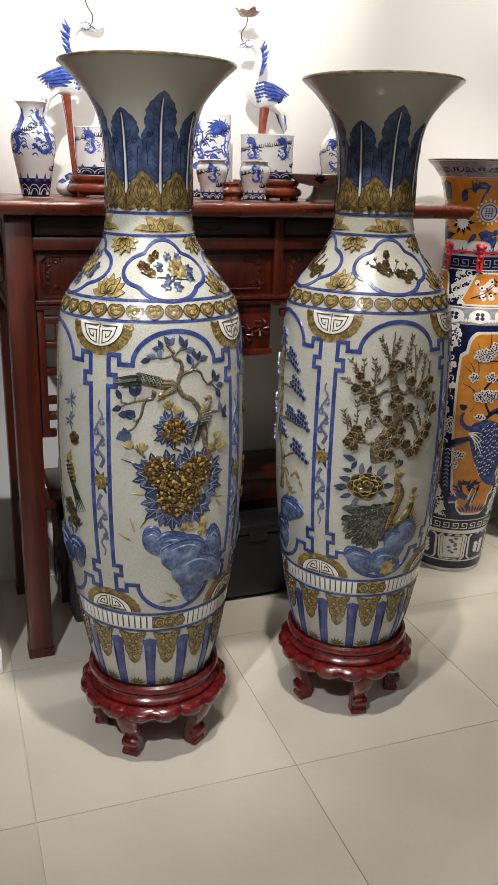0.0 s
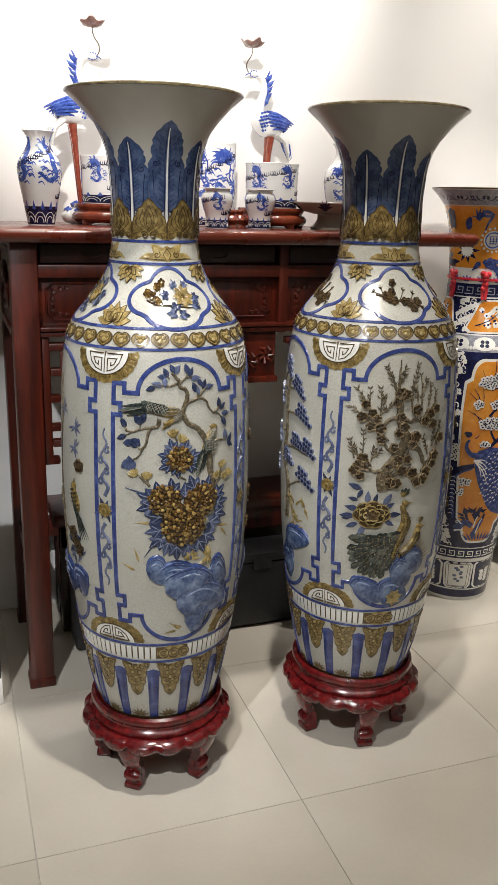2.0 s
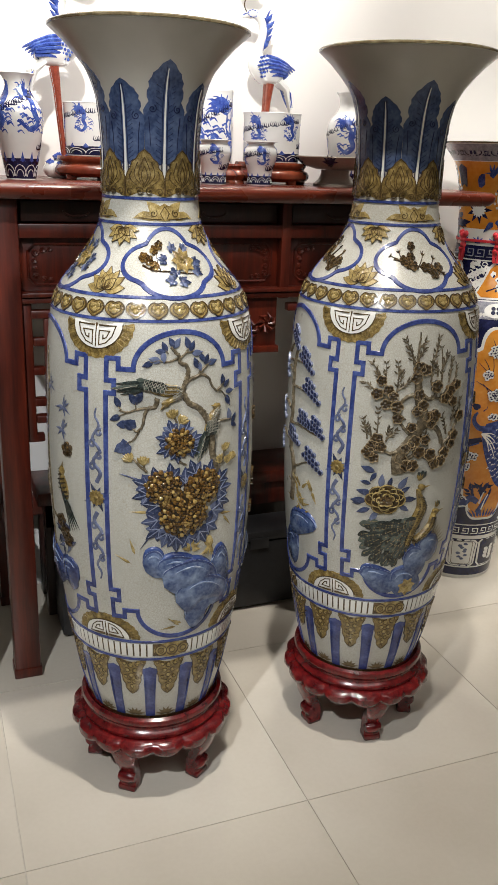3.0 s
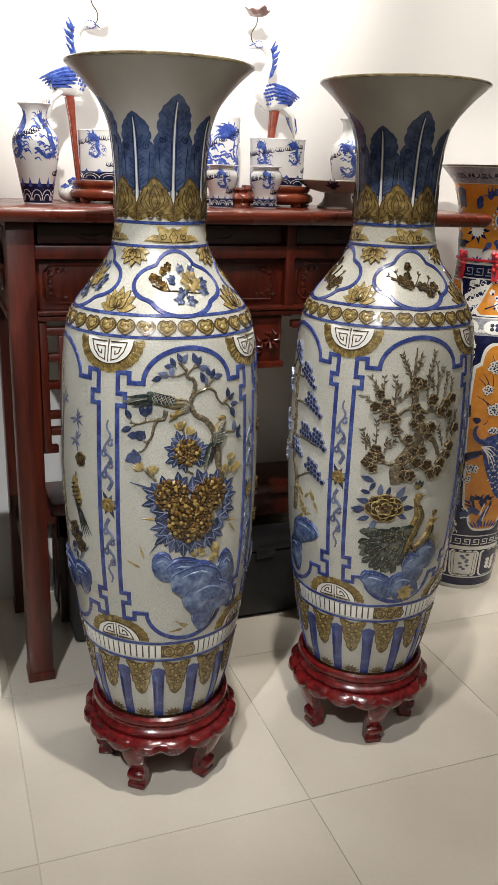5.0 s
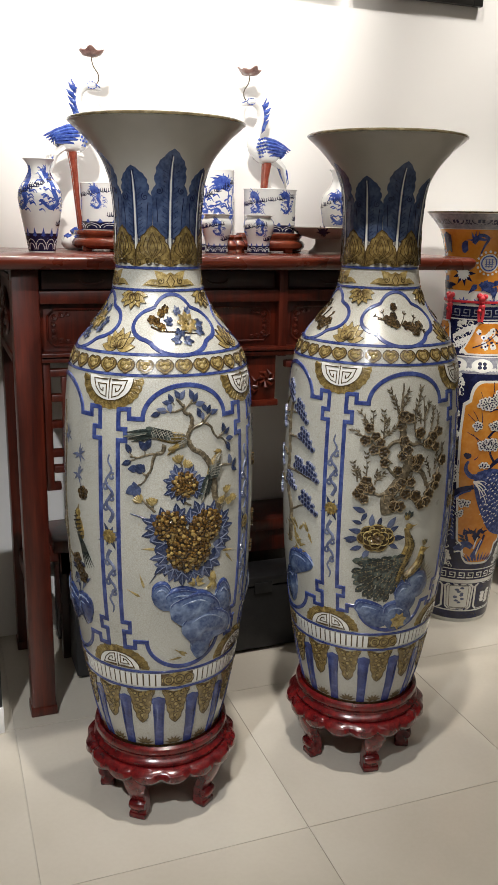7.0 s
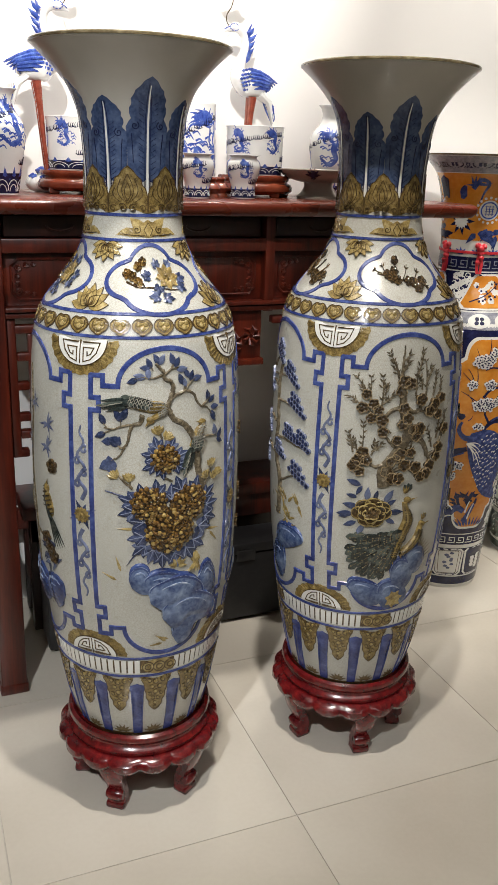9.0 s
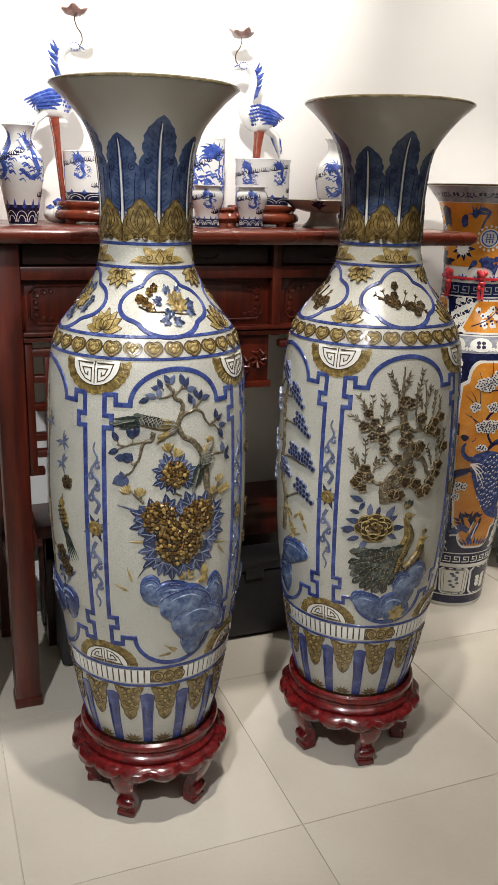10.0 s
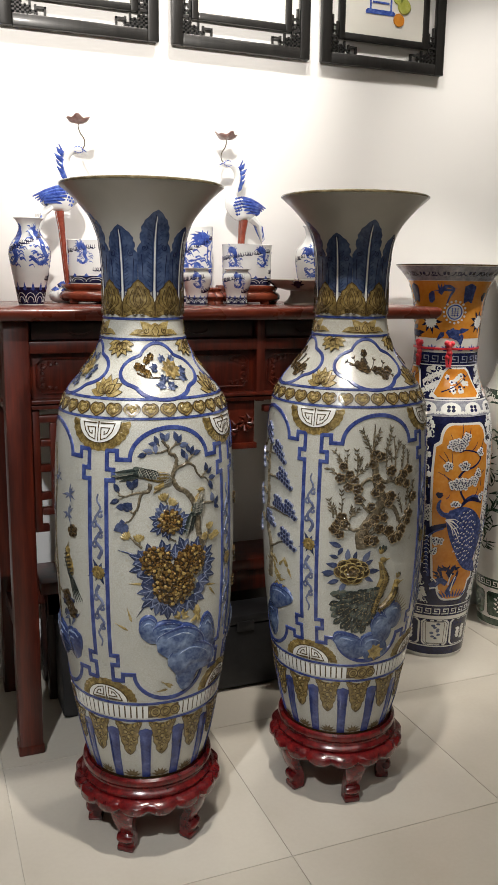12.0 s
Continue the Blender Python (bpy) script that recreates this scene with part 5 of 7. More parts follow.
    spots = [(-0.092, 0.148), (-0.060, 0.144), (-0.073, 0.127), (-0.051, 0.123), (-0.085, 0.175), (-0.048, 0.098), (-0.018, 0.080), (-0.027, 0.035), (-0.009, 0.050), (-0.034, 0.013), (0.003, 0.026), (-0.009, -0.003), (-0.022, -0.001), (0.025, 0.086), (-0.009, 0.113), (-0.007, 0.147), (-0.015, 0.182), (-0.011, 0.202), (0.003, 0.198), (0.031, 0.163), (0.067, 0.152), (0.084, 0.162), (0.054, 0.137), (0.077, 0.128),
             (0.016, 0.101), (-0.093, 0.038), (-0.101, 0.025), (-0.077, 0.038), (-0.089, 0.013), (0.088, 0.054), (0.084, 0.035), (0.066, 0.018), (0.057, 0.002), (0.028, 0.019), (0.042, -0.003), (0.103, 0.093), (0.014, 0.052), (0.002, 0.125), (0.063, 0.141), (-0.018, 0.040), (0.031, 0.102), (-0.070, 0.156), (-0.085, 0.053)]
    for at in spots:
        bm, bm2 = bmesh.new(), bmesh.new()
        args = (pa, *at, rng.uniform(0.0100, 0.0130), 0.010 + 0.004 * rng.random())
        plum(bm, *args, rng)
        plum_edge(bm2, *args)
        part("petal_edge", bm2, PLUMEDGE, part("blossom", bm, PLUMGLAZE, v))
    pc = (-0.057, -0.079)
    bm = bmesh.new()
    for at, turn, px in (((-0.098, -0.014), -70, 24), ((-0.086, -0.031), -150, 18), ((-0.101, -0.044), -75, 18), ((-0.102, -0.066), -80, 26), ((-0.113, -0.086), -92, 26), ((-0.101, -0.108), -110, 22), ((-0.079, -0.122), -150, 24), ((-0.068, -0.038), 0, 24), ((-0.050, -0.040), 12, 18), ((-0.023, -0.043), 30, 26), ((-0.017, -0.058), 55, 20), ((-0.004, -0.080), 88, 24), ((-0.015, -0.100), 120, 20), ((-0.115, -0.092), -95, 16)):
        leaflet(bm, pa, at, turn, px * 0.00135, 0.34)
    part("peony_foliage", bm, LEAFBLUE, v, "slate-blue peony leaves")
    bm, bm2 = bmesh.new(), bmesh.new()
    for rr, n, lf in ((0.038, 7, 0.007), (0.027, 6, 0.012), (0.017, 5, 0.016)):
        for k in range(n):
            a = 2 * math.pi * (k + rr * 20 + rng.uniform(-0.22, 0.22)) / n
            d = math.degrees(a)
            cu, cv = pc[0] + rr * 0.62 * math.cos(a), pc[1] + rr * 0.47 * math.sin(a)
            o = [(cu + rr * 0.5 * (1 + 0.1 * math.sin(3 * t + k)) * math.cos(t), cv + rr * 0.4 * (1 + 0.12 * math.cos(4 * t + k)) * math.sin(t)) for t in np.linspace(0, 5.9, 16)]
            plate(bm, pa, o, lf + 0.002 * rng.random(), -0.005, 3)
            ribbon(bm2, pa, arc(cu, cv, rr * 0.48, rr * 0.38, d - 85, d + 85, 10), 0.0024, lf + 0.003, base=lf - 0.003)
    pompom(bm, pa, *pc, 0.015, 22, 0.012, rng, 0.005)
    open_peony = part("peony", bm, PLUMGLAZE, v, "brown gold open peony")
    part("petal_edge", bm2, OCHRE, open_peony)
    # the long folded train and two bird shapes
    bm = bmesh.new()
    eyes = []
    root = (0.020, -0.125)
    for row in range(9):
        d = 0.142 - 0.0145 * row
        for k in range(10):
            a = -162 + 66 * (k + 0.5 * (row % 2)) / 9.5 + rng.uniform(-3, 3)
            dd = d * (1 - 0.2 * abs(a + 128) / 40) - 0.024
            q = (root[0] + dd * math.sin(radians(a)), root[1] + dd * math.cos(radians(a)))
            blade(bm, pa, *q, a + rng.uniform(-6, 6), 0.032, 0.017, 0.002 + 0.0011 * row, 0.0045 + 0.0011 * row, 0.0022, 6, blunt=1.5)
            eyes.append((root[0] + (dd + 0.022) * math.sin(radians(a)), root[1] + (dd + 0.022) * math.cos(radians(a)), 0.005 + 0.0011 * row, a))
    train = part("train_relief", bm, GREENGREY, v, "grey-green feathered train in relief")
    bm = bmesh.new()
    for u, w, h, a in eyes:
        knob(bm, pa, u, w, 0.0021, h, 6)
        ribbon(bm, pa, [(u - 0.014 * math.sin(radians(a)), w - 0.014 * math.cos(radians(a))), (u - 0.004 * math.sin(radians(a)), w - 0.004 * math.cos(radians(a)))], 0.0012, h + 0.0012, base=h - 0.002)
    part("eye_spot", bm, TAUPE, train)
    for body, widths, head, crest in (([(0.001, -0.187), (0.008, -0.156), (0.020, -0.125), (0.027, -0.102), (0.020, -0.077), (0.013, -0.058)], (0.016, 0.026, 0.028, 0.027, 0.016, 0.01), (0.020, -0.054), (0.012, -0.038)), ([(0.020, -0.180), (0.042, -0.167), (0.058, -0.148), (0.061, -0.130), (0.062, -0.119)], (0.016, 0.022, 0.02, 0.013, 0.008), (0.066, -0.117), (0.065, -0.106))):
        bm = bmesh.new()
        limb(bm, pa, body, widths, 0.0155)
        plate(bm, pa, arc(*head, 0.008, 0.007, 0, 340, 12), 0.010, 0.004)
        blade(bm, pa, *head, 80, 0.022, 0.005, 0.011, 0.009)
        for a in (-24, 0, 24):
            blade(bm, pa, *crest, a, 0.018, 0.007, 0.009, 0.009)
        twig(bm, pa, [body[0], (body[0][0] + 0.004, body[0][1] - 0.025), (body[0][0] + 0.012, body[0][1] - 0.055)], 0.007, 0.004, 0.007)
        fowl = part("bird_relief", bm, GOLD, v, "ochre scaled relief bird")
        bm = bmesh.new()
        line = spline(body, 6)
        for i, q in enumerate(line[:-6]):
            w = np.interp(i / 6, range(len(widths)), widths)
            for f in (-0.24, 0, 0.24):
                ribbon(bm, pa, arc(q[0] + f * w + 0.0015 * (i % 2), q[1], 0.0026, 0.0026, 20, 160, 5), 0.0011, 0.0172 - 0.012 * abs(f), base=0.01)
        part("scale_line", bm, DARKBROWN, fowl)
    bm = bmesh.new()
    for turn, px in ((-22, 0.02), (5, 0.024), (30, 0.02)):
        q = (0.015, -0.038)
        leaflet(bm, pa, (q[0] + 0.012 * math.sin(radians(turn)), q[1] + 0.012), turn, px, 0.5, 0.006)
        q = (0.067, -0.107)
        leaflet(bm, pa, (q[0] + 0.008 * math.sin(radians(turn)), q[1] + 0.008), turn, px * 0.7, 0.5, 0.006)
    part("crest_plume", bm, GREENGREY, v, "dark feathered crests")
    slab_rock(v, pa, [(-0.098, -0.262), (-0.086, -0.243), (-0.048, -0.249), (-0.016, -0.265), (-0.005, -0.299), (-0.034, -0.312), (-0.068, -0.298)], 0.003)
    slab_rock(v, pa, [(-0.023, -0.292), (-0.020, -0.256), (0.014, -0.248), (0.047, -0.269), (0.059, -0.302), (0.028, -0.319), (-0.005, -0.317)], 0.004)
    slab_rock(v, pa, [(0.010, -0.259), (-0.000, -0.217), (0.019, -0.194), (0.051, -0.211), (0.064, -0.249), (0.045, -0.275)], 0.006)
    slab_rock(v, pa, [(0.036, -0.223), (0.035, -0.185), (0.066, -0.172), (0.088, -0.187), (0.096, -0.223), (0.069, -0.242)], 0.005)
    bm = bmesh.new()
    for k in range(7):
        blade(bm, pa, 0.058, -0.197 - 0.0025 * k, 18 + 9 * k, 0.06, 0.007, 0.004, 0.007)
    part("grass", bm, TAUPE, v, "taupe grass blades")
    bm = bmesh.new()
    q = (0.018, -0.295)
    for k in range(14):
        blade(bm, pa, *q, 26 * k, 0.024 if k % 2 else 0.018, 0.012, 0.010, 0.013, 0.002, 5, blunt=1.1)
    pompom(bm, pa, *q, 0.007, 9, 0.006, rng, 0.004)
    part("flower", bm, OCHRE, v, "small ochre flower at the rock")


def motif_pines(v, c):
    pa = Patch(skin, c, 0.55)
    rng = random.Random(31)
    bm = bmesh.new()
    twig(bm, pa, [(0.028, -0.135), (0.033, -0.058), (0.009, 0.013), (0.014, 0.074), (0.008, 0.14), (0.014, 0.2)], 0.018, 0.006, 0.008, 5, 0.002, rng)
    for p, q in (((0.005, 0.122), (0.075, 0.119)), ((-0.029, 0.171), (0.051, 0.180)), ((0.012, 0.041), (0.108, 0.036)), ((0.033, -0.058), (0.098, -0.026)), ((-0.03, 0.19), (-0.003, 0.214))):
        twig(bm, pa, [p, ((p[0] + q[0]) / 2, (p[1] + q[1]) / 2 + 0.003), q], 0.007, 0.003, 0.006, 4, 0.001, rng)
    for u, w in ((-0.06, 0.07), (-0.05, 0.15), (-0.075, 0.0)):
        twig(bm, pa, [(0.0, w), (u * 0.5, w + 0.01), (u, w)], 0.007, 0.003, 0.006, 4, 0.001, rng)
    part("pine_branch", bm, BRANCH, v, "ochre-brown pine branches")
    for p, q, w in (((-0.012, 0.238), (0.025, 0.211), 3), ((0.038, 0.199), (0.086, 0.170), 3), ((0.061, 0.136), (0.110, 0.110), 3), ((0.048, 0.062), (0.096, 0.052), 3), ((0.088, 0.060), (0.127, 0.039), 3), ((0.008, 0.018), (0.053, 0.007), 3), ((0.075, -0.012), (0.128, -0.039), 3), ((-0.08, 0.06), (-0.03, 0.045), 3), ((-0.075, 0.16), (-0.03, 0.14), 3), ((-0.1, -0.02), (-0.05, -0.03), 3)):
        bm, bm2 = bmesh.new(), bmesh.new()
        du, dv = q[0] - p[0], q[1] - p[1]
        ln = max(math.hypot(du, dv), 0.03)
        nu, nv = -dv / ln, du / ln
        for i in range(6):
            for j in range(w):
                if j <= (5 - i) * 0.55 + 0.35:
                    f = (i + 0.5 * (j % 2)) / 5.2
                    u0, v0 = p[0] + du * f + nu * 0.0098 * (j - 0.6), p[1] + dv * f + nv * 0.0098 * (j - 0.6)
                    knob(bm, pa, u0, v0, 0.0052, 0.006, 8, 0.55)
                    ribbon(bm2, pa, arc(u0, v0, 0.0055, 0.0055, 0, 340, 10), 0.0016, 0.0078, closed=True)
        part("scale_edge", bm2, PINERIM, part("pine_clump", bm, PINEBLUE, v, "raised slate-blue pine clump"))
    slab_rock(v, pa, [(0.016, -0.204), (0.033, -0.161), (0.075, -0.152), (0.108, -0.161), (0.115, -0.182), (0.082, -0.203), (0.039, -0.220)], 0.006)
    slab_rock(v, pa, [(-0.024, -0.273), (0.006, -0.216), (0.045, -0.213), (0.049, -0.263), (0.024, -0.303)], 0.004)
    bm = bmesh.new()
    for k in range(16):
        q = (0.067, -0.120)
        blade(bm, pa, q[0] + rng.uniform(-0.03, 0.015), q[1] + rng.uniform(-0.04, 0.03), rng.uniform(-70, 70), 0.032, 0.008, 0.002, 0.006)
    q = (0.101, -0.095)
    for turn in (-20, -35, 150):
        blade(bm, pa, *q, turn, 0.03, 0.009, 0.003, 0.006)
    part("grass", bm, OCHRE, v, "ochre grass and flowers")


def motif_side(v, c, seed):
    """Bamboo sprays, a bird and flowers over a rock, on the sides that face away."""
    pa = Patch(skin, c, 0.55)
    rng = random.Random(seed)
    bm = bmesh.new()
    for u, z in ((0.085, 0.69), (0.08, 0.645), (0.03, 0.72), (-0.04, 0.7), (-0.08, 0.66), (0.0, 0.64), (-0.085, 0.73)):
        for a in (-130, -95, 15, 40, 60, 110, 150):
            blade(bm, pa, u - 0.006, z - 0.55, a + rng.uniform(-10, 10), rng.uniform(0.018, 0.03), 0.0065, 0.001, 0.004, 0.001)
    part("bamboo_foliage", bm, GREYBLUE, v, "slate-blue bamboo sprays")
    bm = bmesh.new()
    twig(bm, pa, [(0.0, -0.2), (0.012, -0.08), (0.0, 0.05), (0.015, 0.16), (0.005, 0.24)], 0.009, 0.003, 0.004)
    twig(bm, pa, [(0.01, -0.09), (0.05, -0.1), (0.075, -0.11)], 0.006, 0.003)
    twig(bm, pa, [(0.0, -0.06), (-0.05, -0.03), (-0.085, -0.04)], 0.006, 0.003)
    part("branch", bm, BRANCH, v)
    small_bird(v, pa, 0.075, -0.02, 108, 0.075)
    for u, z in ((0.072, -0.115), (0.082, -0.13), (-0.07, -0.05), (-0.085, -0.03), (0.06, -0.095), (-0.09, 0.1), (0.092, 0.06), (-0.098, -0.1)):
        bm = bmesh.new()
        plum(bm, pa, u, z, 0.014, 0.008, rng)
        part("blossom", bm, PLUMGLAZE, v)
    bm = bmesh.new()
    for k in range(16):
        blade(bm, pa, 0.07 + rng.uniform(-0.02, 0.02), -0.13 + rng.uniform(-0.03, 0.03), rng.uniform(0, 360), 0.026, 0.009, 0.002, 0.005)
    part("foliage", bm, LEAFBLUE, v)
    rocks(v, pa, [(0.075, -0.205, 0.028, 0.038, 0.1, 0.005), (0.02, -0.21, 0.05, 0.04, 0.2, 0.007), (-0.05, -0.215, 0.045, 0.04, 0, 0.005)], rng)


def shoulder_sprays(v, c, plain):
    def spray(bm, which):
        pa = Patch(skin, 0, 0.955)
        rng = random.Random(5)
        if which == 3:
            twig(bm, pa, [(-0.05, 0.0), (-0.03, -0.004), (0.0, -0.012), (0.025, -0.016), (0.05, -0.018)], 0.0045, 0.002)
            for u, w, du, dw in ((-0.03, -0.004, -0.012, 0.022), (-0.015, -0.008, 0.002, 0.042), (0.0, -0.01, 0.016, 0.026), (0.02, -0.014, 0.02, 0.022), (-0.04, 0.0, -0.02, 0.008), (0.03, -0.016, 0.02, -0.012)):
                twig(bm, pa, [(u, w), (u + du * 0.6, w + dw * 0.5), (u + du, w + dw)], 0.0028, 0.0012)
                for s in (-1, 1):
                    blade(bm, pa, u + du * 0.7, w + dw * 0.7, math.degrees(math.atan2(du, dw)) + 40 * s, 0.009, 0.004, 0.001, 0.003, 0.001, 3)
            for u, w in ((-0.03, -0.002), (-0.016, 0.004), (-0.022, -0.008), (-0.012, -0.012), (0.02, -0.016), (0.032, -0.02), (0.026, -0.026), (0.04, -0.014), (-0.012, 0.024), (0.01, -0.014)):
                plum(bm, pa, u, w, 0.009, 0.006, rng)
        elif which == 0:
            twig(bm, pa, [(-0.05, -0.004), (-0.03, -0.012), (0.0, -0.014), (0.03, -0.018), (0.052, -0.016)], 0.004, 0.002)
            twig(bm, pa, [(-0.02, -0.012), (-0.025, 0.01), (-0.018, 0.028)], 0.003, 0.0015)
            for u, w in ((-0.04, 0.004), (-0.03, -0.006), (-0.02, 0.028), (-0.03, 0.02), (-0.05, 0.008)):
                plum(bm, pa, u, w, 0.0085, 0.005, rng)
        elif which == 1:
            for a in range(0, 360, 45):
                blade(bm, pa, 0.022, 0.002, a, 0.022, 0.014, 0.004, 0.008, 0.002, 4, blunt=0.8)
            pompom(bm, pa, 0.022, 0.002, 0.007, 9, 0.006, rng, 0.003)
        else:
            for u, w, a in ((0.008, 0.02, -20), (0.03, 0.02, 30), (0.045, 0.0, 90), (0.04, -0.012, 130), (0.005, -0.012, 200), (-0.01, 0.004, -80), (0.0, -0.028, -90), (0.01, -0.03, 100)):
                maple(bm, pa, u, w, a, 0.016)
    qs = [c + 90 * k for k in range(4)]
    if plain:
        ring(v, "spray3", "blossom_spray", lambda b: spray(b, 3), PLUMGLAZE, qs, "brown plum twig on the shoulder")
        return
    ring(v, "spray0", "blossom_spray", lambda b: spray(b, 0), GOLDDARK, qs, "gold plum spray on the shoulder")
    ring(v, "spray1", "shoulder_flower", lambda b: spray(b, 1), GOLD, qs)
    ring(v, "spray2", "leaf_spray", lambda b: spray(b, 2), LEAFBLUE, qs)


C1, C2 = -88.5, -95.8
for v, c in ((vase1, C1), (vase2, C2)):
    common_decoration(v, c)
    shoulder_sprays(v, c, v is vase2)
motif_birds_peony(vase1, C1)
motif_side(vase1, C1 - 90, 41)
motif_side(vase1, C1 + 90, 42)
motif_plum_peacock(vase2, C2)
motif_pines(vase2, C2 - 90)
motif_side(vase2, C2 + 90, 43)


# ---- painted decoration: thin layers of colour lying on the glaze ----
def paint(parent, name, surf, az, z, build, material, label="", h=0.0006):
    bm = bmesh.new()
    build(bm, Patch(surf, az, z), h)
    return part(name, bm, material, parent, label)


def stroke(bm, pa, pts, w0, w1, h, n=4):
    p = spline(pts, n)
    ribbon(bm, pa, p, w0, h, widths=list(np.linspace(w0, w1, len(p))), base=-0.0006, step=0.006, shape=((-1, 0), (-0.9, 1), (0.9, 1), (1, 0)))


def dab(bm, pa, u, v, ru, rv, h, n=10, wob=0.0, rng=None):
    plate(bm, pa, [(u + ru * math.cos(6.283 * k / n) * (1 + (rng.uniform(-wob, wob) if rng else 0)), v + rv * math.sin(6.283 * k / n) * (1 + (rng.uniform(-wob, wob) if rng else 0))) for k in range(n)], h, 0, 1, -0.0006)


def zone(parent, name, surf, z0, z1, material, h=0.0004, label="", az0=0.0, az1=360.0, n=96):
    """A painted band between two heights."""
    bm = bmesh.new()
    m = max(2, int((z1 - z0) / 0.02))
    full = az1 - az0 >= 360
    cols = n if full else max(6, int(n * (az1 - az0) / 360))
    zs = [(z0, -0.0006)] + [(z0 + (z1 - z0) * i / m, h) for i in range(m + 1)] + [(z1, -0.0006)]
    rings = [[bm.verts.new(surf.at(az0 + (az1 - az0) * k / cols, z, hh)) for k in range(cols if full else cols + 1)] for z, hh in zs]
    for a, b in zip(rings, rings[1:]):
        for k in range(cols):
            q = (k + 1) % len(a)
            bm.faces.new((a[k], a[q], b[q], b[k]))
    return part(name, bm, material, parent, label)


def fret_band(bm, surf, z0, z1, count, h, width):
    zc, r = (z0 + z1) / 2, surf.radius((z0 + z1) / 2)
    pitch, hh = 2 * math.pi * r / count, (z1 - z0) / 2
    for k in range(count):
        pa = Patch(surf, 360 * k / count, zc)
        f = lambda u, v: (u * pitch, v * hh)
        ribbon(bm, pa, [f(-0.42, -0.62), f(0.36, -0.62), f(0.36, 0.5), f(-0.2, 0.5), f(-0.2, -0.1), f(0.1, -0.1)], width, h, base=-0.0006, step=0.01)


def cloud(bm, pa, u, v, s, h):
    """A little flame-shaped cloud of three strokes."""
    for d in (-1, 0, 1):
        stroke(bm, pa, [(u + d * s * 0.45, v - s * 0.3), (u + d * s * 0.5 - s * 0.12, v + s * 0.1), (u + d * s * 0.45 + s * 0.05, v + s * 0.6)], s * 0.24, s * 0.05, h, 3)
    stroke(bm, pa, [(u - s * 0.7, v - s * 0.15), (u, v - s * 0.42), (u + s * 0.7, v - s * 0.15)], s * 0.26, s * 0.1, h, 3)


def scroll_figure(bm, pa, u, v, s, h, rng):
    """A coiling scroll with scales and tufts, drawn as plain strokes."""
    stroke(bm, pa, [(u - 0.5 * s, v + 0.62 * s), (u - 0.2 * s, v + 0.8 * s), (u + 0.1 * s, v + 0.5 * s), (u + 0.05 * s, v + 0.1 * s), (u + 0.2 * s, v - 0.25 * s), (u - 0.1 * s, v - 0.5 * s), (u - 0.55 * s, v - 0.2 * s)], s * 0.4, s * 0.1, h)
    for k in range(30):
        a = rng.uniform(-60, 200)
        q = (u - 0.25 * s + rng.uniform(-0.2, 0.2) * s, v + 0.7 * s + rng.uniform(-0.2, 0.15) * s)
        stroke(bm, pa, [q, (q[0] + 0.2 * s * math.cos(radians(a)), q[1] + 0.2 * s * math.sin(radians(a))), (q[0] + 0.36 * s * math.cos(radians(a + 25)), q[1] + 0.36 * s * math.sin(radians(a + 25)))], s * 0.1, s * 0.02, h, 3)
    for k in range(30):
        q = (u + rng.uniform(-0.6, 0.5) * s, v + rng.uniform(-0.6, 0.3) * s)
        stroke(bm, pa, [q, (q[0] + 0.14 * s, q[1] + 0.06 * s), (q[0] + 0.24 * s, q[1] - 0.06 * s)], s * 0.07, s * 0.02, h, 3)


def wave_foot(bm, surf, h, z0, top, n):
    """Pointed waves over rows of round ripples at the foot of a pot."""
    for k in range(n):
        pa = Patch(surf, 360 * k / n, z0)
        w = 2 * math.pi * surf.radius(z0) / n
        plate(bm, pa, [(-w * 0.5, top * 0.35), (w * 0.5, top * 0.35), (w * 0.2, top * 0.6), (0, top), (-w * 0.2, top * 0.6)], h, 0, 1, -0.0006, (0, top * 0.5))


def ripples(bm, surf, h, z0, top, n):
    for k in range(n):
        pa = Patch(surf, 360 * (k + 0.5) / n, z0)
        w = 2 * math.pi * surf.radius(z0 + top * 0.4) / n
        for f in (1.0, 0.62):
            ribbon(bm, pa, arc(0, 0.001, w * 0.52 * f, top * 0.85 * f, 5, 175, 8), 0.0016, h, base=-0.0006, step=0.02)


def blue_white(parent, surf, height, clouds, seed, az, foot=0.22, figures=4, z1=None):
    rng = random.Random(seed)
    z1 = z1 or height * 0.92
    zone(parent, "foot_band", surf, 0.003, height * foot * 0.8, NAVY, 0.0003, "dark cobalt wave band")
    bm = bmesh.new()
    wave_foot(bm, surf, 0.0004, height * foot * 0.3, height * foot * 0.75, 12)
    part("wave_crest", bm, COBALT, parent)
    bm = bmesh.new()
    ripples(bm, surf, 0.0008, 0.005, height * foot * 0.55, 9)
    part("ripple", bm, PORCELAIN, parent)
    bm = bmesh.new()
    for k in range(figures):
        a = az + 360 * k / figures
        scroll_figure(bm, Patch(surf, a, (height * foot + z1) * 0.55), 0, 0, (z1 - height * foot) * 0.47, 0.0006, rng)
    part("painted_scroll", bm, COBALT, parent, "cobalt scrolling figure")["kind"] = "stuff"
    bm = bmesh.new()
    for k in range(clouds):
        a, z = az + 25 + k * 137.5, height * foot + 0.012 + (z1 - height * foot - 0.018) * ((k * 0.381) % 1)
        cloud(bm, Patch(surf, a, z), 0, 0, 0.0115, 0.0006)
    part("painted_cloud", bm, NAVY, parent)["kind"] = "stuff"


# ---- orange vase ----
C3 = -99.0


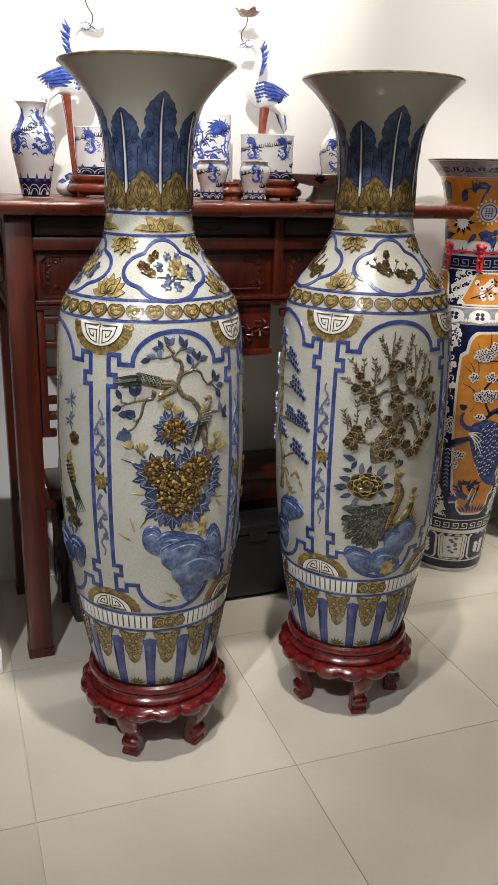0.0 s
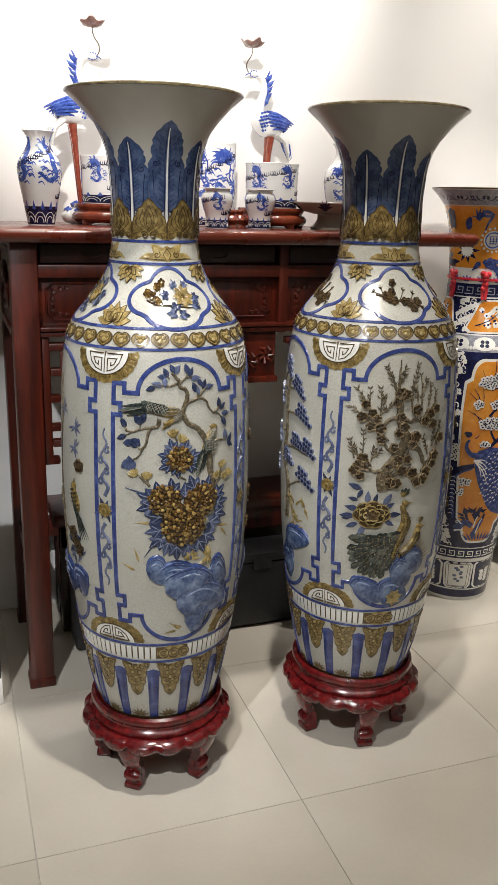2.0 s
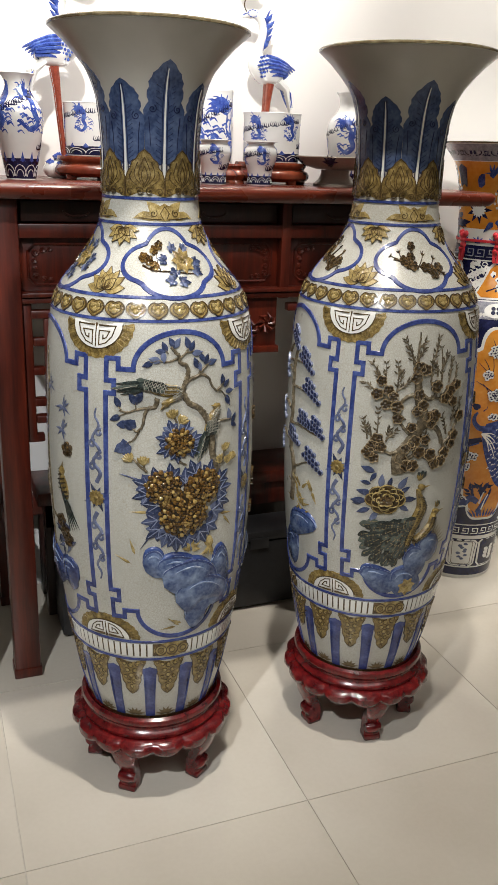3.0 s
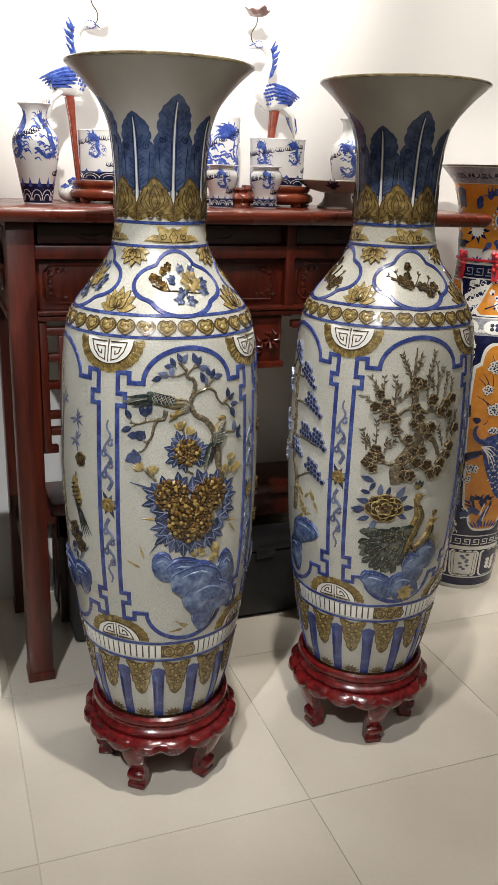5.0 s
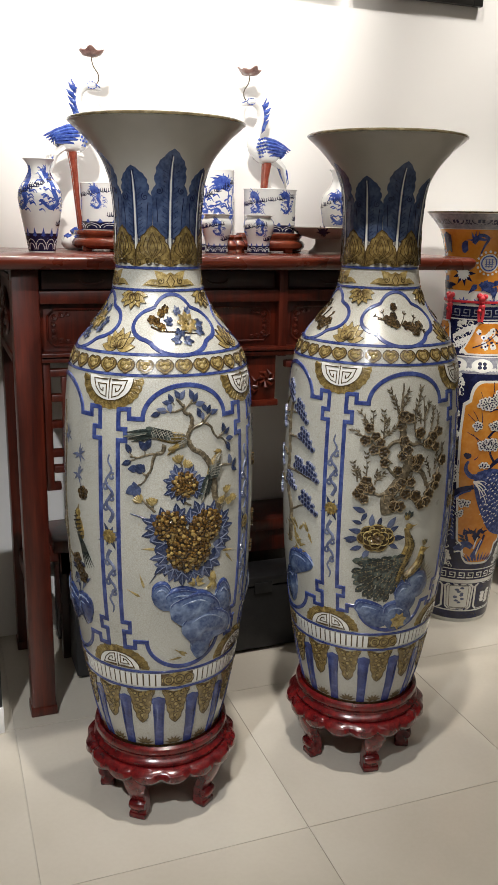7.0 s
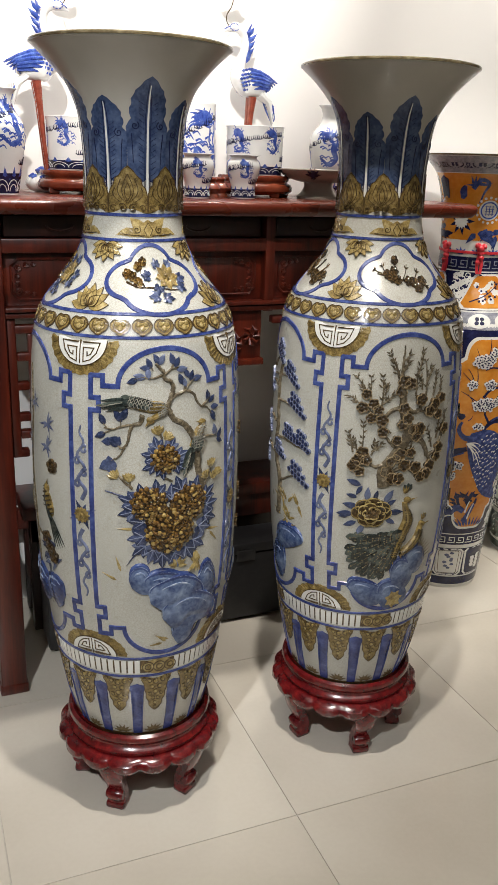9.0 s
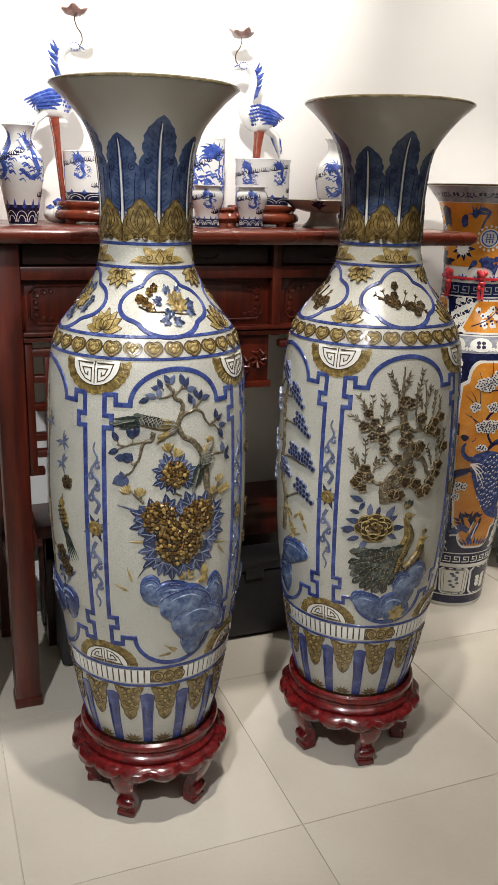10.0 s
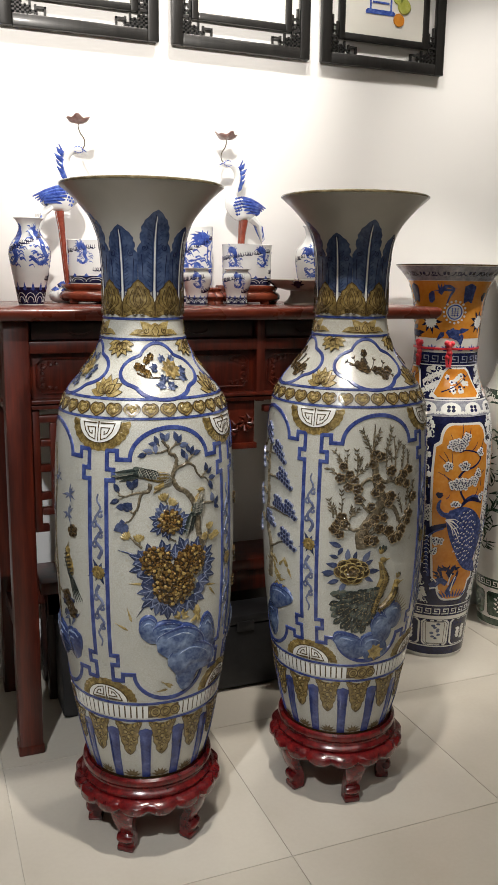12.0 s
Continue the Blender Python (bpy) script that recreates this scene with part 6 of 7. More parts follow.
def long_panel(az0, half, z0, z1, lean=1.0, cut=0.02):
    def build(bm, pa, h):
        zc = (z0 + z1) / 2
        hh = (z1 - z0) / 2
        out = [(-half + cut, -hh), (half - cut, -hh), (half, -hh + cut), (half * lean, hh - cut), (half * lean - cut, hh), (-half * lean + cut, hh), (-half * lean, hh - cut), (-half, -hh + cut)]
        dense = []
        for p, q in zip(out, out[1:] + out[:1]):
            m = max(1, int(math.dist(p, q) / 0.02))
            dense += [(p[0] + (q[0] - p[0]) * i / m, p[1] + (q[1] - p[1]) * i / m) for i in range(m)]
        plate(bm, pa, dense, h, 0, 10, -0.0006)
    return build


def outline_of(half, z0, z1, lean=1.0, cut=0.02, width=0.005):
    def build(bm, pa, h):
        hh = (z1 - z0) / 2
        out = [(-half + cut, -hh), (half - cut, -hh), (half, -hh + cut), (half * lean, hh - cut), (half * lean - cut, hh), (-half * lean + cut, hh), (-half * lean, hh - cut), (-half, -hh + cut)]
        ribbon(bm, pa, out, width, h, closed=True, base=-0.0006, step=0.015)
    return build


def blossoms(bm, pa, spots, r, h, rng):
    for u, v in spots:
        for k in range(5):
            a = k * 1.2566 + rng.random()
            dab(bm, pa, u + 0.55 * r * math.cos(a), v + 0.55 * r * math.sin(a), r * 0.5, r * 0.5, h, 7)


def flower_field(bm, surf, az0, az1, z0, z1, n, seed, h, r=0.008):
    """Small white flowers and curled leaves scattered over a dark ground."""
    rng = random.Random(seed)
    for k in range(n):
        a, z = az0 + (az1 - az0) * ((k * 0.618) % 1), z0 + (z1 - z0) * (k + 0.5) / n
        pa = Patch(surf, a, z)
        if k % 2:
            blossoms(bm, pa, [(0, 0)], r * rng.uniform(0.8, 1.2), h, rng)
        else:
            stroke(bm, pa, coil(0, 0, r, 0.9, rng.random() * 6), r * 0.45, r * 0.15, h, 1)


def decorate_orange(v):
    s = oskin
    rng = random.Random(77)
    zone(v, "navy_foot", s, 0.014, 0.043, NAVY, label="navy foot band")
    zone(v, "navy_ground", s, 0.048, 0.152, NAVY, label="navy base ground")
    for k in range(8):
        a = C3 - 17 + 45 * k
        white = k % 2 == 0
        p = paint(v, "base_panel", s, a, 0.1, long_panel(a, 0.047, 0.05, 0.15, 1.06, 0.01), WHITEGLAZE, "white base panel with grey sprigs" if white else "navy base panel with white flowers", 0.0009)
        paint(p, "panel_line", s, a, 0.1, outline_of(0.040, 0.056, 0.146, 1.06, 0.008, 0.0022) if white else long_panel(a, 0.040, 0.052, 0.146, 1.06, 0.009), NAVY, h=0.0013)
        if white:
            paint(p, "panel_line", s, a, 0.1, outline_of(0.031, 0.056, 0.14, 1.06, 0.004, 0.0022), LINEBROWN, h=0.0013)

        def sprig(bm, pa, h, k=k):
            r2 = random.Random(k)
            if k % 2 == 0:
                for i in range(9):
                    dab(bm, pa, r2.uniform(-0.014, 0.014), 0.034 - 0.007 * i, 0.007, 0.0045, h, 7, 0.2, r2)
            else:
                for i in range(7):
                    a2 = i * 0.9
                    blade(bm, pa, 0, -0.03 + 0.011 * i * 0.6, 65 * (-1) ** i, 0.026, 0.016, h, h, 0.0002, 5, blunt=1.0)
        paint(p, "sprig", s, a, 0.1, sprig, GREYBLUE if white else WHITEGLAZE, h=0.0019)
    zone(v, "fret_ground", s, 0.166, 0.204, NAVY, label="key-fret band")
    bm = bmesh.new()
    fret_band(bm, s, 0.168, 0.202, 28, 0.0011, 0.0036)
    part("key_fret", bm, WHITEGLAZE, v)
    zone(v, "dark_ground", s, 0.208, 0.888, NAVY, label="navy ground with white flowers")
    bm = bmesh.new()
    for k in range(4):
        flower_field(bm, s, C3 + 45 + 90 * k - 8, C3 + 45 + 90 * k + 8, 0.22, 0.88, 78, 5 + k, 0.0012, 0.0105)
        for e in (-1, 1):
            flower_field(bm, s, C3 + 90 * k + e * 34, C3 + 90 * k + e * 42, 0.215, 0.27, 10, 15 + k, 0.0012)
            flower_field(bm, s, C3 + 90 * k + e * 34, C3 + 90 * k + e * 42, 0.82, 0.885, 10, 25 + k, 0.0012)
    part("white_scroll", bm, WHITEGLAZE, v)["kind"] = "stuff"
    for k in range(4):
        a = C3 + 90 * k

        def cartouche(bm, pa, h, grow=0.0):
            hw, zt, zb = 0.098 + grow, 0.31 + grow, -0.315 - grow
            right = [(0.0, zt)] + arc(hw - 0.055, zt - 0.05, 0.035, 0.05, 90, 10, 6) + [(hw - 0.018, zt - 0.062), (hw, zt - 0.075), (hw + 0.004, 0.15), (hw + 0.002, 0.0), (hw - 0.006, -0.13), (hw - 0.014, zb + 0.075), (hw - 0.032, zb + 0.065)] + arc(hw - 0.075, zb + 0.05, 0.04, 0.05, -5, -90, 6) + [(0, zb)]
            pts = right + [(-u, w) for u, w in reversed(right[1:-1])]
            dense = []
            for p, q in zip(pts, pts[1:] + pts[:1]):
                m = max(1, int(math.dist(p, q) / 0.02))
                dense += [(p[0] + (q[0] - p[0]) * i / m, p[1] + (q[1] - p[1]) * i / m) for i in range(m)]
            plate(bm, pa, dense, h, 0, 16, -0.0006)
        paint(v, "cartouche_rim", s, a + 3.2, 0.55, lambda bm, pa, h: cartouche(bm, pa, h, 0.008), WHITEGLAZE, "white cartouche rim", 0.0011)
        paint(v, "orange_panel", s, a + 3.2, 0.55, cartouche, ORANGE, "orange painted panel", 0.0016)
        scene_on_orange(v, s, a, 60 + k)
    zone(v, "lobed_band", s, 0.889, 0.938, SLATE, label="grey-blue lobed band")
    for k in range(12):
        a = C3 + 15 + 30 * k
        p = paint(v, "lobe", s, a, 0.913, lambda bm, pa, h: plate(bm, pa, arc(0, 0, 0.034, 0.021, 0, 345, 16), h, 0, 2, -0.0006), WHITEGLAZE, "", 0.001)
        paint(p, "lobe_flower", s, a, 0.913, lambda bm, pa, h: [dab(bm, pa, 0.011 * math.cos(w), 0.008 * math.sin(w), 0.007, 0.006, h, 7) for w in (0.8, 2.3, 3.9, 5.5)], NAVY, "", 0.0014)
    zone(v, "shoulder_ground", s, 0.942, 1.052, NAVY, label="navy shoulder ground")
    bm = bmesh.new()
    for k in range(4):
        flower_field(bm, s, C3 + 45 + 90 * k - 14, C3 + 45 + 90 * k + 14, 0.948, 1.048, 26, 45 + k, 0.0012, 0.0095)
    part("white_scroll", bm, WHITEGLAZE, v)["kind"] = "stuff"
    for k in range(4):
        a = C3 + 90 * k
        paint(v, "panel_rim", s, a - 5, 0.996, long_panel(a, 0.080, 0.944, 1.048, 0.62, 0.012), WHITEGLAZE, "", 0.0011)
        paint(v, "shoulder_panel", s, a - 5, 0.996, long_panel(a, 0.073, 0.949, 1.042, 0.6, 0.012), ORANGE, "orange shoulder panel with white plum blossom", 0.0016)

        def spray(bm, pa, h, k=k):
            r2 = random.Random(k + 3)
            blossoms(bm, pa, [(r2.uniform(-0.035, 0.035), r2.uniform(-0.03, 0.03)) for _ in range(16)], 0.0085, h, r2)
        paint(v, "blossom_spray", s, a - 5, 0.996, spray, WHITEGLAZE, "", 0.0022)

        def eyes(bm, pa, h, k=k):
            r2 = random.Random(k + 3)
            for _ in range(16):
                dab(bm, pa, r2.uniform(-0.035, 0.035), r2.uniform(-0.03, 0.03), 0.0035, 0.0035, h, 6)
                [r2.random() for _ in range(5)]
            stroke(bm, pa, [(-0.05, -0.03), (-0.01, -0.012), (0.02, 0.01), (0.045, 0.03)], 0.004, 0.0015, h)
        paint(v, "twig", s, a - 5, 0.996, eyes, NAVY, "", 0.0027)
    zone(v, "fret_ground", s, 1.056, 1.096, NAVY, label="key-fret band")
    bm = bmesh.new()
    fret_band(bm, s, 1.058, 1.094, 20, 0.0011, 0.0036)
    part("key_fret", bm, SLATE, v)
    bm = bmesh.new()
    for k in range(14):
        pa = Patch(s, C3 + 360 / 14 * k, 1.1)
        for f in (-40, 0, 40):
            blade(bm, pa, 0, 0.002, f, 0.024, 0.011, 0.0005, 0.0006, 0.0002, 4)
    part("fan_leaf", bm, COBALT, v)
    zone(v, "orange_neck", s, 1.145, 1.335, ORANGE, 0.0005, "orange painted neck")
    neck_scene(v, s)
    zone(v, "rim_band", s, 1.337, 1.382, SLATE, 0.0006, "grey-blue rim border")
    bm = bmesh.new()
    for k in range(12):
        pa = Patch(s, C3 + 15 + 30 * k, 1.361)
        for i in range(9):
            dab(bm, pa, rng.uniform(-0.014, 0.014), rng.uniform(-0.013, 0.013), 0.0042, 0.003, 0.0012, 6)
        for f in (-1, 1):
            ribbon(bm, pa, arc(f * 0.004, 0, 0.009, 0.009, 90, 90 + f * 230, 8), 0.003, 0.0012, base=-0.0006)
        pa = Patch(s, C3 + 30 * k, 1.361)
        ribbon(bm, pa, arc(0, 0, 0.028, 0.011, 0, 340, 14), 0.004, 0.0012, closed=True, base=-0.0006)
        for w in (0.8, 2.3, 3.9, 5.5):
            dab(bm, pa, 0.009 * math.cos(w), 0.004 * math.sin(w), 0.005, 0.004, 0.0012, 7)
    part("rim_flower", bm, NAVY, v)["kind"] = "stuff"
    bm = bmesh.new()
    r = 0.1845
    lathe([(r - 0.004, 1.383), (r + 0.001, 1.3845), (r + 0.001, 1.3885), (r - 0.005, 1.3895)], 96, bm)
    part("rim", bm, LINEBROWN, v, "dark brown rim")


def scene_on_orange(v, s, a, seed):
    """A flowering plum tree over a spread blue train, a trunk and a rock, in painted strokes."""
    rng = random.Random(seed)
    clusters = (((-0.017, 0.245), 0.030, 0.020, 26), ((0.010, 0.267), 0.012, 0.016, 9), ((-0.002, 0.107), 0.036, 0.017, 34), ((0.048, 0.116), 0.02, 0.014, 12), ((-0.045, 0.171), 0.012, 0.010, 8), ((0.009, 0.170), 0.016, 0.012, 12), ((0.066, 0.141), 0.010, 0.012, 7), ((-0.108, 0.002), 0.010, 0.026, 12), ((-0.066, -0.097), 0.018, 0.012, 10), ((-0.077, -0.135), 0.010, 0.010, 5), ((-0.014, 0.036), 0.016, 0.007, 7), ((0.070, 0.216), 0.010, 0.014, 6), ((0.092, 0.057), 0.008, 0.012, 5))

    def tree(bm, pa, h):
        stroke(bm, pa, [(-0.088, -0.252), (-0.112, -0.208), (-0.110, -0.137), (-0.116, -0.086), (-0.086, -0.053), (-0.040, -0.038)], 0.034, 0.017, h)
        stroke(bm, pa, [(0.102, 0.043), (0.050, 0.055), (0.023, 0.046), (0.003, 0.023)], 0.030, 0.009, h)
        stroke(bm, pa, [(0.018, 0.050), (0.002, 0.079), (0.009, 0.099)], 0.009, 0.005, h)
        stroke(bm, pa, [(-0.010, 0.131), (0.009, 0.154), (0.048, 0.167), (0.073, 0.192), (0.054, 0.214), (0.012, 0.225), (-0.012, 0.218)], 0.009, 0.004, h)
        for p, q in (((-0.027, 0.222), (-0.045, 0.283)), ((-0.009, 0.250), (-0.003, 0.313)), ((0.011, 0.250), (0.027, 0.301)), ((-0.035, 0.159), (-0.078, 0.208)), ((-0.043, 0.179), (-0.064, 0.221)), ((-0.035, 0.167), (-0.038, 0.222)), ((-0.032, 0.120), (-0.078, 0.150)), ((-0.035, 0.108), (-0.059, 0.143)), ((-0.104, -0.032), (-0.115, 0.082)), ((-0.119, -0.024), (-0.124, 0.026)), ((-0.104, 0.009), (-0.095, 0.051)), ((0.065, 0.216), (0.086, 0.263)), ((0.085, 0.095), (0.078, 0.144)), ((0.032, 0.219), (0.057, 0.252)), ((0.053, 0.119), (0.098, 0.149)), ((-0.047, 0.056), (-0.036, 0.072)), ((0.055, 0.054), (0.073, 0.092))):
            stroke(bm, pa, [p, ((p[0] + q[0]) / 2 + 0.003, (p[1] + q[1]) / 2), q], 0.0036, 0.0014, h, 3)
        dab(bm, pa, *(-0.068, 0.069), 0.013, 0.010, h, 9, 0.25, rng)
        for k in range(26):
            q = (-0.021, -0.214)
            blade(bm, pa, q[0] + rng.uniform(-0.035, 0.05), q[1] + rng.uniform(-0.03, 0.01), rng.uniform(-80, 80), 0.03, 0.011, h, h, 0.0002, 4)
    paint(v, "painted_tree", s, a, 0.55, tree, NAVY, "navy painted plum tree", 0.0022)

    def train(bm, pa, h):
        c = (0.039, -0.083)
        o = spline([(-0.032, 0.015), (0.020, 0.026), (0.076, -0.002), (0.130, -0.080), (0.088, -0.19), (0.123, -0.227), (0.042, -0.202), (-0.002, -0.138), (-0.029, -0.075), (-0.042, -0.017), (-0.032, 0.015)], 4)[:-1]
        plate(bm, pa, o, h, 0, 8, -0.0006, c)
        stroke(bm, pa, [(-0.023, -0.001), (-0.051, -0.001), (-0.069, 0.018), (-0.070, 0.038), (-0.063, 0.051)], 0.022, 0.007, h)
        stroke(bm, pa, [(-0.095, -0.231), (-0.103, -0.157), (-0.104, -0.094), (-0.081, -0.065), (-0.047, -0.050)], 0.013, 0.005, h + 0.0007)
        stroke(bm, pa, [(-0.082, -0.273), (-0.049, -0.245), (-0.021, -0.257)], 0.03, 0.02, h)
        stroke(bm, pa, [(-0.016, -0.297), (0.003, -0.258), (0.015, -0.233)], 0.022, 0.014, h)
        stroke(bm, pa, [(0.085, 0.054), (0.049, 0.063), (0.026, 0.053)], 0.012, 0.004, h + 0.0007)
        for k in range(9):
            q = (0.011, -0.312)
            blade(bm, pa, q[0] + 0.01 * (k - 4), q[1], 12 * (k - 4), 0.036, 0.009, h, h, 0.0002, 4)
    paint(v, "painted_train", s, a, 0.55, train, TRAINBLUE, "cobalt spread train and rock", 0.0026)

    def eyes(bm, pa, h):
        c = (0.034, -0.083)
        for k in range(70):
            f, w = math.sqrt((k + 0.5) / 70), k * 2.4
            u, z = c[0] + 0.048 * f * math.cos(w), c[1] + 0.098 * f * math.sin(w)
            if u < -0.01 and z < -0.07:
                continue
            stroke(bm, pa, [(u - 0.003, z - 0.002), (u, z + 0.003), (u + 0.003, z)], 0.0024, 0.0016, h, 2)
        for q in ((-0.001, -0.022), (0.006, -0.047), (0.009, -0.072), (0.012, -0.101), (-0.012, -0.079), (-0.008, -0.034)):
            p = (-0.043, -0.019)
            stroke(bm, pa, [p, ((p[0] + q[0]) / 2 + 0.005, (p[1] + q[1]) / 2 + 0.004), q], 0.0055, 0.0015, h, 3)
        for p, q in (((-0.086, -0.278), (-0.045, -0.284)), ((-0.003, -0.284), (0.014, -0.229)), ((-0.062, -0.250), (-0.084, -0.243)), ((-0.015, -0.262), (-0.002, -0.219))):
            stroke(bm, pa, [p, ((p[0] + q[0]) / 2, (p[1] + q[1]) / 2 + 0.008), q], 0.006, 0.002, h + 0.0006, 3)
        for k in range(10):
            q = (-0.104, -0.084 - 0.0147 * k)
            stroke(bm, pa, [(q[0] - 0.008, q[1]), (q[0] + 0.002, q[1] + 0.004), (q[0] + 0.008, q[1] - 0.003)], 0.0022, 0.0012, h + 0.0008, 2)
        spots = [(u + ru * math.sqrt((k + 0.5) / n) * math.cos(k * 2.4) + rng.uniform(-0.002, 0.002), w + rw * math.sqrt((k + 0.5) / n) * math.sin(k * 2.4) + rng.uniform(-0.002, 0.002)) for (u, w), ru, rw, n in clusters for k in range(n)]
        blossoms(bm, pa, spots, 0.0078, h + 0.0006, rng)
        eyes.spots = spots
    paint(v, "white_blossom", s, a, 0.55, eyes, WHITEGLAZE, "white plum blossom", 0.003)

    def hearts(bm, pa, h):
        for u, w in eyes.spots:
            dab(bm, pa, u, w, 0.0027, 0.0027, h, 6)
            for k in range(3):
                t = rng.random() * 6.28
                dab(bm, pa, u + 0.0082 * math.cos(t), w + 0.0082 * math.sin(t), 0.0013, 0.0013, h - 0.0004, 5)
    paint(v, "blossom_heart", s, a, 0.55, hearts, NAVY, "", 0.0042)["kind"] = "stuff"


def neck_scene(v, s):
    rng = random.Random(9)

    def seal(bm, pa, h):
        plate(bm, pa, arc(0, 0, 0.029, 0.029, 0, 348, 24), h, 0, 2, -0.0006)
        for k in range(16):
            dab(bm, pa, 0.036 * math.cos(k * 0.3927), 0.036 * math.sin(k * 0.3927), 0.0042, 0.0042, h, 6)
    for k in range(4):
        a = -113.5 + 90 * k
        p = paint(v, "seal", s, a, 1.233, seal, WHITEGLAZE, "round blue and white seal", 0.0016)

        def lines(bm, pa, h):
            ribbon(bm, pa, arc(0, 0, 0.023, 0.023, 0, 345, 20), 0.005, h, closed=True, base=-0.0006)
            for u in (-0.009, 0, 0.009):
                ribbon(bm, pa, [(u, -0.014), (u, 0.014)], 0.003, h, base=-0.0006)
            for w in (-0.01, -0.003, 0.004, 0.011):
                ribbon(bm, pa, [(-0.013, w), (0.013, w)], 0.0022, h, base=-0.0006)
        paint(p, "seal_bar", s, a, 1.233, lines, COBALT, "", 0.0022)

        def flow(bm, pa, h):
            for d in range(12):
                blade(bm, pa, rng.uniform(-0.04, 0.04), -0.062 + rng.uniform(-0.012, 0.012), rng.uniform(60, 300), 0.042, 0.018, h, h, 0.0002, 5)
            stroke(bm, pa, [(-0.05, 0.06), (-0.03, 0.085), (-0.01, 0.075), (-0.02, 0.05), (-0.03, 0.02)], 0.014, 0.004, h)
            for d in range(8):
                blade(bm, pa, -0.03 + rng.uniform(-0.02, 0.02), 0.07, rng.uniform(-90, 90), 0.028, 0.007, h, h, 0.0002, 4)
            plate(bm, pa, [(0.025, 0.03), (0.055, 0.03), (0.058, 0.085), (0.04, 0.095), (0.022, 0.085)], h, 0, 3, -0.0006)
            dab(bm, pa, -0.075, 0.05, 0.012, 0.02, h, 8, 0.3, rng)
        paint(v, "painted_petal", s, a, 1.233, flow, TRAINBLUE if k % 2 == 0 else NAVY, "cobalt petals and scroll", 0.0012)

        def mum(bm, pa, h):
            for d in range(0, 360, 24):
                blade(bm, pa, 0, 0, d, 0.024, 0.008, h, h, 0.0003, 4, blunt=1.4)
        p = paint(v, "chrysanthemum", s, a - 40, 1.2, mum, WHITEGLAZE, "", 0.0018)
        paint(v, "painted_leaf", s, a - 40, 1.2, lambda bm, pa, h: [blade(bm, pa, 0.012 * math.cos(d), 0.012 * math.sin(d), 90 - math.degrees(d), 0.03, 0.013, h, h, 0.0002, 4) for d in np.arange(0, 6.2, 0.7)], NAVY, "", 0.0012)


decorate_orange(orange_vase)
for floor_piece in (vase1, vase2):
    # this coat paints the flare's shade onto the neck
    zone(floor_piece, "flare", skin, 1.075, 1.3405, FLARESHADE, 0.0008, "smooth flared neck with its shade put into the grey")


def red_ribbon():
    t = thing("ribbon", pose(*OV), "red satin ribbon tied in bows round the orange vase neck", "ribbon")
    bm = bmesh.new()
    n = 64
    rings = [[bm.verts.new(oskin.at(360 * k / n, z, h)) for k in range(n)] for z, h in ((1.106, 0.002), (1.1065, 0.004), (1.1135, 0.004), (1.114, 0.002))]
    for a, b in zip(rings, rings[1:]):
        for k in range(n):
            bm.faces.new((a[k], a[(k + 1) % n], b[(k + 1) % n], b[k]))
    part("band", bm, RED, t)
    for az, s in ((-119, 1.0), (-178, 1.0)):
        bm = bmesh.new()
        pa = Patch(oskin, az, 1.11)
        for u, w, r in ((0.0, 0.012, 0.012), (-0.008, 0.02, 0.009), (0.009, 0.018, 0.009), (0.0, 0.0, 0.01), (0.002, -0.014, 0.01), (-0.004, -0.028, 0.009)):
            knob(bm, pa, u * s, w * s, r * s, 0.004, 8, 0.9)
        for d in (-1, 1):
            stroke(bm, pa, [(0, 0), (d * 0.006, -0.03), (d * 0.004, -0.062)], 0.011, 0.008, 0.006)
        part("bow", bm, RED, t, "knotted red bow with hanging tails")


red_ribbon()


def decorate_green(v):
    s = gskin
    rng = random.Random(99)
    zone(v, "green_foot", s, 0.012, 0.04, GREEN, label="dark green foot band")
    for k in range(8):
        a = -150 + 45 * k
        p = paint(v, "base_panel", s, a, 0.1, long_panel(a, 0.043, 0.05, 0.15, 1.06, 0.01), GREEN, "", 0.0008)
        paint(p, "sprig", s, a, 0.1, lambda bm, pa, h: [blade(bm, pa, 0, -0.03 + 0.01 * i, 60 * (-1) ** i, 0.016, 0.009, h, h, 0.0002, 4) for i in range(7)], WHITEGLAZE, "", 0.0013)
    zone(v, "fret_ground", s, 0.166, 0.204, GREEN)
    bm = bmesh.new()
    fret_band(bm, s, 0.168, 0.202, 28, 0.0011, 0.0036)
    part("key_fret", bm, WHITEGLAZE, v)
    bm = bmesh.new()
    for k in range(90):
        pa = Patch(s, -230 + 160 * rng.random(), 0.3 + 0.5 * rng.random())
        stroke(bm, pa, [(0, 0), (0.012, 0.02), (0.01, 0.045)], 0.004, 0.001, 0.0008, 3)
        for d in range(5):
            blade(bm, pa, 0.004 * d, 0.008 * d, rng.uniform(-120, 120), 0.04, 0.008, 0.0008, 0.0008, 0.0002, 4)
    part("painted_foliage", bm, GREEN, v, "dark green painted foliage")
    zone(v, "shoulder_band", s, 0.889, 0.938, GREEN)
    bm = bmesh.new()
    flower_field(bm, s, -240, -60, 0.892, 0.936, 40, 3, 0.0011, 0.011)
    part("white_scroll", bm, WHITEGLAZE, v)["kind"] = "stuff"
    zone(v, "green_neck", s, 1.056, 1.09, GREEN)


decorate_green(green_vase)

# ---- things on the table ----
TZ = TOP_Z


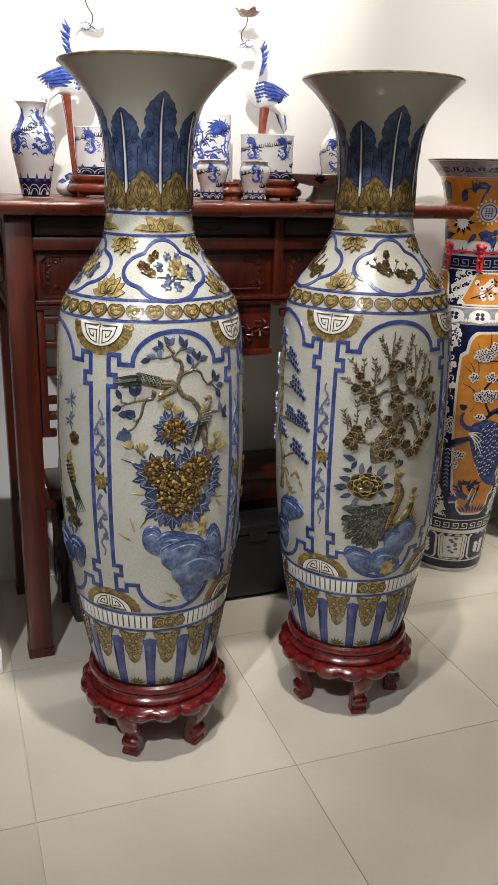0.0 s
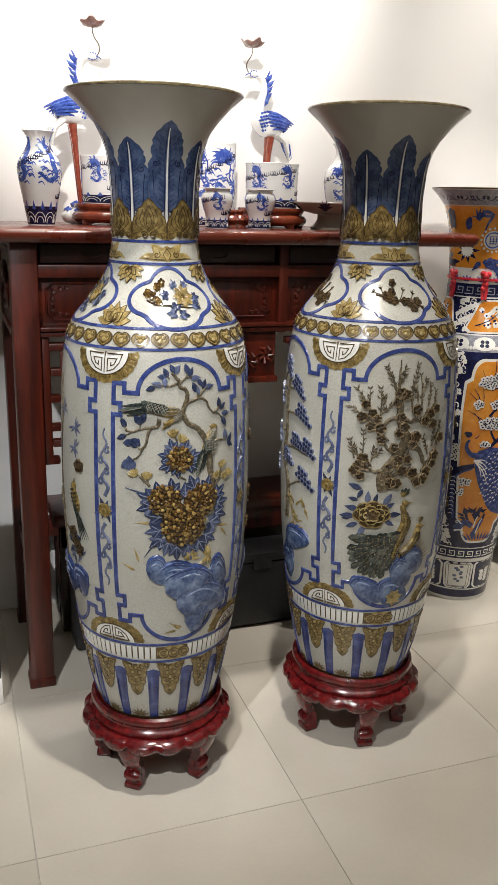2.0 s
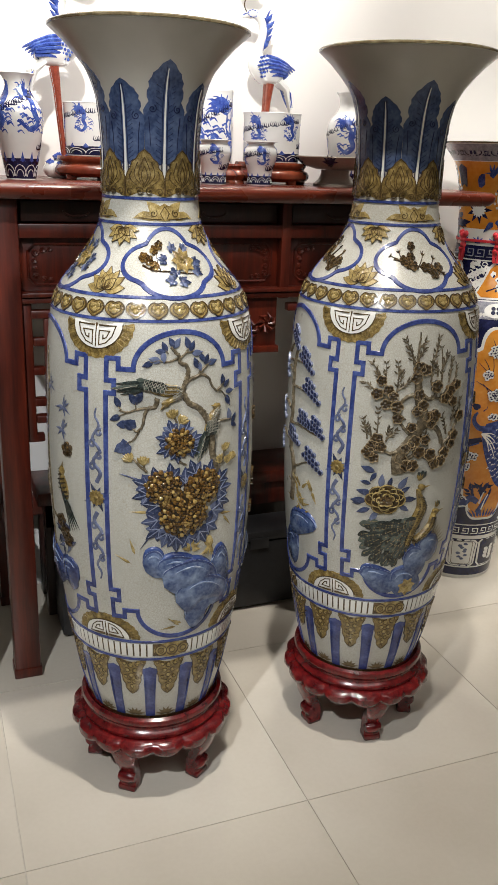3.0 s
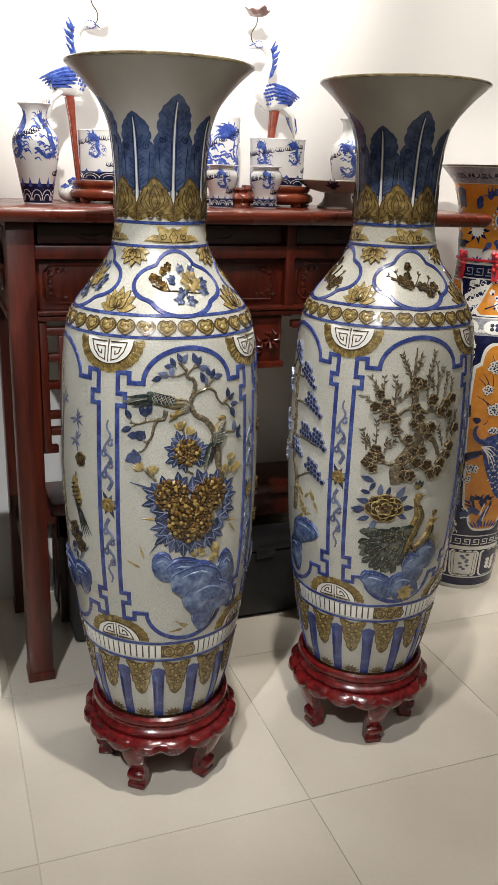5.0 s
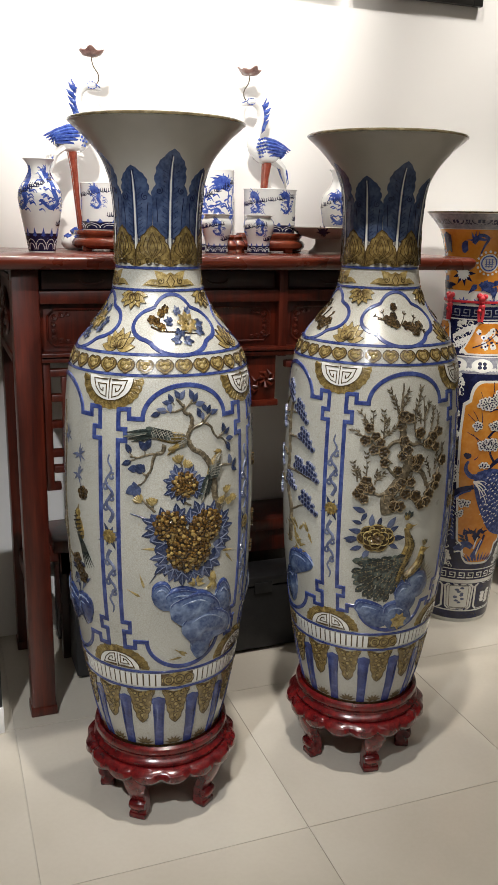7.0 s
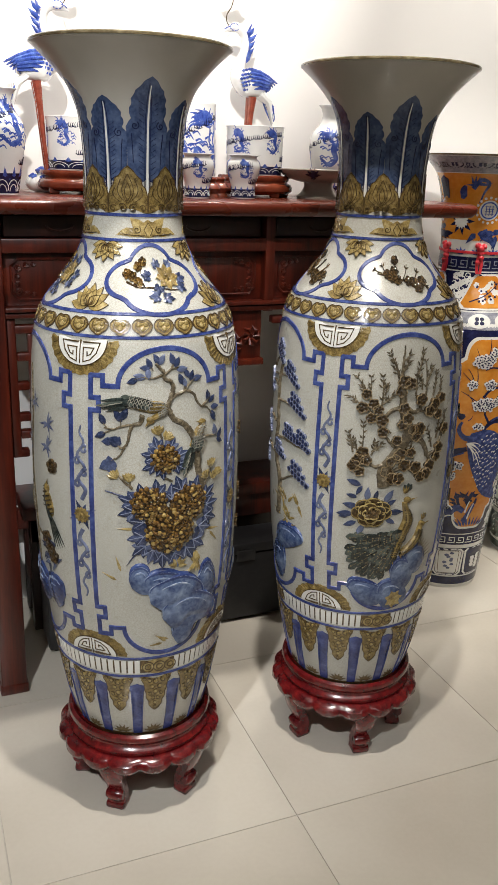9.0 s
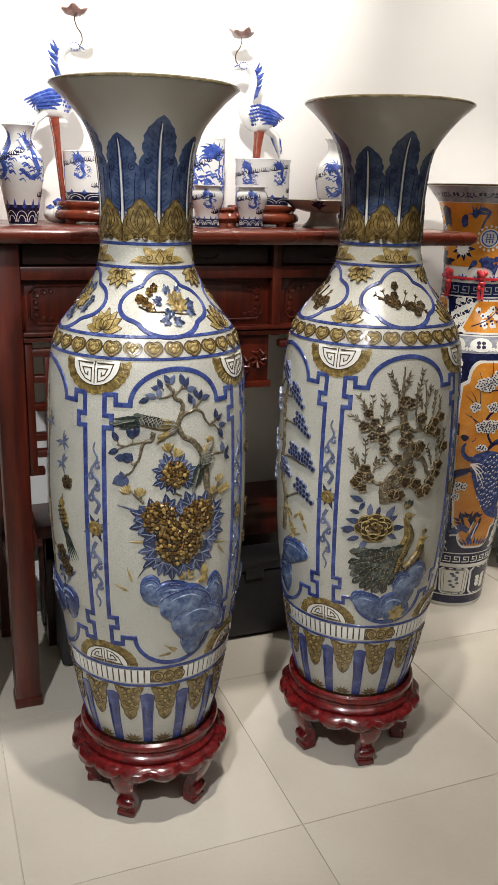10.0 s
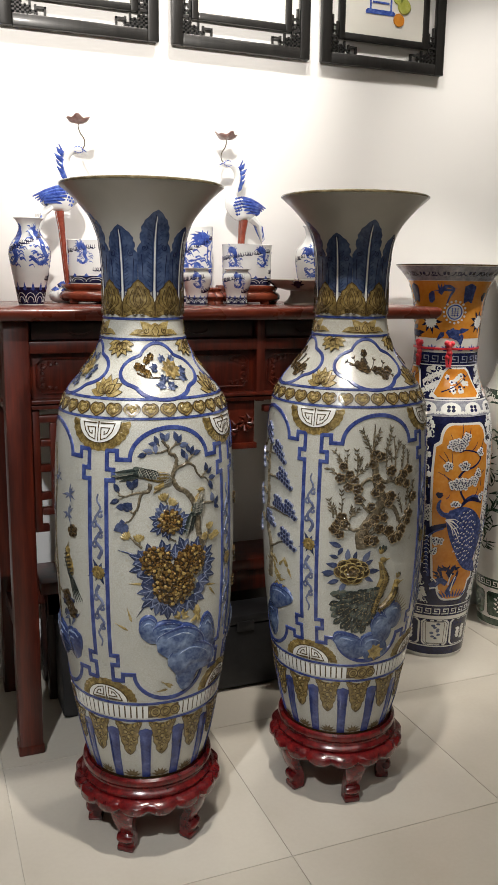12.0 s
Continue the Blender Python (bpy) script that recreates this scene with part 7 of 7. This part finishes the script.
def pot(name, rows, at, label, category, seed, az, foot, figures, clouds, lip=0.003, z1=None, group=""):
    t, s = vase_shell(name, rows, at, label, PORCELAIN, lip, 64, category, group)
    blue_white(t, s, rows[-1][1], clouds, seed, az, foot, figures, z1)
    return t, s


CY = 0.86
pot("vase", [(0.0335, 0), (0.0345, 0.008), (0.043, 0.055), (0.052, 0.105), (0.055, 0.135), (0.0515, 0.157), (0.039, 0.176), (0.029, 0.188), (0.0265, 0.2), (0.0285, 0.213), (0.034, 0.223), (0.04, 0.229)], (-0.4525, 0.80, TZ), "small blue and white baluster vase on the table", "vase", 1, -60, 0.26, 4, 50, z1=0.2)


def oval_stand(at, rx, ry, h, label):
    t = thing("pot_stand", pose(*at), label, "stand", "low wooden pot stands")
    bm = bmesh.new()
    rows = [(0.88, h), (0.93, h), (0.95, h * 0.93), (0.94, h * 0.8), (0.9, h * 0.72), (0.9, h * 0.66), (0.98, h * 0.6), (1.03, h * 0.45), (1.02, h * 0.28), (0.95, h * 0.18), (0.9, h * 0.12)]
    n = 48
    rings = [[bm.verts.new((rx * f * math.cos(6.2832 * k / n), ry * f * math.sin(6.2832 * k / n), z)) for k in range(n)] for f, z in rows]
    for a, b in zip(rings, rings[1:]):
        for k in range(n):
            bm.faces.new((a[k], a[(k + 1) % n], b[(k + 1) % n], b[k]))
    bm.faces.new(rings[0])
    bm.faces.new(rings[-1])
    part("moulding", bm, STANDWOOD, t)
    for k in range(5):
        a = radians(-90 + 72 * k + 18)
        bm = bmesh.new()
        c = (rx * 0.86 * math.cos(a), ry * 0.86 * math.sin(a))
        box(bm, c[0] - 0.013, c[1] - 0.009, 0.0, c[0] + 0.013, c[1] + 0.009, h * 0.3, 0.004)
        part("foot", bm, STANDWOOD, t)


BRUSH = [(0.074, 0), (0.0755, 0.003), (0.076, 0.02), (0.0765, 0.06), (0.077, 0.1), (0.0785, 0.121), (0.08, 0.124)]
PY = 0.93
for x, az, seed in ((-0.250, -125, 11), (0.231, -70, 12)):
    oval_stand((x, PY, TZ), 0.105, 0.1, 0.056, "glossy red-brown low wooden pot stand")
    pot("brush_pot", BRUSH, (x, PY, TZ + 0.056), "cylindrical blue and white porcelain pot on a stand", "pot", seed, az, 0.24, 5, 44, group="blue and white pots")
pot("tall_pot", [(0.055, 0), (0.056, 0.004), (0.057, 0.05), (0.0575, 0.13), (0.058, 0.226), (0.059, 0.23)], (0.073, 0.98, TZ), "tall blue and white porcelain pot", "pot", 13, -60, 0.12, 4, 40)
JAR = [(0.031, 0), (0.032, 0.004), (0.03, 0.016), (0.032, 0.034), (0.039, 0.058), (0.0425, 0.075), (0.041, 0.088), (0.035, 0.095), (0.033, 0.099), (0.036, 0.103), (0.043, 0.105)]
for x, jy, seed in ((0.139, 0.775, 21), (0.010, 0.76, 22)):
    pot("jar", JAR, (x, jy, TZ), "small squat blue and white porcelain jar", "jar", seed, -100, 0.28, 4, 26, 0.002, 0.09, "small porcelain jars")


def bead_stand(at):
    t = thing("bead_stand", pose(*at), "small dark red turned wooden stand", "stand")
    part("turning", lathe([(0.001, 0.05), (0.014, 0.05), (0.017, 0.045), (0.013, 0.04), (0.012, 0.037), (0.02, 0.032), (0.026, 0.022), (0.02, 0.013), (0.017, 0.01), (0.021, 0.006), (0.022, 0.0), (0.001, 0.0)], 32), STANDWOOD, t)


bead_stand((0.068, 0.82, TZ))
bead_stand((0.106, 0.86, TZ))


def dish():
    t = thing("footed_dish", pose(0.391, 0.85, TZ), "white footed porcelain dish with a flower", "dish")
    part("bowl", lathe([(0.001, 0.042), (0.05, 0.043), (0.085, 0.052), (0.106, 0.068), (0.114, 0.075), (0.113, 0.077), (0.104, 0.073), (0.08, 0.06), (0.04, 0.05), (0.001, 0.049)], 72), GREYGLAZE, t)
    part("foot", lathe([(0.001, 0.0), (0.058, 0.0), (0.059, 0.006), (0.047, 0.016), (0.04, 0.03), (0.04, 0.042), (0.001, 0.042)], 64), GREYGLAZE, t)
    s = Surf([(0.05, 0.043), (0.085, 0.052), (0.106, 0.068), (0.113, 0.075)])
    bm = bmesh.new()
    for az in (-125, -60, -190):
        for d in (-80, -45, -15, 15, 45, 80):
            blade(bm, Patch(s, az, 0.06), 0, 0, d, 0.022, 0.009, 0.0006, 0.0006, 0.0002, 4)
            blade(bm, Patch(s, az, 0.06), 0, 0, 180 - d, 0.012, 0.006, 0.0006, 0.0006, 0.0002, 4)
    part("painted_flower", bm, NAVY, t)


dish()
pot("vase", [(0.035, 0), (0.036, 0.01), (0.046, 0.06), (0.058, 0.12), (0.06, 0.15), (0.054, 0.175), (0.036, 0.198), (0.027, 0.22), (0.03, 0.24), (0.038, 0.25)], (0.497, 1.0, TZ), "blue and white baluster vase behind the dish", "vase", 5, -110, 0.16, 3, 24, z1=0.18)


def crane(at, flip, label):
    """A porcelain crane holding a lotus leaf on a stem, as one plain figure."""
    bm = bmesh.new()

    def paint_from(start, index):
        bm.faces.ensure_lookup_table()
        for f in bm.faces[start:]:
            f.material_index = index
        return len(bm.faces)
    P = lambda x, z, y=0.0: (x * flip, y, z)
    k = 0
    neck = spline([(-0.062, 0.283), (-0.036, 0.288), (-0.004, 0.296), (0.02, 0.312), (0.024, 0.335), (0.014, 0.362), (0.006, 0.39), (0.012, 0.418), (0.028, 0.434), (0.044, 0.434), (0.06, 0.428), (0.07, 0.424)], 5)
    tube(bm, [P(*q) for q in neck], list(np.interp(np.linspace(0, 11, len(neck)), range(12), [0.008, 0.026, 0.037, 0.029, 0.018, 0.0125, 0.0105, 0.0105, 0.012, 0.0125, 0.005, 0.0015])), 16)
    for q in range(5):
        o = 0.011 * (q - 2)
        tube(bm, [P(-0.04, 0.272, o), P(-0.062 - 0.003 * q, 0.25, o * 1.1), P(-0.074 - 0.004 * q, 0.205 - 0.004 * q, o * 0.8)], [0.009, 0.0075, 0.002], 6)
    k = paint_from(k, 0)
    for side in (-1, 1):
        for row in range(6):
            z0, z1 = 0.332 - 0.0098 * row, 0.305 - 0.005 * row
            y = side * (0.022 + 0.0135 * math.sin((row + 0.8) / 6.6 * math.pi))
            tip = -0.088 + 0.007 * row
            tube(bm, [P(-0.002, z0 - 0.001, y), P(-0.03, z0 * 0.65 + z1 * 0.35 + 0.003, y * 0.98), P(-0.06, z0 * 0.25 + z1 * 0.75 + 0.002, y * 0.75), P(tip, z1 - 0.004, y * 0.4)], [0.0044, 0.0046, 0.0043, 0.002], 6)
            for j in range(4):
                x, z = 0.028 - 0.0085 * j - 0.004 * (row % 2), z0 - 0.001 - 0.0022 * (3 - j)
                if x < 0.03 - 0.0035 * abs(row - 2.5):
                    tube(bm, [P(x + 0.0042, z, y * 0.9), P(x + 0.001, z, y * 1.02), P(x - 0.003, z, y)], [0.001, 0.0043, 0.003], 6)
    crest = spline([(0.013, 0.352), (0.004, 0.37), (-0.002, 0.392), (-0.003, 0.41), (-0.004, 0.43), (-0.012, 0.448)], 4)
    tube(bm, [P(*q) for q in crest], list(np.linspace(0.0115, 0.0015, len(crest))), 8)
    for x, z, l in ((0.004, 0.362, 0.016), (-0.001, 0.378, 0.019), (-0.004, 0.396, 0.018), (-0.006, 0.413, 0.02), (-0.006, 0.43, 0.013)):
        tube(bm, [P(x + 0.006, z - 0.009), P(x - l * 0.45, z - 0.001), P(x - l, z + 0.01)], [0.0085, 0.006, 0.0006], 8)
    for j in range(4):
        o = 0.012 * (j - 1.5)
        tube(bm, [P(-0.055, 0.262, o), P(-0.073, 0.24 - 0.004 * j, o * 1.2), P(-0.083 - 0.002 * j, 0.203 - 0.003 * j, o)], [0.002, 0.003, 0.0008], 6)
    for side in (-1, 1):
        for a in np.arange(0, 6.2, 0.62):
            tube(bm, [P(0.042 + 0.013 * math.cos(a), 0.4345 + 0.0088 * math.sin(a), side * 0.0105), P(0.042 + 0.0135 * math.cos(a + 0.4), 0.4345 + 0.009 * math.sin(a + 0.4), side * 0.0105)], 0.0015, 5)
        tube(bm, [P(0.052, 0.436, side * 0.009), P(0.06, 0.434, side * 0.006), P(0.066, 0.43, side * 0.003)], 0.0014, 5)
    k = paint_from(k, 1)
    for y in (-0.01, 0.011):
        tube(bm, [P(-0.016, 0.262, y), P(-0.011, 0.215, y), P(-0.004, 0.12, y * 1.2), P(0.003, 0.045, y * 1.4)], [0.012, 0.0085, 0.0055, 0.005], 8)
    k = paint_from(k, 2)
    stem = spline([(0.052, 0.433), (0.062, 0.449), (0.061, 0.466), (0.05, 0.482), (0.045, 0.498), (0.046, 0.508)], 5)
    tube(bm, [P(*q) for q in stem], 0.0016, 6)
    k = paint_from(k, 4)
    n = 36
    rings = []
    for r, z in ((0.002, 0.506), (0.014, 0.508), (0.026, 0.513), (0.033, 0.522), (0.032, 0.524), (0.024, 0.517), (0.002, 0.511)):
        rings.append([bm.verts.new(P(0.046 + r * (1 + 0.1 * math.sin(6 * w)) * math.cos(w), z + 0.12 * r * math.sin(3 * w + 1) + (0.003 * math.sin(6 * w) if r > 0.02 else 0), r * (1 + 0.1 * math.sin(6 * w)) * math.sin(w))) for w in [6.2832 * i / n for i in range(n)]])
    for a, b in zip(rings, rings[1:]):
        for i in range(n):
            bm.faces.new((a[i], a[(i + 1) % n], b[(i + 1) % n], b[i]))
    k = paint_from(k, 3)
    rng = random.Random(4)
    for i in range(7):
        a = i * 0.9
        r = 0.028 + 0.008 * rng.random()
        sph = bmesh.ops.create_uvsphere(bm, u_segments=10, v_segments=7, radius=r, matrix=Matrix.Translation((0.026 * math.cos(a), 0.02 * math.sin(a), r * 0.75)) @ Matrix.Diagonal((1, 0.9, 0.75, 1)))
    k = paint_from(k, 0)
    for i in range(26):
        a, e = i * 2.4, rng.uniform(0.2, 1.2)
        c = Vector((0.05 * math.cos(a) * math.cos(e), 0.044 * math.sin(a) * math.cos(e), 0.02 + 0.036 * math.sin(e)))
        tube(bm, [c, c + Vector((0.01, 0.002, 0.006)), c + Vector((0.018, -0.003, -0.002))], [0.005, 0.006, 0.002], 6)
    paint_from(k, 1)
    ob = part("crane_figurine", bm, PORCELAIN, None)
    for m in (COBALT, CRANELEG, PINK, LINEBROWN):
        ob.data.materials.append(m)
    ob.matrix_world = pose(*at)
    return tagged(ob, label, "figurine", "pair of crane figurines")


CRANELEG = glaze("crane_leg_glaze", (0.16, 0.03, 0.018), (0.24, 0.05, 0.03), (0.32, 0.08, 0.05), 60)
crane((-0.329, 0.955, TZ), 1, "blue and white crane figurine with a lotus leaf facing inward")
crane((0.243, 1.035, TZ), -1, "blue and white crane figurine behind a porcelain pot")


# ---- pictures on the wall ----
def picture(x0, x1, z0, z1, content):
    t = thing("framed_picture", pose((x0 + x1) / 2, WALL_Y, (z0 + z1) / 2), "black fretwork wooden frame with a cream picture", "picture", "framed pictures along the wall")
    w, h = (x1 - x0) / 2, (z1 - z0) / 2
    f, d0, d1 = 0.036, -0.026, -0.004
    for name, r in (("side_rail", (-w, -w + f, -h, h)), ("side_rail", (w - f, w, -h, h)), ("bottom_rail", (-w + f, w - f, -h, -h + f)), ("top_rail", (-w + f, w - f, h - f, h))):
        bm = boxes((r[0], d0, r[2], r[1], d1, r[3]), bevel=0.004)
        part(name, bm, BLACKWOOD, t)
    g, gb = 0.066, 0.082
    i = 0.022
    for r in ((-w + g, -w + g + i, -h + gb, h - gb), (w - g - i, w - g, -h + gb, h - gb), (-w + g + i, w - g - i, -h + gb, -h + gb + i), (-w + g + i, w - g - i, h - gb - i, h - gb)):
        part("inner_rail", boxes((r[0], d0 + 0.004, r[2], r[1], d1, r[3]), bevel=0.003), BLACKWOOD, t)
    bm = bmesh.new()
    for sx in (-1, 1):
        for sz in (-1, 1):
            cx, cz = sx * (w - f), sz * (h - f)
            for a, b, c, d in ((0.0, 0.008, 0.075, 0.014), (0.0, 0.02, 0.055, 0.026), (0.0, 0.032, 0.03, 0.038), (0.008, 0.0, 0.014, 0.045), (0.022, 0.0, 0.028, 0.1), (0.036, 0.0, 0.042, 0.03), (0.05, 0.0, 0.056, 0.04), (0.066, 0.0, 0.072, 0.03), (0.0, 0.05, 0.028, 0.056), (0.0, 0.066, 0.028, 0.072), (0.0, 0.084, 0.02, 0.09), (0.004, 0.06, 0.01, 0.12), (0.072, 0.02, 0.1, 0.026), (0.094, 0.0, 0.1, 0.026)):
                xs, zs = sorted((cx - sx * a, cx - sx * c)), sorted((cz - sz * b, cz - sz * d))
                box(bm, xs[0], d0 + 0.008, zs[0], xs[1], d1 - 0.004, zs[1])
    part("fretwork", bm, BLACKWOOD, t, "pierced black corner fretwork")
    p = part("paper", boxes((-w + g + i, d0 + 0.012, -h + gb + i, w - g - i, d1, h - gb - i), bevel=0), PAPER, t, "cream paper", False)
    if content:
        y = d0 + 0.010
        bx = [(-0.07, -h + 0.185, 0.035, -h + 0.19), (-0.075, -h + 0.175, 0.04, -h + 0.186), (-0.06, -h + 0.19, -0.054, -h + 0.26), (0.02, -h + 0.19, 0.026, -h + 0.26), (-0.06, -h + 0.255, 0.026, -h + 0.262), (-0.05, -h + 0.21, 0.015, -h + 0.216)]
        part("painted_stand", boxes(*[(a, y, b, c, y + 0.002, d) for a, b, c, d in bx], bevel=0.0), COBALT, p, "blue painted stand")
        for cx, cz, r, m in ((0.055, -h + 0.165, 0.022, ORANGE), (0.075, -h + 0.21, 0.026, PEAR), (0.05, -h + 0.235, 0.02, PEAR)):
            bm = bmesh.new()
            bmesh.ops.create_cone(bm, cap_ends=True, segments=28, radius1=r, radius2=r * 0.9, depth=0.003, matrix=Matrix.Translation((cx, y - 0.001, cz)) @ Matrix.Rotation(radians(90), 4, "X"))
            part("painted_fruit", bm, m, p)


PEAR = glaze("pear_paint", (0.3, 0.33, 0.05), (0.4, 0.42, 0.08), (0.5, 0.5, 0.14), 60)
for k, (a, b) in enumerate(((-0.955, -0.52), (-0.472, 0.008), (0.050, 0.528), (0.572, 1.056))):
    picture(a, b, 2.052, 2.78, k == 3)


# ---- under and beside the table ----
def bench():
    t = thing("low_bench", pose(0, 0, 0), "dark stained low wooden bench under the table", "bench")
    part("seat", boxes((-0.44, 0.93, 0.36, 0.47, 1.13, 0.4), bevel=0.006), TABLEWOOD, t)
    part("front_rail", boxes((-0.42, 0.945, 0.285, 0.45, 0.965, 0.36), bevel=0.003), TABLEWOOD, t)
    for x in (-0.42, 0.41):
        for y in (0.945, 1.08):
            part("leg", boxes((x, y, 0, x + 0.045, y + 0.04, 0.36), bevel=0.004), DARKSHADEWOOD, t)
    part("back_board", boxes((-0.4, 1.085, 0.05, 0.43, 1.1, 0.36), bevel=0.002), DARKSHADEWOOD, t)


bench()


def dark_case(x0, x1, y0, y1, h, label):
    t = thing("storage_case", pose((x0 + x1) / 2, (y0 + y1) / 2, 0), label, "case")
    w, d = (x1 - x0) / 2, (y1 - y0) / 2
    part("body", boxes((-w, -d, 0.012, w, d, h - 0.035), bevel=0.006), BLACKPLASTIC, t)
    part("lid", boxes((-w - 0.004, -d - 0.004, h - 0.033, w + 0.004, d + 0.004, h), bevel=0.008), BLACKPLASTIC, t)
    part("latch", boxes((-0.03, -d - 0.008, h - 0.055, 0.03, -d - 0.001, h - 0.02), bevel=0.002), BLACKPLASTIC, t)
    for x in (-w + 0.03, w - 0.03):
        for y in (-d + 0.03, d - 0.03):
            part("foot", boxes((x - 0.015, y - 0.015, 0, x + 0.015, y + 0.015, 0.014), bevel=0.002), BLACKPLASTIC, t)


dark_case(-0.05, 0.43, 0.80, 0.925, 0.262, "black plastic storage case under the altar table")
dark_case(-0.4, -0.12, 0.80, 0.925, 0.3, "black storage case beside a wooden bench")


def display_board():
    t = thing("display_board", pose(-0.64, 0.62, 0), "black display board with a white base beside the table", "board")
    bm = boxes((-0.3, -0.018, 0.05, 0.012, 0.012, 0.76), bevel=0.003)
    part("panel", bm, BLACKPLASTIC, t)
    part("base", boxes((-0.3, -0.025, 0.0, 0.014, 0.03, 0.075), bevel=0.002), WHITEBOARD, t, "white base block")


display_board()


# ---- floor tiles ----
def floor_tiles():
    size, gap = 0.6, 0.002
    bm = boxes((-size / 2 + gap / 2, -size / 2 + gap / 2, -0.012, size / 2 - gap / 2, size / 2 - gap / 2, 0.0), bevel=0.0006)
    first = part("tile", bm, TILE, floor, "", False)
    me = first.data
    k = 0
    for i in range(-5, 6):
        for j in range(-7, 2):
            x, y = i * size + 0.3, j * size + 0.3
            if x + 0.3 > ROOM_R or x - 0.3 < ROOM_L:
                continue
            ob = first if k == 0 else new("tile", me)
            ob.parent = floor
            ob.location = (x, y, 0)
            k += 1


floor_tiles()
